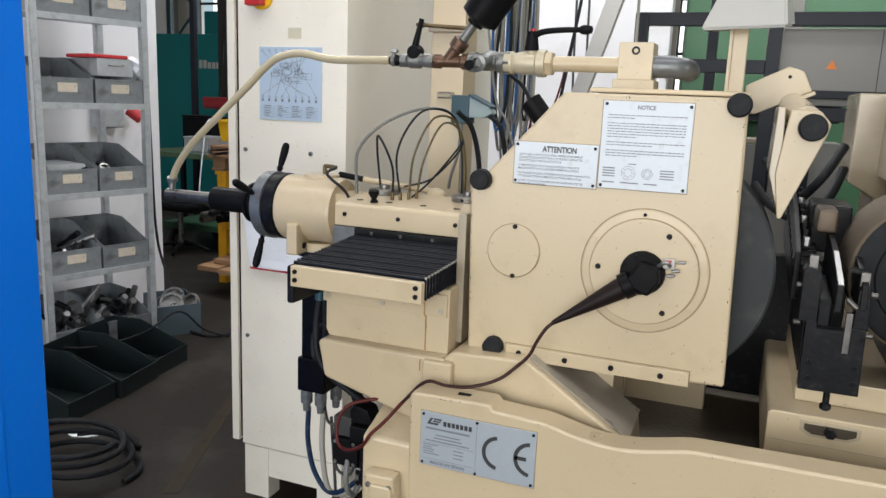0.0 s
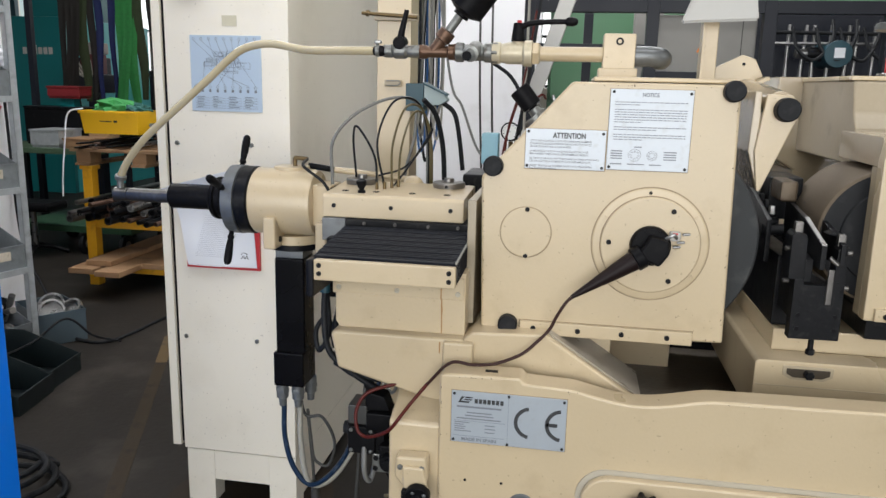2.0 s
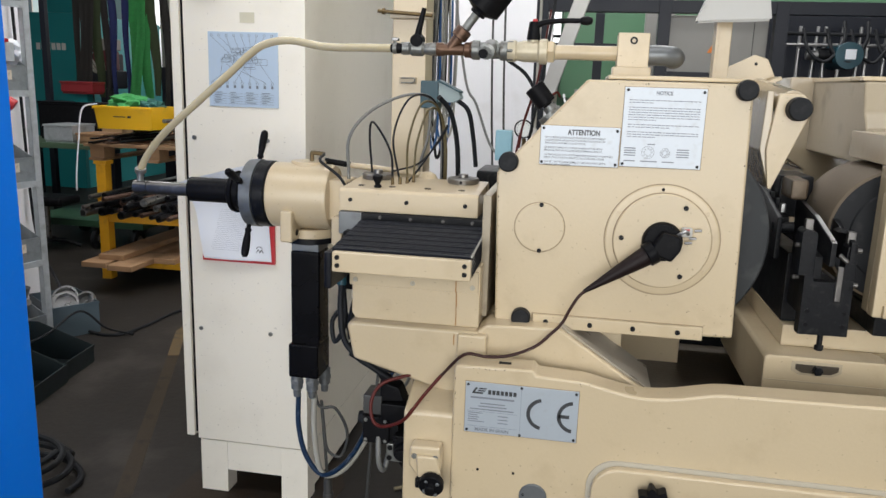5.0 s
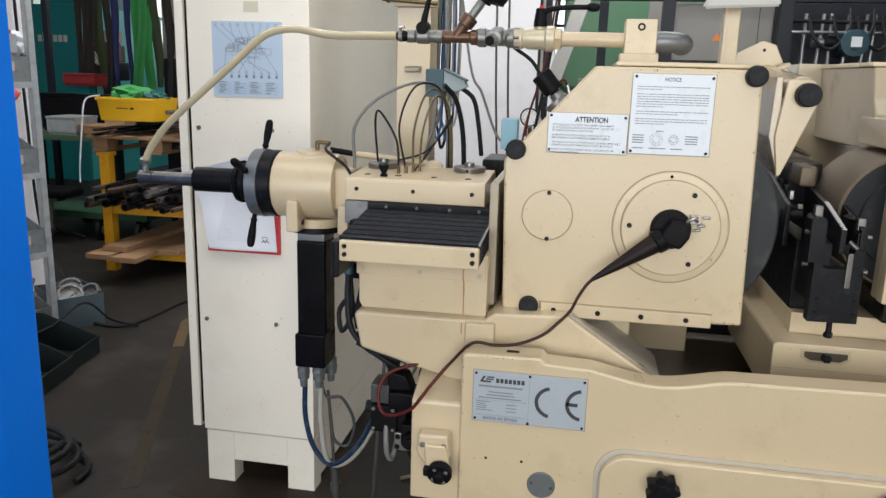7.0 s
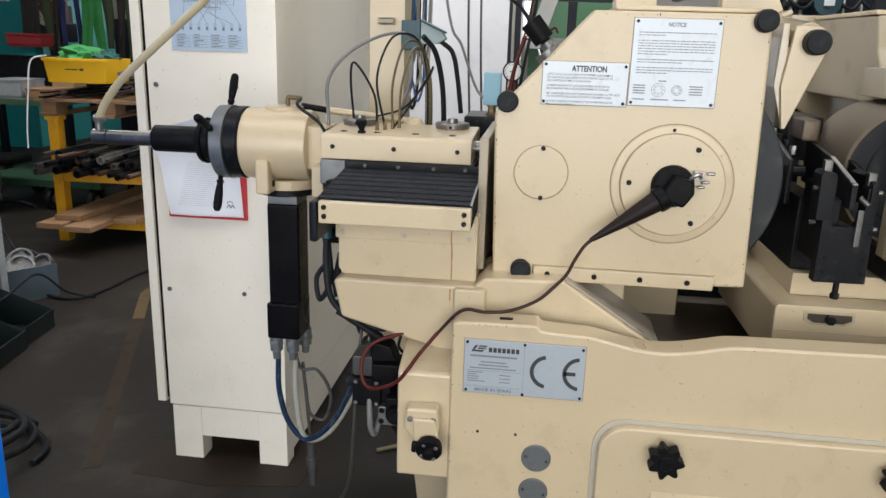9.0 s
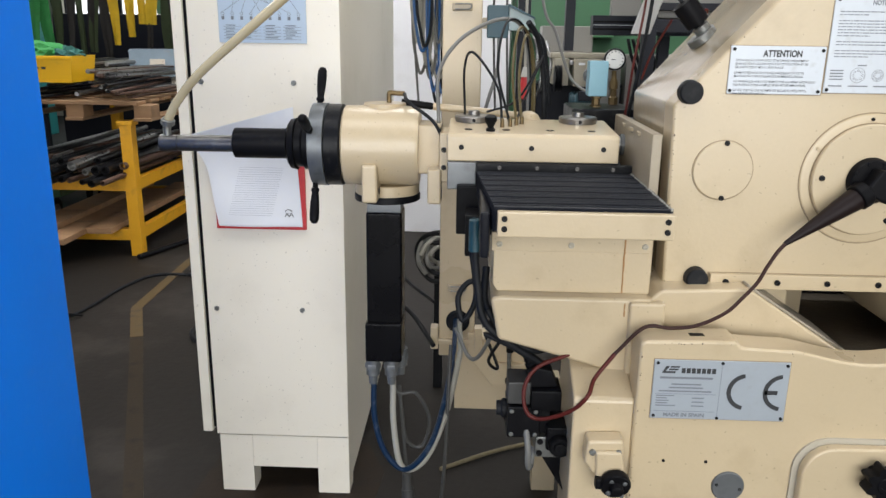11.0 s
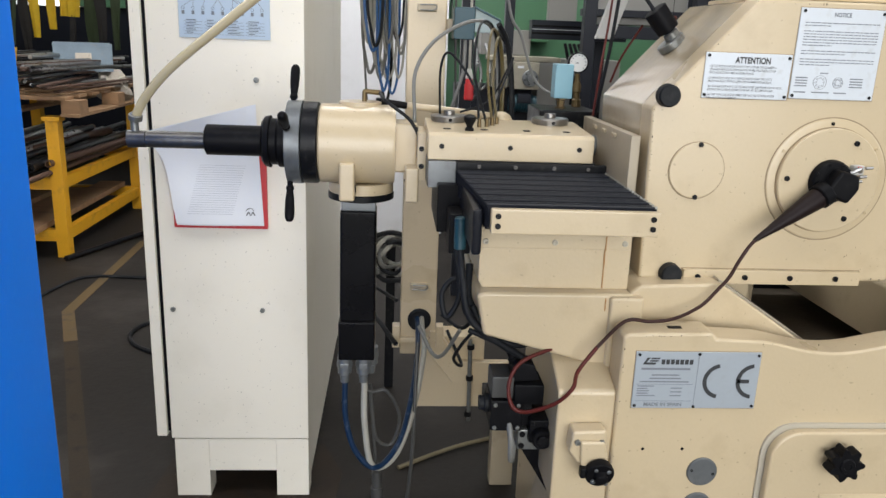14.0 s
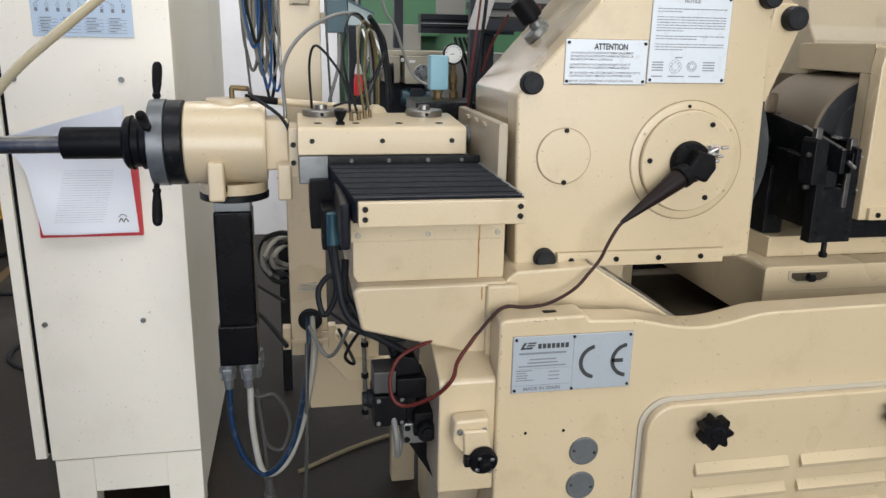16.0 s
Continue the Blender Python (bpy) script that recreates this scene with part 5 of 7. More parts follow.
part("guide_head", box(0.125, 0.165, 1.76, 1.86, 1.335, 1.385, 0.008), mat("oily_bronze", (0.09, 0.065, 0.04), 0.4, 0.4, var=0.3, scale=30, bump=0.2), G)
part("rest_body", box(0.118, 0.17, 1.69, 2.1, 1.052, 1.22, 0.005), DARKSTEEL, G)

random.seed(17)
for i in range(9):
    y = 1.74 + 0.055 * i
    part("guide_roller", rod((0.085, y, 1.27 + 0.008 * i), (0.135, y, 1.272 + 0.008 * i), 0.013), DARKSTEEL, G)
    part("clamp_nut", rod((0.11, y + 0.02, 1.305 + 0.008 * i), (0.11, y + 0.02, 1.325 + 0.008 * i), 0.008, None, 0.001, 6), STEEL if i % 3 == 0 else DARKSTEEL, G)
part("guide_frame", prism([(1.70, 1.20), (2.25, 1.24), (2.25, 1.40), (1.95, 1.36), (1.70, 1.30)], 0.088, 0.100, "x", 0.003), DARKSTEEL, G)
part("coolant_tube", tube([(0.02, 2.28, 1.45), (0.06, 2.22, 1.40), (0.10, 2.16, 1.36), (0.15, 2.12, 1.42), (0.20, 2.20, 1.50)], 0.012, 10), RUBBER, G)
part("coolant_tube", tube([(0.00, 2.30, 1.38), (0.05, 2.24, 1.33), (0.11, 2.18, 1.31), (0.17, 2.16, 1.36), (0.21, 2.24, 1.44)], 0.012, 10), RUBBER, G)
# Dark sheet added to make the opening behind the sump dark.
part("sump_back_plate", box(-0.22, 0.24, 2.10, 2.14, 0.84, 1.22, 0.004), DARKSTEEL, G)

# ---- table under the workrest ----
part("table_block", prism([(0.068, 0.86), (0.068, 0.993), (0.075, 1.0), (1.60, 1.0), (1.60, 0.86)], 1.584, 2.1, "y", 0.004), CREAM, G, "cream slide table block with bolt slot")
part("table_step", box(0.118, 1.60, 1.66, 2.1, 1.0, 1.052, 0.004), CREAM, G)
# Flat slot: the recess's shade is put into two darker plates.
part("bolt_slot", prism([(0.128, 0.990), (0.236, 0.990), (0.236, 0.968), (0.216, 0.958), (0.146, 0.958), (0.128, 0.968)], 1.5815, 1.586, "y", 0.002), CREAM_DARK, G)
part("slot_gap", prism([(0.136, 0.984), (0.228, 0.984), (0.228, 0.972), (0.212, 0.964), (0.150, 0.964), (0.136, 0.972)], 1.580, 1.5816, "y", 0.0), SUMP_AND_GAPS, G)
part("slot_bolt", rod((0.182, 1.583, 0.974), (0.182, 1.565, 0.974), 0.011, None, 0.002, 6), DARKSTEEL, G)
part("table_seam", box(0.072, 1.6, 1.5825, 1.5845, 0.940, 0.942, 0), CREAM_DARK, G)

# ---- regulating wheel head ----
RW = 1.565
part("regulating_guard", prism([(0.273, 1.11), (0.270, 1.455), (0.276, 1.497), (0.62, 1.50), (0.62, 1.11)], RW, 1.60, "y", 0.005), CREAM, G, "cream regulating wheel guard")
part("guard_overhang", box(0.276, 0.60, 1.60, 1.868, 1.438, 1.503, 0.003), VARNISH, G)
part("regulating_roof", prism([(1.575, 1.498), (1.845, 1.506), (1.875, 1.545), (1.90, 1.621), (2.34, 1.628), (2.34, 1.42), (1.88, 1.42)], 0.300, 1.2, "x", 0.006, 3), FLAP, G, "darker stained cream hood over the regulating wheel")
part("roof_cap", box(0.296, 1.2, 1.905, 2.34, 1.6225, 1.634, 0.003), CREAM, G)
# Rear face: its shade is put into the darker varnished colour.
part("head_rear", prism([(0.232, 1.637), (0.232, 1.40), (0.30, 1.36), (0.30, 0.90), (1.2, 0.90), (1.2, 1.637)], 2.335, 2.62, "y", 0.006), VARNISH, G, "varnished cream rear of the wheel head, shade put into its darker colour")
part("guard_nut", lathe((0.318, RW + 0.001, 1.478), (0.318, 0, 1.478), [(0, 0.011), (0.007, 0.011), (0.007, 0.0065), (0.003, 0.006)], 20), STEEL, G)
part("regulating_wheel", lathe((0.333, 1.640, 1.28), (0.333, 9, 1.28), [(0, 0.08), (0, 0.140), (0.006, 0.150), (0.010, 0.152), (0.24, 0.152), (0.205, 0.1)], 80), [TANWHEEL], G, "tan abrasive regulating wheel")
part("wheel_face", lathe((0.333, 1.634, 1.28), (0.333, 9, 1.28), [(0, 0.05), (0.001, 0.105), (0.004, 0.108), (0.004, 0.138), (0.007, 0.146)], 64), RUBBER, G)
part("guard_side", box(0.274, 0.281, 1.602, 1.636, 1.112, 1.438, 0.002), VARNISH, G)
part("regulating_cap", rod((0.46, RW + 0.002, 1.26), (0.46, RW - 0.012, 1.26), 0.10), CREAM, G)
part("regulating_bar", box(0.292, 0.60, RW - 0.010, RW + 0.001, 1.112, 1.140, 0.002), CREAM, G)
screw(G, (0.314, RW - 0.010, 1.124), (0, -1, 0), 0.006)
screw(G, (0.365, RW - 0.001, 1.225), (0, -1, 0), 0.007)
part("cylinder_flange", rod((0.475, 2.1, 1.634), (0.475, 2.1, 1.646), 0.055), STEEL, G)
part("red_cylinder", lathe((0.475, 2.1, 1.645), (0.475, 2.1, 9), [(0, 0.034), (0.004, 0.037), (0.075, 0.037), (0.080, 0.032), (0.112, 0.030)], 28), RED, G, "red cylinder on the hood")
part("cylinder_cap", lathe((0.475, 2.1, 1.755), (0.475, 2.1, 9), [(0, 0.068), (0.003, 0.072), (0.018, 0.072), (0.020, 0.068)], 32), GREYRING, G)
part("head_base", box(0.30, 1.4, 1.62, 2.05, 1.052, 1.11, 0.005), DARKSTEEL, G)

# ---- electrical cabinet ----
cab = thing("electrical_cabinet", (-1.54, 3.1, FZ), label="tall ivory electrical cabinet on a plinth, end panel with papers", category="electrical cabinet")
cb = part("body", box(-1.768, -1.322, 2.358, 3.92, 0.207, 2.15, 0.004), CAB, cab, "ivory sheet-metal cabinet body")
part("door", box(-1.812, -1.779, 2.352, 3.88, 0.218, 2.14, 0.004), CAB, cab)
part("door_seal", box(-1.779, -1.7675, 2.366, 3.87, 0.230, 2.13, 0), BLACK, cab)
for x0, x1, y0, y1 in ((-1.760, -1.650, 2.362, 2.44), (-1.430, -1.323, 2.362, 2.44), (-1.760, -1.650, 3.80, 3.88), (-1.430, -1.323, 3.80, 3.88)):
    part("plinth_foot", box(x0, x1, y0, y1, FZ, 0.2035, 0.002), CAB, cab)
part("plinth_gap", box(-1.762, -1.326, 2.372, 3.86, 0.2035, 0.2075, 0), BLACK, cab)
part("plinth_rail", box(-1.650, -1.430, 2.363, 2.385, 0.085, 0.2035, 0.002), CAB, cab)
part("plinth_rail", box(-1.345, -1.325, 2.44, 3.80, 0.02, 0.2035, 0.002), CAB, cab)
for x in (-1.738, -1.462):
    for z in (0.658, 1.369, 1.99):
        screw(cb, (x, 2.358, z), (0, -1, 0), 0.008, ZINC)
sh = part("wiring_diagram", box(-1.674, -1.418, 2.354, 2.3575, 1.482, 1.735, 0.001, 1), PALEBLUE, cab, "pale blue printed diagram sheet")
rows = []
random.seed(3)
for i in range(9):
    rows.append((-1.664 + i * 0.0275, -1.656 + i * 0.0275, 1.546, 1.556))
for k in range(4):
    for r in range(5):
        rows.append((-1.660 + k * 0.058, -1.608 + k * 0.058, 1.492 + r * 0.0085, 1.4930 + r * 0.0085))
        rows.append((-1.653 + k * 0.058, -1.653 + k * 0.058 + random.uniform(0.014, 0.036), 1.4955 + r * 0.0085, 1.4980 + r * 0.0085))
bm = bmesh.new()
random.seed(6)
for i in range(9):
    for z_end in (1.568, 1.718):
        x_end = -1.660 + i * 0.0275
        mid = Vector((random.uniform(-1.62, -1.49), 0, random.uniform(1.615, 1.67)))
        d = (Vector((x_end, 0, z_end)) - mid).normalized()
        n = Vector((-d.z, 0, d.x)) * 0.0005
        prism([((mid + n).x, (mid + n).z), (x_end + n.x, z_end + n.z), (x_end - n.x, z_end - n.z), ((mid - n).x, (mid - n).z)], 2.3534, 2.3540, "y", 0, bm=bm)
        arc_band(x_end, z_end + (0.005 if z_end > 1.6 else -0.005), 0.0034, 0.0046, 0, 359, 2.3540, bm)
for i in range(22):
    x, z, w, h = random.uniform(-1.63, -1.50), random.uniform(1.61, 1.67), random.uniform(0.008, 0.045), random.uniform(0.006, 0.022)
    for a, b, c, d in ((x, x + w, z, z + 0.0011), (x, x + w, z + h, z + h + 0.0011), (x, x + 0.0011, z, z + h), (x + w, x + w + 0.0011, z, z + h)):
        add_box(bm, a, b, 2.3534, 2.3540, c, d)
part("machine_drawing", bm, INK_GREY, sh)
bars(sh, rows, 2.3534, INK_GREY, "printed_diagram")
folder = part("red_folder", box(-1.716, -1.437, 2.345, 2.357, 0.925, 1.17, 0.002), RED, cab, "red document pocket")


def curled_sheet(x0, w, z0, h, lift, lean, y0):
    """A sheet of paper that stands in the pocket and curls out at its upper left corner."""
    bm = bmesh.new()
    grid = []
    for i in range(13):
        u = i / 12
        row = []
        for j in range(15):
            v = j / 14
            curl = max(0.0, v - 0.45) / 0.55
            x = x0 + w * u - lean * v - 0.05 * curl ** 2 * (1 - u)
            z = z0 + h * v + 0.035 * (u - 0.4) * v - 0.05 * curl ** 2 * (1 - u)
            y = y0 - lift * curl ** 1.6 * (1 - 0.65 * u) - 0.006 * math.sin(5 * u + 4 * v) - 0.004
            row.append(bm.verts.new((x, y, z)))
        grid.append(row)
    for i in range(12):
        for j in range(14):
            bm.faces.new((grid[i][j], grid[i + 1][j], grid[i + 1][j + 1], grid[i][j + 1]))
    return part("paper_sheet", bm, PAPER, cab, "curled white printed paper", sharp=70)


curled_sheet(-1.705, 0.258, 0.936, 0.345, 0.012, 0.014, 2.339)
curled_sheet(-1.705, 0.254, 0.942, 0.330, 0.038, 0.036, 2.335)
bars(folder, [(-1.668 + 0.002 * k, -1.535 + 0.002 * k, 0.975 + 0.007 * k, 0.9757 + 0.007 * k) for k in range(22)], 2.3175, FAINTINK, "printed_row_block")
bm = bmesh.new()
arc_band(-1.484, 0.983, 0.0105, 0.0125, 20, 160, 2.3205, bm)
for k in range(4):
    prism([(-1.497 + 0.0065 * k, 0.972 + 0.012 * (k % 2)), (-1.494 + 0.0065 * k, 0.972 + 0.012 * (k % 2)), (-1.4875 + 0.0065 * k, 0.984 - 0.012 * (k % 2)), (-1.4905 + 0.0065 * k, 0.984 - 0.012 * (k % 2))], 2.3200, 2.3205, "y", 0, bm=bm)
part("printed_mark", bm, INK, folder)
sw = part("switch_plate", rod((-1.662, 2.359, 1.905), (-1.662, 2.348, 1.905), 0.045), YELLOW_P, cab)
part("switch_handle", box(-1.712, -1.642, 2.318, 2.350, 1.872, 1.898, 0.006), RED, cab, "red rotary main switch")
part("faded_label", box(-1.556, -1.503, 2.3565, 2.3582, 1.765, 1.80, 0), mat("faded_label", (0.60, 0.56, 0.42), 0.6, bump=0), cab)

# ---- cable column ----
col = thing("cable_column", (-0.96, 2.45, FZ), label="cream sheet-metal cable duct with latches and hanging cables", category="cable duct")
part("duct", box(-1.026, -0.911, 2.39, 2.51, 0.50, 2.6, 0.004), CREAM, col)
part("duct_foot", box(-0.972, -0.745, 2.40, 2.50, 0.305, 0.56, 0.004), CREAM, col)
part("duct_stand", box(-0.70, -0.62, 2.42, 2.48, FZ, 0.42, 0.004), CREAM_DARK, col)
part("duct_arm", prism([(-0.93, 0.585), (-0.90, 0.585), (-0.83, 0.48), (-0.66, 0.48), (-0.66, 0.405), (-0.85, 0.405), (-0.93, 0.51)], 2.376, 2.402, "y", 0.003), CREAM, col)
part("duct_collar", box(-1.045, -0.890, 2.375, 2.395, 0.545, 0.562, 0.003), CREAM, col)
part("duct_tab", box(-1.052, -1.027, 2.37, 2.41, 0.53, 0.605, 0.003), CREAM, col)
part("duct_tab", box(-0.910, -0.886, 2.37, 2.41, 0.53, 0.605, 0.003), CREAM, col)
part("hinge_rod", rod((-0.792, 2.36, 0.275), (-0.798, 2.36, 0.565), 0.007), ZINC, col)
for z in (0.30, 0.43, 0.54):
    part("hinge_knuckle", rod((-0.795, 2.36, z - 0.008), (-0.795, 2.36, z + 0.008), 0.012), BLACK, col)
part("cable_grommet", lathe((-0.965, 2.392, 0.622), (-0.965, 0, 0.622), [(0, 0.038), (0.006, 0.038), (0.010, 0.031), (0.006, 0.025)], 28), RUBBER, col)
for z in (1.58, 0.725):
    la = part("latch", box(-0.998, -0.940, 2.377, 2.393, z, z + 0.022, 0.003), CREAM_DARK, col)
    part("latch_loop", tube([(-0.99, 2.375, z + 0.004), (-0.95, 2.372, z + 0.004), (-0.945, 2.372, z + 0.018), (-0.99, 2.375, z + 0.018)], 0.002, 6, 3), ZINC, la)
part("cross_rod", rod((-1.07, 2.36, 1.812), (-0.885, 2.36, 1.80), 0.006), BRASS, col)
part("rod_plate", box(-1.03, -0.885, 2.366, 2.391, 1.79, 1.812, 0.002), CREAM_DARK, col)
part("rod_nut", rod((-1.055, 2.36, 1.811), (-1.045, 2.36, 1.8105), 0.011, None, 0.001, 6), BRASS, col)
part("box_bracket", box(-0.912, -0.85, 2.32, 2.40, 1.53, 1.56, 0.003), CREAM_DARK, col)

# ---- fittings behind the slide ----
part("rear_manifold", box(-0.68, -0.52, 2.06, 2.25, 0.90, 1.335, 0.006), DARKSTEEL, G, "dark oily rear manifold block")
part("switch_fitting", lathe((-0.609, 2.14, 1.325), (-0.609, 2.14, 9), [(0, 0.016), (0.012, 0.016), (0.014, 0.011), (0.030, 0.011), (0.032, 0.015), (0.045, 0.015)], 6), BRASS, G)
part("switch_box", box(-0.634, -0.585, 2.115, 2.165, 1.362, 1.452, 0.003), LIGHTBLUE, G, "light blue pressure switch box")
part("gauge_stem", lathe((-0.552, 2.20, 1.335), (-0.556, 2.20, 1.45), [(0, 0.013), (0.02, 0.013), (0.022, 0.009), (0.04, 0.009), (0.042, 0.012), (0.06, 0.012), (0.07, 0.007), (0.09, 0.007)], 8), BRASS, G)
part("gauge_case", lathe((-0.557, 2.215, 1.455), (-0.559, 0, 1.455), [(0, 0.027), (0.025, 0.029), (0.028, 0.027), (0.028, 0.025), (0.025, 0.0245)], 36), DARKSTEEL, G, "round pressure gauge")
part("gauge_dial", rod((-0.557, 2.192, 1.455), (-0.557, 2.189, 1.455), 0.0245), GLASSDIAL, G)
bm = bmesh.new()
add_box(bm, -0.566, -0.556, 2.1880, 2.1885, 1.4535, 1.4555)
for k in range(11):
    a = radians(225 - 27 * k)
    add_box(bm, -0.557 + 0.020 * math.cos(a) - 0.0012, -0.557 + 0.020 * math.cos(a) + 0.0012, 2.1880, 2.1885, 1.455 + 0.020 * math.sin(a) - 0.0012, 1.455 + 0.020 * math.sin(a) + 0.0012)
part("gauge_needle", bm, INK, G)
part("rear_strut", prism([(-0.526, 1.52), (-0.481, 1.52), (-0.298, 2.10), (-0.344, 2.10)], 2.14, 2.17, "y", 0.003), LAMPW, G, "pale slanting strut")
part("rear_hose", tube([(-0.813, 2.25, 2.0), (-0.753, 2.24, 1.611), (-0.713, 2.24, 1.523), (-0.665, 2.24, 1.401), (-0.612, 2.16, 1.36)], 0.004, 8), MIDCABLE, G)
part("rear_hose", tube([(-0.47, 2.1, 1.9), (-0.50, 2.05, 1.62), (-0.53, 2.02, 1.42), (-0.56, 2.02, 1.25)], 0.0045, 8), RUBBER, G)
part("rear_hose", tube([(-0.49, 2.12, 1.8), (-0.515, 2.06, 1.60), (-0.55, 1.98, 1.45), (-0.565, 1.96, 1.33)], 0.003, 8), REDCABLE, G)
part("rear_panel", box(-0.56, -0.50, 1.91, 2.02, 0.95, 1.32, 0.004), DARKSTEEL, G)

# sensor box on the duct
part("push_button_box", box(-0.899, -0.840, 2.26, 2.32, 1.505, 1.592, 0.004), PETROL, col, "petrol blue junction box")
part("box_lid", prism([(-0.840, 1.592), (-0.775, 1.560), (-0.765, 1.540), (-0.79, 1.525), (-0.840, 1.525)], 2.262, 2.315, "y", 0.003), PALEGREY, col)
part("lid_plate", prism([(-0.842, 1.596), (-0.770, 1.562), (-0.768, 1.556), (-0.842, 1.589)], 2.255, 2.325, "y", 0.001), PETROL, col)
part("box_cable", tube([(-0.785, 2.29, 1.535), (-0.745, 2.29, 1.50), (-0.728, 2.30, 1.42), (-0.715, 2.30, 1.32)], 0.0075, 10), RUBBER, col)
part("box_cable", tube([(-0.865, 2.27, 1.505), (-0.868, 2.26, 1.42), (-0.89, 2.26, 1.34), (-0.90, 2.27, 1.30)], 0.005, 10), MIDCABLE, col)
for pts, r, m in (([(-1.04, 2.33, 0.56), (-1.12, 2.5, 0.60), (-1.2, 2.7, 0.58)], 0.008, RUBBER), ([(-1.04, 2.35, 0.70), (-1.15, 2.6, 0.69), (-1.25, 2.9, 0.69)], 0.006, RUBBER), ([(-0.90, 2.28, 0.68), (-0.84, 2.22, 0.66), (-0.80, 2.20, 0.72), (-0.76, 2.18, 0.75)], 0.006, RUBBER), ([(-0.88, 2.30, 0.62), (-0.84, 2.20, 0.55), (-0.87, 2.14, 0.60), (-0.82, 2.05, 0.72), (-0.76, 1.98, 0.74)], 0.005, RUBBER), ([(-0.97, 2.27, 0.645), (-0.93, 2.20, 0.585), (-0.90, 2.16, 0.60), (-0.86, 2.1, 0.70)], 0.006, MIDCABLE)):
    part("duct_cable", tube(pts, r, 10), m, col)

# ---- hanging cable bundle behind the duct ----
cbun = thing("cable_bundle", (-1.13, 3.6, 1.2), label="bundle of grey, blue and black cables hanging in loops", category="cables")
random.seed(11)
for i in range(17):
    x, y = -1.20 + 0.0095 * i + random.uniform(-0.012, 0.012), 3.6 + random.uniform(-0.07, 0.07)
    low = random.uniform(1.20, 1.50)
    w = random.uniform(0.03, 0.075)
    pts = [(x, y, 2.75), (x + random.uniform(-0.02, 0.02), y, 2.1), (x - 0.01, y, low + 0.22), (x + w * 0.15, y - 0.01, low + 0.06), (x + w * 0.5, y - 0.02, low), (x + w * 0.9, y - 0.01, low + 0.07), (x + w, y, low + 0.24), (x + w * 0.9, y + 0.03, 1.9), (x + w * 0.5, y + 0.03, 2.75)]
    part("cable", tube(pts, random.choice((0.0055, 0.007, 0.009)), 8), (GREYCABLE, MIDCABLE, BLUEWIRE, GREYCABLE, RUBBER)[i % 5], cbun)
for x, low in ((-1.225, 1.05), (-0.86, 0.9), (-0.80, 0.9)):
    part("cable", tube([(x, 3.7, 2.75), (x + 0.01, 3.7, 2.0), (x + 0.02, 3.72, 1.5), (x + 0.05, 3.75, low)], 0.0055, 8), MIDCABLE if x < -1 else DARKCABLE, cbun)
part("cable_tray", box(-1.45, -0.72, 3.45, 3.85, 2.75, 2.80, 0.004), GALV, cbun)
part("tray_hanger", rod((-1.1, 3.7, 2.8), (-1.1, 3.7, H), 0.01), GALV, cbun)
fc = thing("floor_cable_coil", (-1.05, 3.1, FZ), label="coil of grey cables behind the cabinet", category="cables")
for i in range(6):
    r = 0.045 + 0.012 * i
    pts = [(-1.05 + r * math.cos(0.7 * k + i), 3.15 + 0.04 * math.sin(1.3 * k), 0.62 + r * math.sin(0.7 * k + i)) for k in range(10)]
    part("cable", tube(pts, 0.010, 8), (GREYCABLE, MIDCABLE, RUBBER)[i % 3], fc)
part("cable_hook", box(-1.08, -1.04, 3.2, 3.24, FZ, 0.66, 0.004), DARKSTEEL, fc)

# ---- blue machine beside the path ----
bl = thing("blue_machine", (-1.84, 1.14, FZ), label="tall gloss blue machine enclosure", category="machine")
part("enclosure", box(-1.99, -1.693, 0.86, 1.416, 0.06, 2.4, 0.008, 3), BLUE, bl)
part("plinth", box(-1.97, -1.71, 0.88, 1.40, FZ, 0.06, 0.003), FRAME, bl)
part("cover_strip", box(-1.694, -1.690, 1.02, 1.28, 0.1, 2.35, 0.0015), BLUE, bl)

# ---- bin shelf ----
SH = thing("bin_shelf", (-3.49, 3.36, FZ), 75.1, "galvanised steel shelf rack filled with metal bins", "shelf", local=True)
L2 = 0.32
LEVELS = (0.06, 0.525, 0.985, 1.488, 1.96)
for x in (-L2, L2):
    for y in (0.0, 0.5):
        bm = bmesh.new()
        add_box(bm, x - 0.02, x + 0.02, y - 0.002, y + 0.002, 0, 2.6)
        add_box(bm, x - 0.02, x - 0.016, y - 0.002, y + 0.035, 0, 2.6)
        part("post", bm, GALV, SH)
for z in LEVELS:
    bm = bmesh.new()
    add_box(bm, -L2, L2, -0.004, 0.5, z - 0.004, z)
    add_box(bm, -L2, L2, -0.006, -0.002, z - 0.034, z)
    part("shelf_board", bm, GALV, SH)
shelf_m = SH.matrix_world.copy()


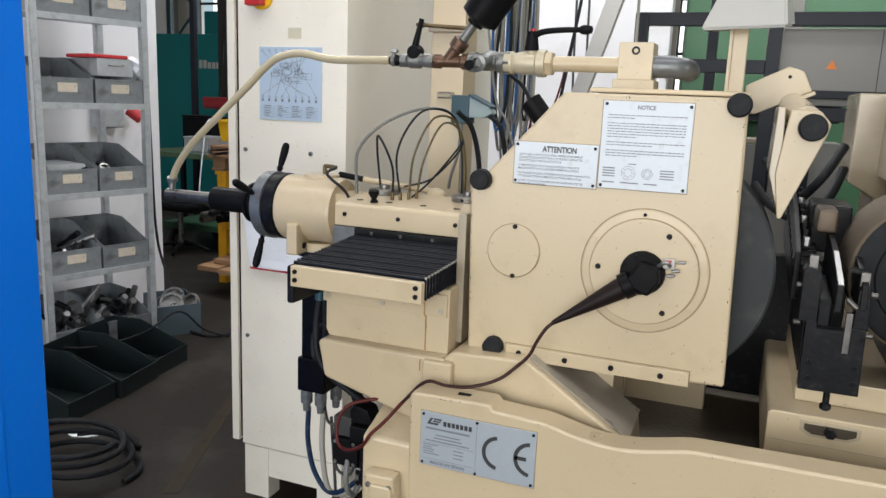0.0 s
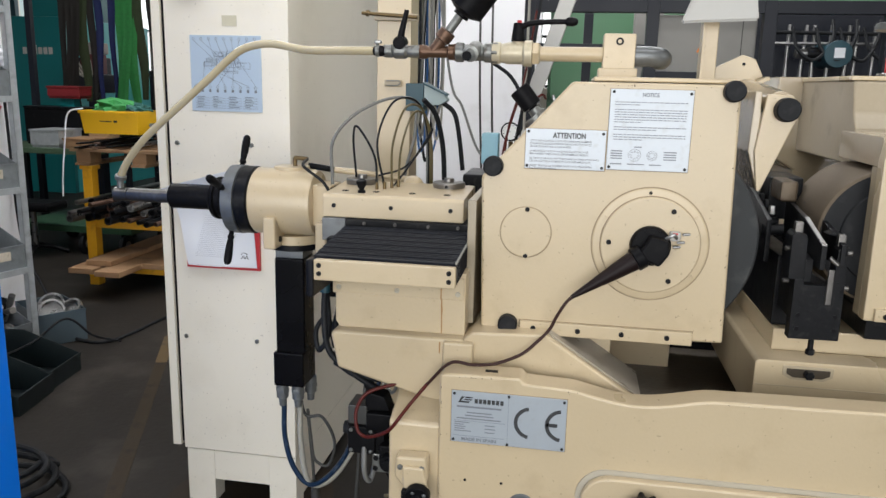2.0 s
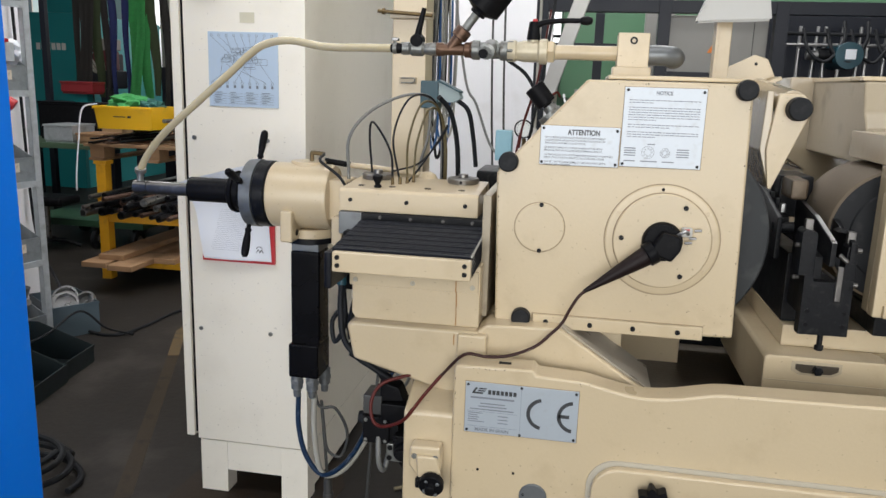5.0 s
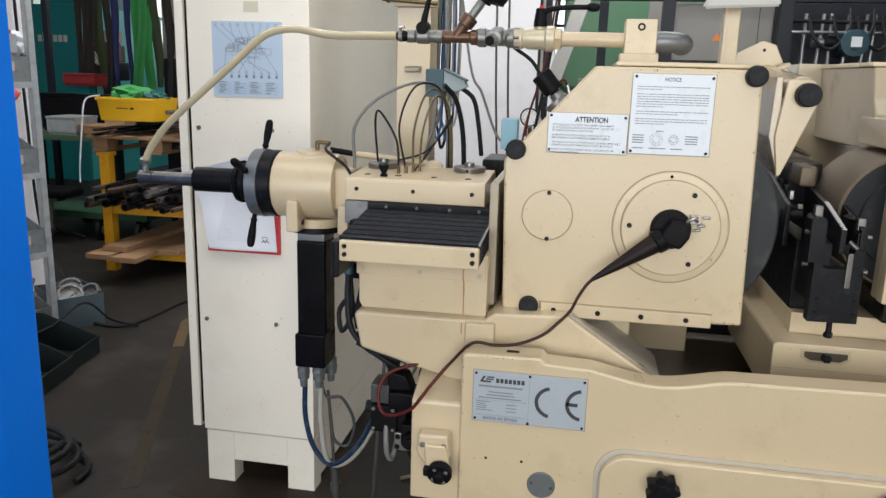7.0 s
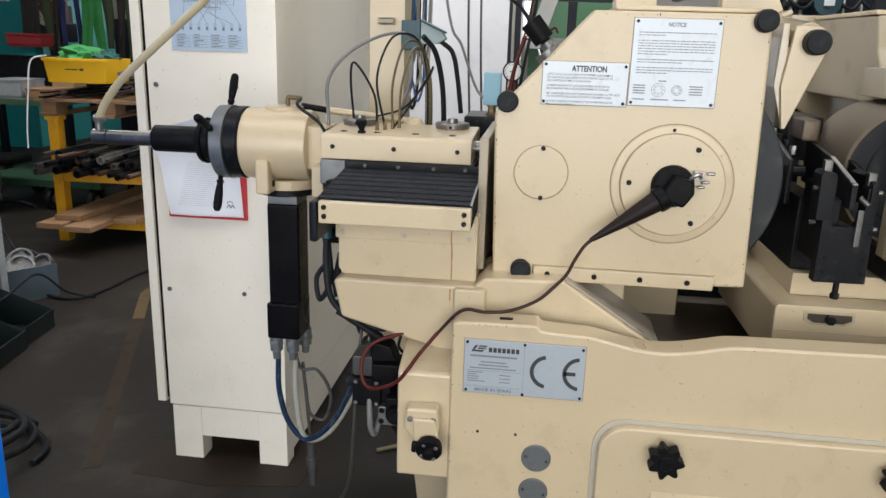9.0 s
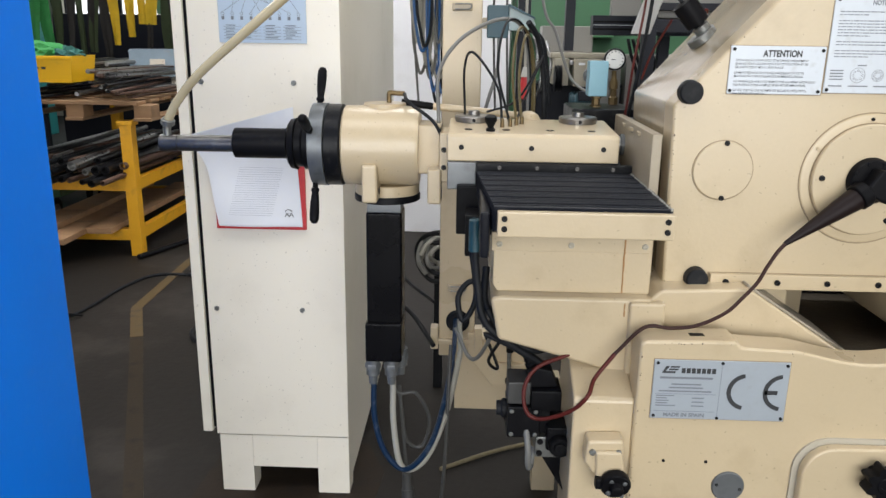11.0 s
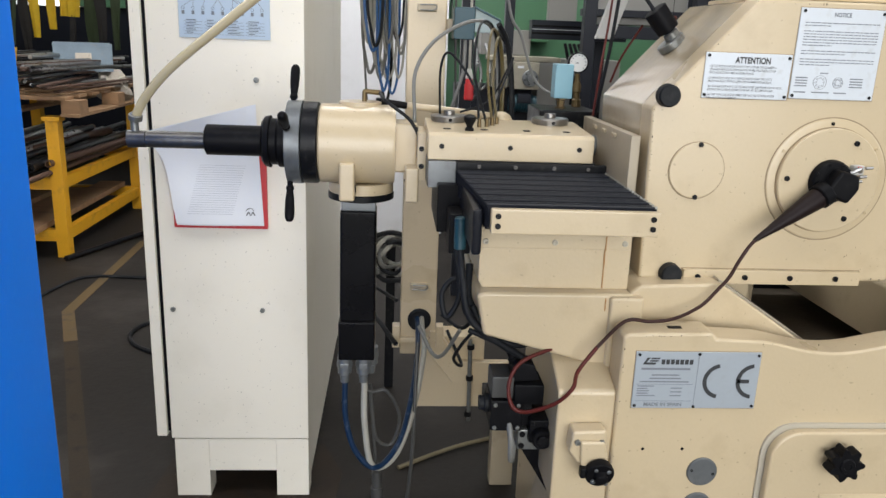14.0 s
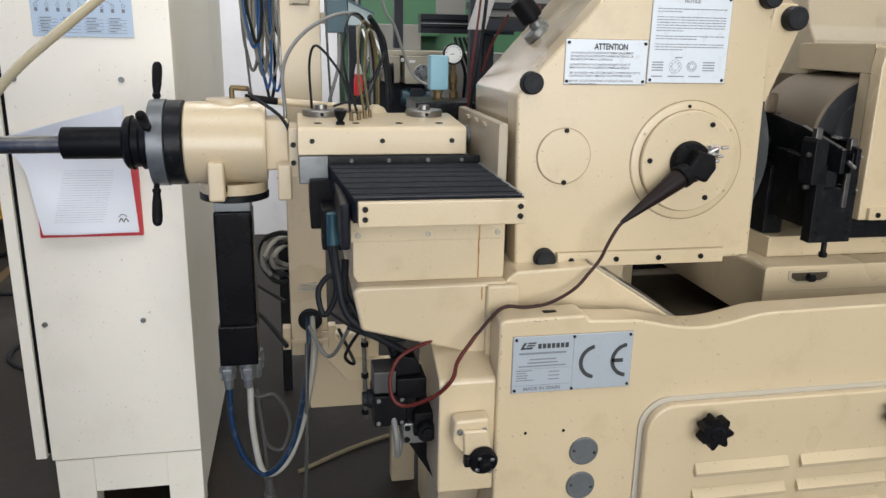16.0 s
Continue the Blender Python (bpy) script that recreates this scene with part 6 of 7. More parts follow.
def open_bin(name, w, d, h, lip, material, label, tag=True, group="bins on the shelf"):
    """An open-fronted storage bin in its own metres: x across the front, y to the back, base at z = 0."""
    t = thing(name, (0, 0, -20), 0, label, "bin", group, local=True)
    th = 0.004
    bm = bmesh.new()
    add_box(bm, -w / 2, w / 2, 0, d, 0, th)
    add_box(bm, -w / 2, w / 2, 0, th, th, lip)
    add_box(bm, -w / 2, w / 2, d - th, d, th, h)
    for s in (-1, 1):
        x0 = s * w / 2 - (th if s > 0 else 0)
        prism([(th, th), (th, lip), (d * 0.62, h), (d - th, h), (d - th, th)], x0, x0 + th, "x", 0, bm=bm)
    add_box(bm, -w / 2 - 0.003, w / 2 + 0.003, -0.004, 0, lip - 0.012, lip)
    part("body", bm, material, t)
    if tag:
        part("label", box(-0.055, 0.055, -0.0035, -0.001, lip * 0.42, lip * 0.42 + 0.05, 0), LABEL, t, "blank worn paper label")
    return t


proto = open_bin("storage_bin", 0.295, 0.46, 0.25, 0.135, BINGREY, "galvanised metal open-fronted storage bin on the shelf")
first = True
for li, z in enumerate(LEVELS):
    for x in (-0.155, 0.155):
        m = shelf_m @ pose(x, 0.005, z)
        if first:
            proto.matrix_world = m
            first = False
        else:
            copy_thing(proto, m)
random.seed(21)
for li, x, n in ((0, -0.155, 12), (0, 0.155, 14), (1, -0.155, 5), (2, -0.155, 4), (2, 0.155, 3)):
    for k in range(n):
        r = random.uniform(0.025, 0.055)
        px, py_, pz = x + random.uniform(-0.09, 0.09), random.uniform(0.06, 0.30), LEVELS[li] + 0.06 + random.uniform(0.02, 0.15 if li == 0 else 0.06)
        kind = random.choice(("ring", "bush", "shaft"))
        p0 = Vector((px, py_, pz))
        d = Vector((random.uniform(-1, 1), random.uniform(-1, 0.3), random.uniform(-0.2, 1))).normalized()
        if kind == "ring":
            bm = lathe(p0, p0 + d, [(0, r * 0.7), (0, r), (0.022, r), (0.022, r * 0.7), (0.003, r * 0.68)], 24)
        elif kind == "bush":
            bm = lathe(p0, p0 + d, [(0, r), (0.015, r), (0.016, r * 0.6), (0.07, r * 0.6), (0.072, r * 0.4)], 20)
        else:
            bm = lathe(p0, p0 + d, [(0, 0.012), (0.12, 0.012), (0.121, 0.018), (0.19, 0.018)], 16)
        ob = part("machine_part", bm, STEEL if k % 3 else DARKSTEEL, None, "oily turned steel machine part in a bin", category="machine part", group="turned parts in bins")
        ob.matrix_basis = shelf_m @ ob.matrix_basis
hb = thing("parts_box", (0, 0, 0), 0, "small grey steel drawer box with a pull handle", "box", local=True)
part("body", box(-0.11, 0.11, 0, 0.30, 0, 0.10, 0.004), GALV, hb)
part("pull_handle", tube([(-0.04, -0.002, 0.065), (-0.04, -0.022, 0.060), (0.04, -0.022, 0.060), (0.04, -0.002, 0.065)], 0.004, 8, 3), STEEL, hb)
hb.matrix_world = shelf_m @ pose(0.14, 0.02, 1.488 + 0.152)
copy_thing(hb, shelf_m @ pose(-0.17, 0.03, 0.985 + 0.06))
rl = part("red_tray", box(-0.12, 0.12, 0, 0.25, 0, 0.02, 0.006), RED, None, "red plastic tray on a steel box", category="tray")
rl.matrix_basis = shelf_m @ pose(0.10, 0.14, 1.488 + 0.253)


def crumple(x, y, z, r, material, name, label, category, seed, flat=0.6):
    bm = bmesh.new()
    bmesh.ops.create_icosphere(bm, subdivisions=3, radius=r)
    for v in bm.verts:
        k = 1 + 0.55 * noise.noise(v.co * (2.2 / r) + Vector((seed, 0, 0))) + 0.25 * noise.noise(v.co * (6 / r))
        v.co = Vector((v.co.x * k, v.co.y * k, v.co.z * k * flat))
    bmesh.ops.translate(bm, verts=bm.verts, vec=(x, y, z))
    return part(name, bm, material, None, label, category=category)


cl = crumple(0.30, 0.16, 1.488 + 0.20, 0.12, PAPER, "rag", "crumpled white cleaning rag", "rag", 3)
cl.matrix_basis = shelf_m @ cl.matrix_basis

# white wall behind the shelf, with a socket box and conduit
setting("wall_end", box(-4.30, -4.12, 1.8, 4.56, FZ, 3.4, 0.004), WHITE, "white painted wall end behind the shelf", "wall")
sk = thing("wall_socket", (-4.10, 4.05, 1.38), label="grey wall socket box with a red plug", category="socket")
part("box", box(-4.12, -4.04, 3.92, 4.14, 1.30, 1.52, 0.008), GALV, sk)
part("plug", rod((-4.06, 4.20, 1.42), (-3.99, 4.24, 1.36), 0.04), RED, sk)
part("conduit", rod((-4.10, 4.02, 1.52), (-4.10, 4.02, 3.0), 0.014), GALV, sk)
wc = thing("wall_cable", (-4.0, 4.4, FZ), label="long black cable running down the wall and across the floor", category="cable")
part("cable", tube([(-4.08, 4.40, 2.2), (-4.08, 4.42, 1.3), (-4.05, 4.42, 0.5), (-3.75, 4.22, 0.20), (-3.45, 3.98, 0.03), (-3.26, 3.90, 0.0), (-3.12, 3.93, 0.0), (-3.07, 4.12, 0.0), (-3.04, 4.45, 0.0), (-2.93, 4.70, 0.0), (-2.58, 4.70, 0.0), (-2.2, 4.68, 0.0), (-1.8, 4.75, 0.0)], 0.010, 8), RUBBER, wc)

lc = thing("floor_cable", (-2.2, 3.75, FZ), label="black cable loop on the floor beside the cabinet", category="cable")
part("cable", tube([(-1.70, 4.05, 0.0), (-2.05, 4.04, 0.0), (-2.27, 3.99, 0.0), (-2.37, 3.84, 0.0), (-2.34, 3.68, 0.0), (-2.20, 3.55, 0.0), (-2.0, 3.50, 0.0), (-1.70, 3.50, 0.0)], 0.011, 8), RUBBER, lc)

# bins, hose coil and scraps on the floor
gb = open_bin("floor_bin", 0.32, 0.50, 0.22, 0.10, BINGREEN, "dark green plastic bin standing on the floor", False, "bins on the floor")
gb.matrix_world = pose(-2.925, 3.03, FZ, 0, 0, 99)
copy_thing(gb, pose(-2.985, 3.335, FZ, 0, 0, 97))
copy_thing(gb, pose(-2.905, 2.69, FZ, 0, 0, 95))
bb = open_bin("floor_bin", 0.28, 0.42, 0.20, 0.20, BINBLUE, "blue-grey steel bin with steel rings, on the floor", False, "bins on the floor")
bb.matrix_world = pose(-3.37, 3.855, FZ, 0, 0, 54)
for k, (x, y, z) in enumerate(((-3.47, 3.90, 0.17), (-3.54, 4.00, 0.18), (-3.42, 4.02, 0.15), (-3.58, 3.92, 0.14))):
    bm = bmesh.new()
    R, r = 0.075, 0.014
    d = Vector((0.5 - 0.3 * k, -0.6, 0.7)).normalized()
    add_lathe(bm, Vector((x, y, z)), Vector((x, y, z)) + d, [(0, R - r), (0, R), (0.03, R), (0.03, R - r), (0.001, R - r - 0.001)], 28)
    part("steel_ring", bm, STEEL, None, "oily steel ring in a bin", category="ring", group="steel rings")
ho = thing("hose_coil", (-2.45, 2.2, FZ), label="coiled black rubber hose on the floor", category="hose")
pts = []
for k in range(46):
    a = 0.42 * k
    r = 0.21 + 0.045 * math.sin(0.37 * k)
    pts.append((-2.47 + r * math.cos(a) * 1.12, 2.20 + r * math.sin(a) * 0.85, FZ + 0.013 + 0.0035 * k))
part("hose", tube(pts, 0.013, 8, 4), RUBBER, ho)
part("hose", tube([(-2.75, 2.45, 0.0), (-2.6, 2.55, 0.0), (-2.42, 2.48, 0.0), (-2.40, 2.38, 0.06)], 0.013, 8), RUBBER, ho)
sc = thing("paper_scrap", (-2.72, 2.60, FZ), label="torn white paper scrap on the floor", category="paper")
part("scrap", prism([(-2.80, 2.44), (-2.75, 2.47), (-2.67, 2.49), (-2.70, 2.455), (-2.76, 2.43)], FZ + 0.001, FZ + 0.004, "z", 0), PAPER, sc)
gh = thing("floor_hose", (-3.3, 3.3, FZ), label="thin black hose lying over the bins", category="hose")
part("hose", tube([(-3.50, 2.92, 0.16), (-3.33, 3.12, 0.13), (-3.24, 3.40, 0.15), (-3.20, 3.66, 0.22), (-3.13, 3.80, 0.08), (-3.05, 3.95, 0.0)], 0.007, 8), RUBBER, gh)

# ---- tube rack ----
rk = thing("tube_rack", (-3.6, 5.9, FZ), label="yellow steel rack loaded with tubes, planks and a pallet", category="rack")
RX0, RX1, RY0, RY1 = -4.02, -3.25, 5.18, 6.70
for x in (RX0, RX1):
    for y in (RY0, RY1):
        part("leg", box(x - 0.04, x + 0.04, y - 0.04, y + 0.04, FZ, 0.90, 0.004), YELLOW, rk)
        part("cap", box(x - 0.055, x + 0.055, y - 0.05, y + 0.05, 0.90, 0.93, 0.004), YELLOW, rk)
    for z in (0.14, 0.49):
        part("side_rail", box(x - 0.025, x + 0.025, RY0 + 0.04, RY1 - 0.04, z - 0.04, z + 0.04, 0.004), YELLOW, rk)
for y in (RY0, RY1):
    for z in (0.14, 0.49):
        part("cross_rail", box(RX0 + 0.04, RX1 - 0.04, y - 0.03, y + 0.03, z - 0.04, z + 0.04, 0.004), YELLOW, rk)
pl = thing("pallet", (-3.62, 5.9, 0.93), label="worn wooden pallet on the rack", category="pallet")
for i in range(3):
    x = -4.10 + i * 0.46
    for y in (5.14, 5.85, 6.55):
        part("block", box(x, x + 0.12, y, y + 0.14, 0.951, 1.035, 0.004), WOOD, pl)
    part("runner", box(x, x + 0.12, 5.12, 6.70, 0.93, 0.951, 0.003), WOOD, pl)
for i in range(7):
    y = 5.12 + i * 0.225
    part("deck_board", box(-4.14, -3.14, y, y + 0.14, 1.035, 1.058, 0.003), WOOD, pl)
random.seed(31)
dark_steels = (DARKSTEEL, STEEL, mat("rusty_bar", (0.09, 0.05, 0.035), 0.65, 0.3, var=0.3, scale=20, bump=0.2), DARKSTEEL)
for i in range(54):
    x = random.uniform(-4.05, -3.2)
    z = 1.062 + 0.016 * (i // 4) + random.uniform(0, 0.006)
    y0, ln, sw = random.uniform(4.95, 5.25), random.uniform(0.9, 1.7), random.uniform(-0.35, 0.35)
    if x < -3.45 and z > 1.10:
        y0 += 0.45
    m = dark_steels[i % 4]
    if i % 2:
        bm = rod((x, y0, z + 0.012), (x + sw, y0 + ln, z + 0.012), random.uniform(0.009, 0.016), None, 0.001, 10)
    else:
        bm = box(-0.02, 0.02, 0, ln, 0, 0.012, 0.001, 1)
        bmesh.ops.rotate(bm, verts=bm.verts, cent=(0, 0, 0), matrix=Matrix.Rotation(-math.atan2(sw, ln), 3, 'Z'))
        bmesh.ops.translate(bm, verts=bm.verts, vec=(x, y0, z))
    part("steel_bar", bm, m, None, "dark steel bar stock piled on the pallet", category="steel bar", group="bars on the pallet")
for i in range(34):
    row = i // 12
    x = -3.98 + 0.062 * (i % 12) + 0.02 * (row % 2) + random.uniform(-0.008, 0.008)
    z = 0.562 + 0.056 * row + random.uniform(-0.005, 0.012)
    y0, r = random.uniform(4.80, 5.12), random.choice((0.018, 0.024, 0.030))
    sw = random.uniform(-0.10, 0.22)
    ln = random.uniform(1.5, 2.0)
    p0, p1 = Vector((x, y0, z)), Vector((x + sw, y0 + ln, z + 0.01))
    bm = lathe(p0, p1, [(0.06, r * 0.72), (0, r * 0.76), (0, r), (ln, r)], 14)
    part("steel_tube", bm, (STEEL, DARKSTEEL, DARKSTEEL, dark_steels[2])[i % 4], None, "dark steel tube stacked on the yellow rack", category="steel tube", group="tubes on the rack")
for i, (x, z, y0) in enumerate(((-3.86, 0.182, 4.75), (-3.62, 0.182, 4.70), (-3.78, 0.224, 4.85), (-3.45, 0.182, 5.0))):
    ob = part("plank", box(x - 0.10, x + 0.10, y0, y0 + 1.7, z, z + 0.04, 0.004), WOOD, None, "rough brown plank on the lower rack rails", category="plank", group="planks on the rack")
yb = thing("yellow_crate", (-3.82, 5.3, 1.06), label="yellow plastic crate holding green netting", category="crate")
bm = bmesh.new()
x0, x1, y0, y1, z0, z1 = -4.06, -3.575, 5.16, 5.50, 1.172, 1.345
lo = [(x0 + 0.02, y0 + 0.015), (x1 - 0.02, y0 + 0.015), (x1 - 0.02, y1 - 0.015), (x0 + 0.02, y1 - 0.015)]
hi = [(x0, y0), (x1, y0), (x1, y1), (x0, y1)]
a = [bm.verts.new((*p, z0)) for p in lo]
b = [bm.verts.new((*p, z1)) for p in hi]
c = [bm.verts.new((p[0] + (0.012 if p[0] == x0 else -0.012), p[1] + (0.012 if p[1] == y0 else -0.012), z1)) for p in hi]
d = [bm.verts.new((p[0] * 1.0, p[1], z0 + 0.01)) for p in lo]
bm.faces.new(a)
for i in range(4):
    j = (i + 1) % 4
    bm.faces.new((a[i], b[i], b[j], a[j]))
    bm.faces.new((b[i], c[i], c[j], b[j]))
    bm.faces.new((c[i], d[i], d[j], c[j]))
bm.faces.new(d[::-1])
part("tub", bm, YELLOW_P, yb)
part("rim", box(x0 - 0.008, x1 + 0.008, y0 - 0.008, y0 - 0.001, z1 - 0.022, z1 - 0.002, 0.002), YELLOW_P, yb)
bars(yb, [(-3.90, -3.80, 1.262, 1.270)], y0 + 0.004, INK, "printed_bar")
bars(yb, [(-3.785, -3.755, 1.258, 1.274)], y0 + 0.004, INK, "printed_mark")
crumple(-3.86, 5.33, 1.36, 0.15, GREENNET, "green_netting", "crumpled green netting in the crate", "netting", 7, 0.5)
crumple(-3.68, 5.33, 1.35, 0.10, mat("dark_green_cloth", (0.02, 0.10, 0.085), 0.8, var=0.2, scale=20, bump=0.2), "dark_netting", "dark green netting bundle in the crate", "netting", 9, 0.5)
gbx = open_bin("steel_box", 0.40, 0.5, 0.20, 0.20, STEELBOX, "blue-grey steel box on the pallet", True, "boxes on the pallet")
gbx.matrix_world = pose(-3.36, 6.05, 1.17, 0, 0, 22)
crumple(-3.22, 6.2, 1.04, 0.12, mat("grey_rag", (0.42, 0.38, 0.32), 0.9, var=0.2, scale=20, bump=0.2), "rag", "dirty grey rags hanging at the rack", "rag", 5, 1.1)
wcord = thing("white_cord", (-4.12, 5.08, 0.7), label="thin white cord hanging over the pallet", category="cord")
part("cord", tube([(-4.0, 5.12, 1.36), (-4.10, 5.08, 1.32), (-4.13, 5.06, 1.10), (-4.16, 5.05, 0.85), (-4.17, 5.05, 0.70)], 0.006, 8), PAPER, wcord)
fb = part("floor_bar", rod((-3.20, 5.05, 0.012), (-2.80, 6.05, 0.012), 0.018), DARKSTEEL, None, "dark steel bar lying on the floor", category="steel bar")

# trolley wheels and a low trolley behind the rack
tr = thing("green_trolley", (-4.9, 6.4, FZ), label="low green steel trolley with black castors", category="trolley")
part("frame", box(-5.45, -4.25, 6.05, 6.85, 0.20, 0.26, 0.004), mat("dark_green_paint", (0.02, 0.06, 0.03), 0.5, bump=0.05), tr)
for x in (-5.35, -4.75, -4.35):
    for y in (6.12, 6.78):
        w = part("castor", lathe((x - 0.02, y, 0.085), (x + 0.02, y, 0.085), [(0, 0.05), (0, 0.090), (0.004, 0.095), (0.036, 0.095), (0.04, 0.090), (0.04, 0.05)], 28), RUBBER, tr)
        part("castor_disc", rod((x - 0.022, y, 0.085), (x + 0.024, y, 0.085), 0.045), STEEL, w)
bn = thing("workbench", (-5.1, 6.7, FZ), label="dark green workbench cluttered with boxes", category="workbench")
part("top", box(-6.0, -4.75, 6.3, 7.0, 0.88, 0.93, 0.004), mat("bench_green", (0.05, 0.09, 0.05), 0.6, var=0.2, bump=0.1), bn)
for x in (-5.95, -4.80):
    for y in (6.35, 6.95):
        part("leg", box(x - 0.025, x + 0.025, y - 0.025, y + 0.025, FZ, 0.88, 0.003), FRAME, bn)
st = thing("trolley_seat", (-5.1, 5.9, FZ), label="black padded mechanic's seat on castors", category="stool")
part("seat", box(-5.35, -4.85, 5.75, 6.05, 0.42, 0.50, 0.03, 3), BLACK, st)
part("column", rod((-5.1, 5.9, 0.08), (-5.1, 5.9, 0.43), 0.025), STEEL, st)
for k in range(4):
    a = math.pi / 2 * k + 0.4
    part("foot", tube([(-5.1, 5.9, 0.09), (-5.1 + 0.14 * math.cos(a), 5.9 + 0.14 * math.sin(a), 0.08), (-5.1 + 0.27 * math.cos(a), 5.9 + 0.27 * math.sin(a), 0.03)], 0.018, 8, 3), BLACK, st)
for name, x0, x1, y0, y1, z0, z1, m, lab in (("grey_crate", -5.42, -5.12, 6.35, 6.7, 0.93, 1.10, GALV, "grey steel crate on the workbench"), ("wooden_box", -5.08, -4.80, 6.35, 6.65, 0.93, 1.03, WOOD, "shallow wooden box on the workbench"),
                                             ("red_toolbox", -5.5, -5.15, 6.75, 6.95, 1.38, 1.50, mat("dark_red_box", (0.16, 0.012, 0.015), 0.5, bump=0.04), "red toolbox on a stand"), ("black_case", -5.75, -4.95, 6.72, 6.98, 0.93, 1.30, BLACK, "black case on the workbench"), ("cardboard_box", -5.02, -4.80, 6.66, 6.9, 0.93, 1.10, mat("cardboard", (0.30, 0.19, 0.10), 0.8, var=0.1, bump=0.1), "open cardboard box on the workbench")):
    t = thing(name, ((x0 + x1) / 2, (y0 + y1) / 2, z0), label=lab, category="box")
    part("body", box(x0, x1, y0, y1, z0 + 0.02, z1 - 0.02, 0.006), m, t)
    part("rim", box(x0 - 0.006, x1 + 0.006, y0 - 0.006, y1 + 0.006, z1 - 0.02, z1, 0.004), m, t)
    part("base", box(x0 + 0.01, x1 - 0.01, y0 + 0.01, y1 - 0.01, z0, z0 + 0.02, 0.003), m, t)
part("stand", box(-5.40, -5.25, 6.80, 6.90, 0.93, 1.38, 0.004), TEAL, bn)

# hanging straps on a rail
hr = thing("strap_rail", (-4.5, 7.2, FZ), label="dark steel hanger rail for lifting slings", category="rail")
part("rail", box(-6.0, -2.6, 7.18, 7.24, 2.72, 2.78, 0.004), FRAME, hr)
for x in (-5.98, -2.64):
    part("post", box(x - 0.03, x + 0.03, 7.18, 7.24, FZ, 2.72, 0.004), FRAME, hr)
strap_m = {"dark": mat("dark_sling", (0.018, 0.016, 0.014), 0.85, var=0.3, scale=20, bump=0.3), "blue": mat("navy_sling", (0.01, 0.018, 0.09), 0.8, var=0.3, scale=20, bump=0.3), "green": GREENNET,
           "olive": mat("olive_sling", (0.035, 0.05, 0.02), 0.85, var=0.3, scale=20, bump=0.3), "yellow": mat("yellow_sling", (0.62, 0.42, 0.02), 0.8, var=0.2, scale=20, bump=0.3), "red": RED}
random.seed(41)
order = ["dark", "dark", "dark", "olive", "dark", "blue", "blue", "green", "green", "green", "olive", "dark", "olive", "dark", "olive", "dark", "yellow", "yellow", "yellow", "dark", "yellow", "olive", "dark", "olive", "dark"]
for i, cname in enumerate(order):
    x = -5.60 + 0.092 * i + random.uniform(-0.02, 0.02)
    low = random.uniform(1.15, 1.40) if cname != "yellow" else random.uniform(1.35, 1.6)
    w = random.uniform(0.035, 0.065)
    bm = bmesh.new()
    rows_ = []
    n = 22
    for j in range(n + 1):
        v = j / n
        z = 2.76 - (2.76 - low) * v
        sway = 0.03 * math.sin(3.1 * v + i) + 0.012 * math.sin(9 * v + 2 * i)
        yy = 7.178 + v * (0.03 * math.sin(4 * v + 1.7 * i) - 0.03 - 0.02 * (i % 3))
        ww = w * (1 - 0.35 * v ** 3) * (1 + 0.15 * math.sin(7 * v + i))
        rows_.append([bm.verts.new((x + sway + s * ww, yy + v * (0.018 * math.cos(3 * s + i) if abs(s) < 1 else 0.0), z)) for s in (-1, -0.5, 0, 0.5, 1)])
    for p, q in zip(rows_, rows_[1:]):
        for k in range(4):
            bm.faces.new((p[k], p[k + 1], q[k + 1], q[k]))
    bmesh.ops.solidify(bm, geom=list(bm.faces), thickness=0.010)
    part("lifting_sling", bm, strap_m[cname], None, {"dark": "dark worn lifting sling hanging from a rail", "blue": "navy blue lifting sling hanging from a rail", "green": "green lifting sling hanging from a rail", "olive": "olive lifting sling hanging from a rail", "yellow": "yellow lifting sling hanging from a rail"}[cname], category="sling", group="slings on the rail", sharp=70)

# ---- teal machining center far behind ----
mc = thing("machining_center", (-8.2, 10.6, FZ), label="teal machining center with pale side and printed bars", category="machine")
part("front_panel", box(-9.4, -7.22, 9.50, 9.58, FZ, 2.38, 0.01), TEAL, mc)
part("side_panel", box(-7.30, -7.22, 9.58, 11.6, FZ, 2.38, 0.01), TEAL_L, mc)
part("rear_body", box(-9.4, -7.31, 9.58, 11.6, FZ, 2.36, 0.01), TEAL, mc)
part("tower", box(-8.0, -7.34, 9.9, 11.2, 2.36, 2.75, 0.01), TEAL, mc)
part("tower_drive", box(-7.75, -7.45, 9.95, 10.3, 2.75, 2.95, 0.01), FRAME, mc)
bars(mc, [(-7.86 + 0.078 * i, -7.80 + 0.078 * i, 1.885, 1.975 if i not in (1, 2) else 2.005) for i in range(6)], 9.497, LAMPW, "maker_bars")
part("control_panel", box(-7.10, -6.55, 9.3, 9.5, 1.45, 1.85, 0.02), FRAME, mc)
part("panel_arm", rod((-7.22, 9.6, 1.95), (-6.8, 9.4, 1.85), 0.03), FRAME, mc)
rd = thing("red_drive_unit", (-6.46, 9.0, FZ), label="small dark red drive unit with looped pale hoses", category="machine")
part("body", box(-6.57, -6.35, 8.85, 9.10, 1.63, 1.88, 0.02), mat("dark_red_paint", (0.085, 0.010, 0.014), 0.5, bump=0.05), rd)
part("cover", box(-6.55, -6.33, 8.83, 9.12, 1.88, 2.02, 0.02), GREYCAB, rd)
part("bracket", box(-6.56, -6.25, 8.8, 9.1, 1.40, 1.63, 0.02), FRAME, rd)
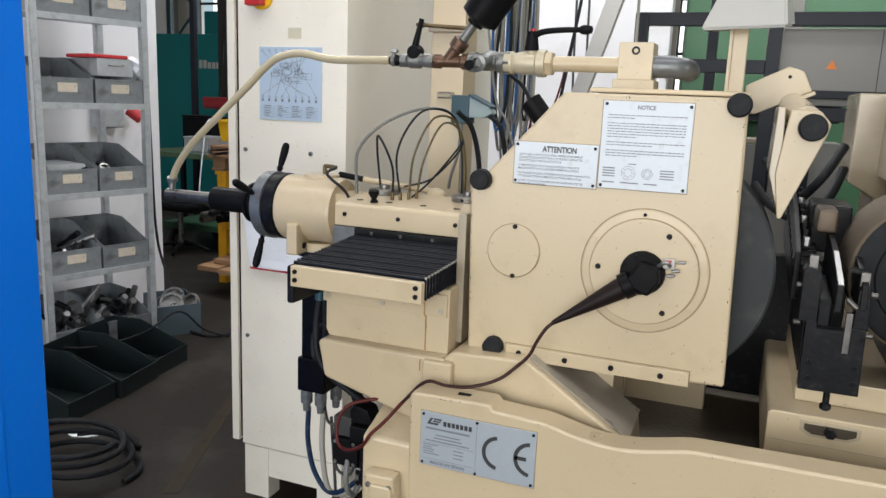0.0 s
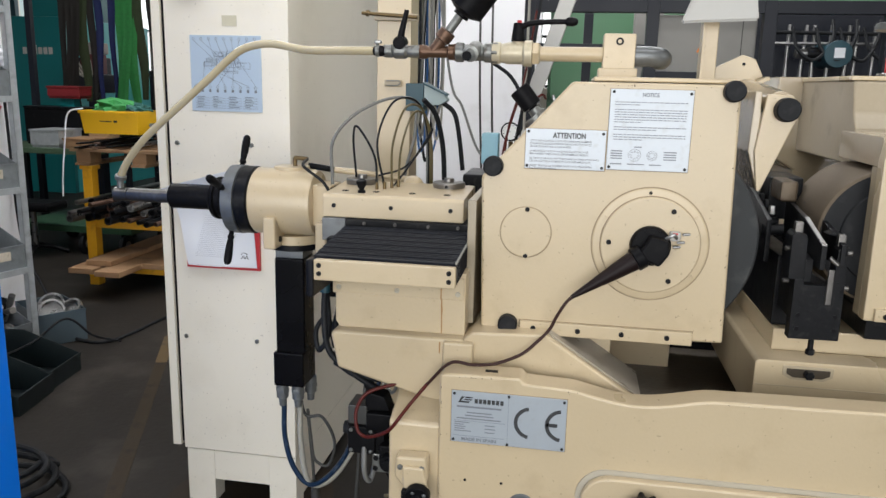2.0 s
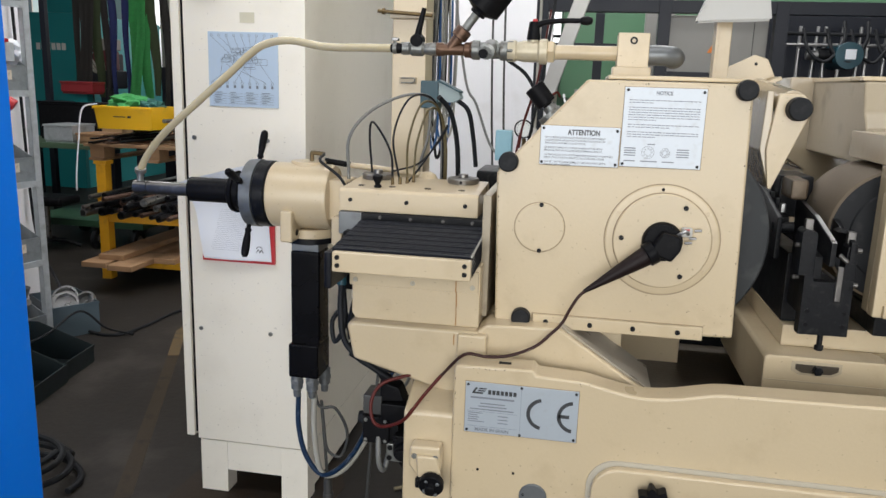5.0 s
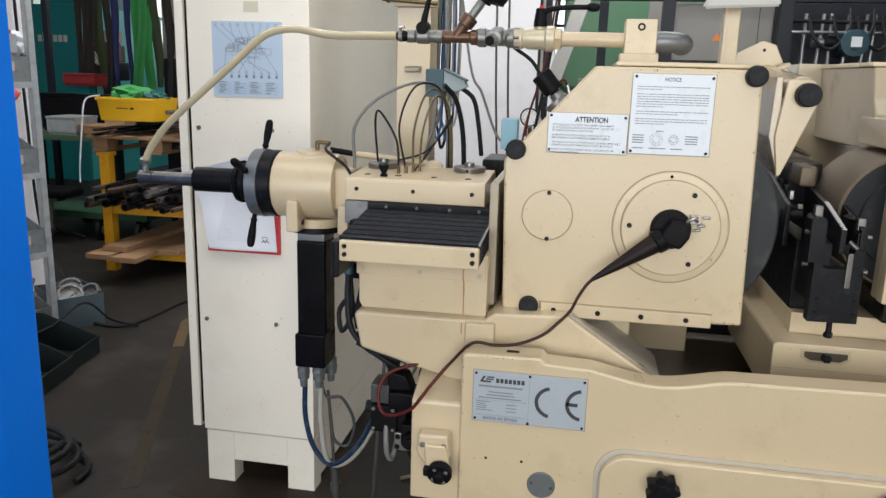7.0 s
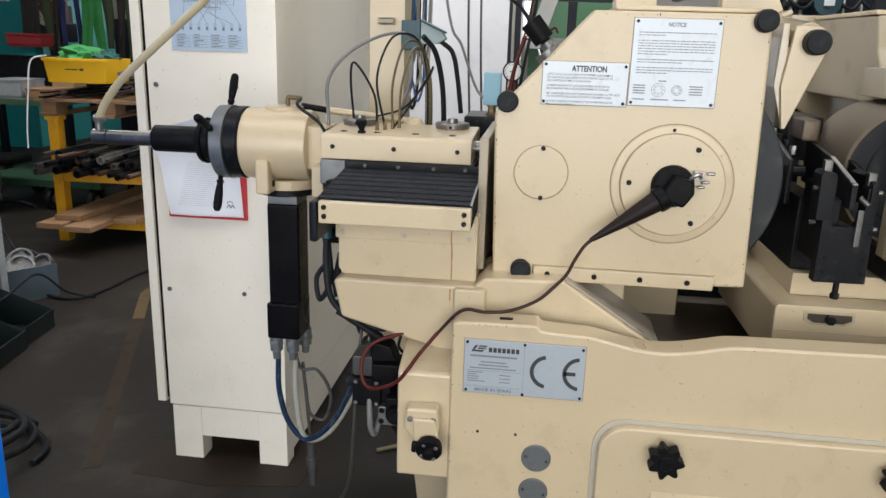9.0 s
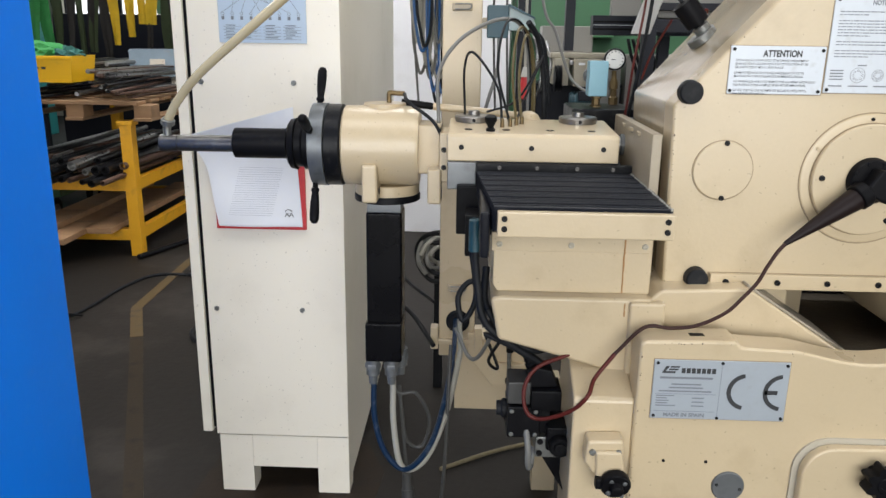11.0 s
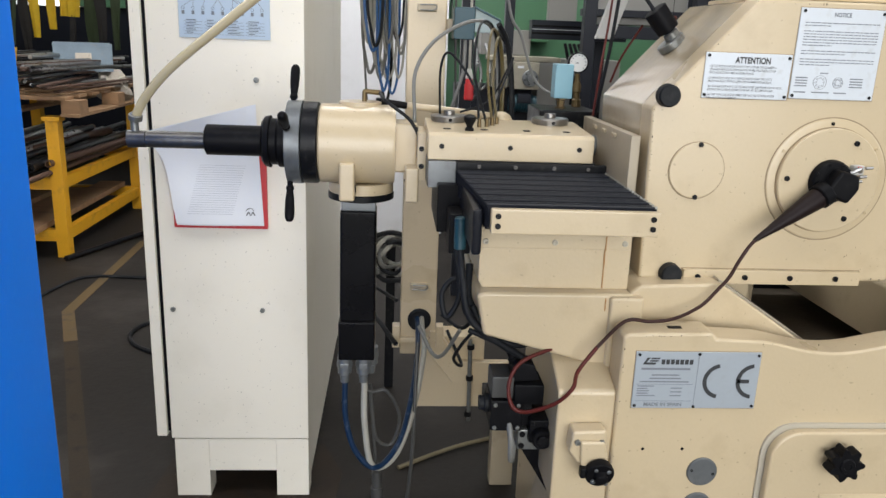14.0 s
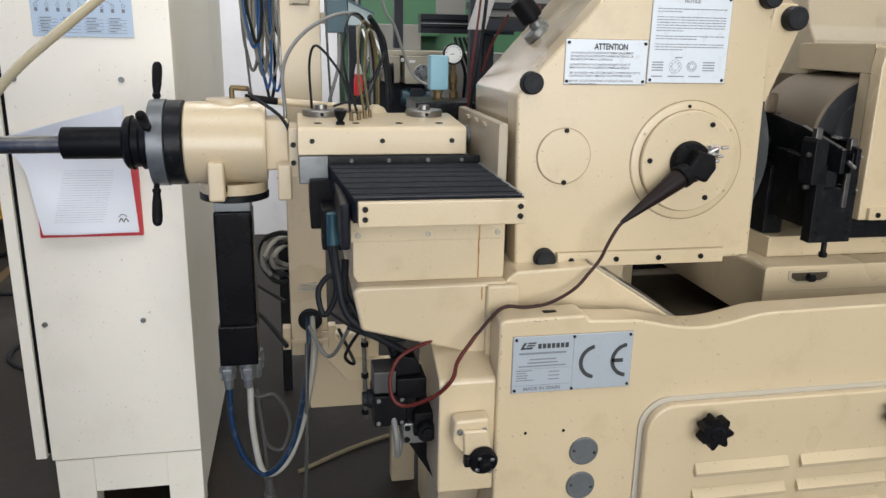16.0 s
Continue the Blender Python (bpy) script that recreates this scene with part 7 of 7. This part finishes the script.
part("stand", box(-6.52, -6.38, 8.9, 9.05, FZ, 1.40, 0.01), FRAME, rd)
for k in range(4):
    part("hose", tube([(-6.42 - 0.02 * k, 8.80, 2.03), (-6.55 - 0.02 * k, 8.78, 1.98 - 0.03 * k), (-6.63 + 0.03 * k, 8.77, 1.78), (-6.55 + 0.05 * k, 8.77, 1.63 - 0.02 * k), (-6.42 + 0.02 * k, 8.77, 1.64), (-6.38, 8.78, 1.80)], 0.011, 8), GREYCABLE, rd)
wl = thing("roof_column", (-11.0, 13.0, FZ), label="blue lattice steel roof column at the far wall", category="column")
for x in (-11.36, -10.68):
    part("chord", box(x - 0.05, x + 0.05, 12.95, 13.05, FZ, H, 0.006), PETROL, wl)
for k in range(6):
    z = 0.3 + 0.72 * k
    part("brace", rod((-11.31, 13.0, z + (0.0 if k % 2 else 0.65)), (-10.73, 13.0, z + (0.65 if k % 2 else 0.0)), 0.03), PETROL, wl)
dm = thing("dark_machine", (-4.0, 9.5, FZ), label="dark machine and racks at the back of the hall", category="machine")
part("body", box(-5.9, -2.4, 9.3, 10.2, FZ, 1.7, 0.02), FRAME, dm)
part("head", box(-4.6, -3.9, 9.2, 10.0, 1.7, 2.5, 0.02), GREEN, dm)
part("column", box(-3.4, -3.1, 9.3, 9.8, 1.7, 2.9, 0.02), GREYCAB, dm)
part("red_hood", box(-3.05, -2.70, 9.0, 9.5, 1.7, 1.95, 0.03), RED, dm)

# ---- steel frame and machinery behind the grinder ----
sf = thing("gantry", (0.3, 4.5, FZ), label="dark grey steel profile frame with a grey control box", category="frame")
for x in (-0.655, 0.035, 0.665, 1.30):
    part("post", box(x - 0.035, x + 0.035, 4.47, 4.54, FZ, 2.09, 0.004), FRAME, sf)
for z, x0, x1 in ((2.055, -0.69, 2.4), (1.81, -0.62, 0.0), (1.575, 0.07, 2.4)):
    part("beam", box(x0, x1, 4.475, 4.535, z - 0.035, z + 0.035, 0.004), FRAME, sf)
cbx = part("control_box", box(0.075, 0.625, 4.60, 4.85, 1.62, 2.02, 0.006), GREYCAB, sf, "grey control box with an orange warning triangle")
part("mounting_bar", box(0.0, 0.7, 4.54, 4.60, 1.66, 1.70, 0.003), FRAME, sf)
part("warning_triangle", prism([(0.300, 1.812), (0.352, 1.812), (0.326, 1.858)], 4.596, 4.600, "y", 0), ORANGE, cbx)
part("door_gap", box(0.545, 0.548, 4.5985, 4.601, 1.63, 2.01, 0), BLACK, cbx)
gm = thing("green_machine", (0.6, 7.2, FZ), label="green painted production machine with grey housings", category="machine")
part("body", box(-0.62, 3.4, 6.6, 7.8, FZ, 2.7, 0.01), GREEN, gm)
part("cover", box(-0.60, 0.2, 6.5, 6.6, 1.5, 2.5, 0.02), GREEN, gm)
BEIGE = mat("grimy_beige_housing", (0.36, 0.33, 0.26), 0.5, var=0.15, scale=8, bump=0.08, stain=(0.16, 0.13, 0.09), amount=0.5, stain_scale=12)
for x0, x1, y0, y1, z0, z1, m in ((-0.46, -0.11, 5.55, 5.75, 1.408, 1.582, GREYCAB), (-0.42, 0.06, 5.30, 5.60, 1.375, 1.408, BEIGE), (-0.272, -0.098, 5.20, 5.50, 1.197, 1.375, BEIGE), (-0.40, -0.30, 5.24, 5.50, 1.20, 1.375, BEIGE), (-0.09, 0.05, 5.30, 5.6, 1.06, 1.375, GREYCAB), (-0.62, 0.10, 5.50, 5.85, 0.5, 1.20, FRAME), (0.10, 0.50, 5.4, 5.75, 0.6, 1.40, GREYCAB)):
    part("housing", box(x0, x1, y0, y1, z0, z1, 0.008), m, gm)
part("name_plate", box(-0.245, -0.205, 5.196, 5.199, 1.335, 1.350, 0), PAPER, gm)
fl = part("drive_flange", lathe((-0.160, 5.20, 1.272), (-0.160, 0, 1.272), [(0, 0.054), (0.020, 0.054), (0.024, 0.050), (0.024, 0.026), (0.055, 0.024), (0.056, 0.012)], 32), GREYRING, gm, "grey round drive flange with bolts")
for k in range(6):
    a = math.pi * k / 3 + 0.3
    screw(fl, (-0.160 + 0.039 * math.cos(a), 5.176, 1.272 + 0.039 * math.sin(a)), (0, -1, 0), 0.006)
screw(gm, (-0.29, 5.22, 1.35), (0, -1, 0), 0.014, STEEL)
part("belt_wheel", lathe((-0.40, 5.23, 1.25), (-0.34, 5.23, 1.25), [(0, 0.05), (0.004, 0.085), (0.018, 0.075), (0.026, 0.085), (0.040, 0.075), (0.048, 0.085), (0.052, 0.05)], 32), DARKSTEEL, gm)
fins = [(0, 0.050)]
for k in range(9):
    fins += [(0.012 + 0.018 * k, 0.050), (0.012 + 0.018 * k, 0.060), (0.018 + 0.018 * k, 0.060), (0.018 + 0.018 * k, 0.050)]
part("motor", lathe((-0.29, 5.24, 1.105), (0, 5.24, 1.105), fins + [(0.185, 0.050), (0.190, 0.03)], 24), PETROL, gm, "dark finned electric motor")
part("motor_box", box(-0.24, -0.15, 5.16, 5.21, 1.11, 1.17, 0.006), FRAME, gm)
part("machine_bed", box(-0.62, 0.6, 5.4, 6.6, FZ, 0.5, 0.01), FRAME, gm)
gp = part("guide_profile", box(-0.179, 0.45, 5.15, 5.25, 1.524, 1.645, 0.004), FRAME, gm, "dark grooved aluminium profile")
for z in (1.555, 1.600):
    part("groove", box(-0.176, 0.448, 5.147, 5.151, z, z + 0.012, 0), BLACK, gp)
part("groove_edge", box(-0.176, 0.448, 5.146, 5.1495, 1.5845, 1.5885, 0), GALV, gp)
part("profile_foot", box(0.25, 0.32, 5.17, 5.23, 0.5, 1.524, 0.004), FRAME, gm)
part("lift_column", box(-0.345, -0.285, 5.2, 5.27, 1.425, 2.6, 0.004), FRAME, gm)
part("cross_panel", box(0.00, 0.20, 5.55, 5.62, 1.645, 2.3, 0.006), GREYCAB, gm)
for x, z in ((-0.52, 1.10), (-0.46, 1.16), (-0.55, 1.22)):
    part("pipe", tube([(x, 5.45, z), (x + 0.04, 5.38, z + 0.06), (x + 0.05, 5.38, z + 0.20), (x + 0.02, 5.45, z + 0.32)], 0.012, 8), STEEL, gm)
for k in range(5):
    part("hose", tube([(0.08 + 0.03 * k, 5.30, 1.50), (0.10 + 0.035 * k, 5.26, 1.40), (0.15 + 0.03 * k, 5.28, 1.27), (0.16 + 0.03 * k, 5.35, 1.10)], 0.011, 8), RUBBER, gm)
cp = thing("red_power_plug", (-0.652, 4.3, 1.18), label="red industrial power plug hanging on a grey cable", category="plug")
part("plug", lathe((-0.652, 4.3, 1.310), (-0.650, 4.3, 0), [(0, 0.015), (0.02, 0.020), (0.035, 0.021), (0.040, 0.025), (0.120, 0.026), (0.126, 0.021)], 20), RED, cp)
part("cable", tube([(-0.652, 4.3, 1.34), (-0.655, 4.3, 1.6), (-0.66, 4.32, 2.2), (-0.70, 4.1, 2.6), (-0.76, 3.8, 2.74)], 0.008, 8), GREYCABLE, cp)
part("collar", rod((-0.652, 4.3, 1.300), (-0.652, 4.3, 1.352), 0.022, 0.012), LAMPW, cp)
pu = thing("pump_unit", (1.3, 5.2, FZ), label="dark pump unit with upright pipes and a labelled motor", category="pump")
part("backing", box(0.75, 2.2, 5.35, 5.45, FZ, 2.1, 0.006), FRAME, pu)
for i in range(9):
    part("pipe", rod((0.84 + 0.085 * i + 0.02 * (i % 2), 5.20, 1.2), (0.84 + 0.085 * i + 0.02 * (i % 3), 5.20, 2.02), 0.011), STEEL, pu)
part("motor", rod((1.21, 5.35, 1.838), (1.21, 5.05, 1.838), 0.082), PETROL, pu)
part("motor_label", box(1.185, 1.245, 5.040, 5.049, 1.815, 1.875, 0), PAPER, pu)
part("coupling", rod((1.05, 5.15, 1.84), (1.14, 5.15, 1.84), 0.045), DARKSTEEL, pu)
part("coupling", rod((0.98, 5.15, 1.84), (1.05, 5.15, 1.84), 0.030), STEEL, pu)
part("cross_pipe", rod((0.80, 5.12, 1.90), (1.45, 5.12, 1.905), 0.010), STEEL, pu)
part("cross_pipe", rod((0.80, 5.14, 1.97), (1.45, 5.14, 1.965), 0.012), RUBBER, pu)
for k in range(4):
    part("hose", tube([(0.95 + 0.14 * k, 5.15, 2.0), (0.98 + 0.14 * k, 5.08, 1.86), (1.08 + 0.14 * k, 5.06, 1.80), (1.18 + 0.13 * k, 5.10, 1.92), (1.2 + 0.14 * k, 5.2, 2.05)], 0.011, 8), RUBBER, pu)
part("pump_base", box(0.75, 2.2, 5.0, 5.35, FZ, 1.2, 0.008), FRAME, pu)

DRYSTICK = mat("dry_stick", (0.16, 0.13, 0.075), 0.7, var=0.3, scale=30, bump=0.2)
stk = part("floor_stick", tube([(-1.02, 2.52, FZ + 0.010), (-0.80, 2.66, FZ + 0.014), (-0.55, 2.78, FZ + 0.010)], 0.008, 8), DRYSTICK, None, "thin brown stick lying on the floor", category="stick")
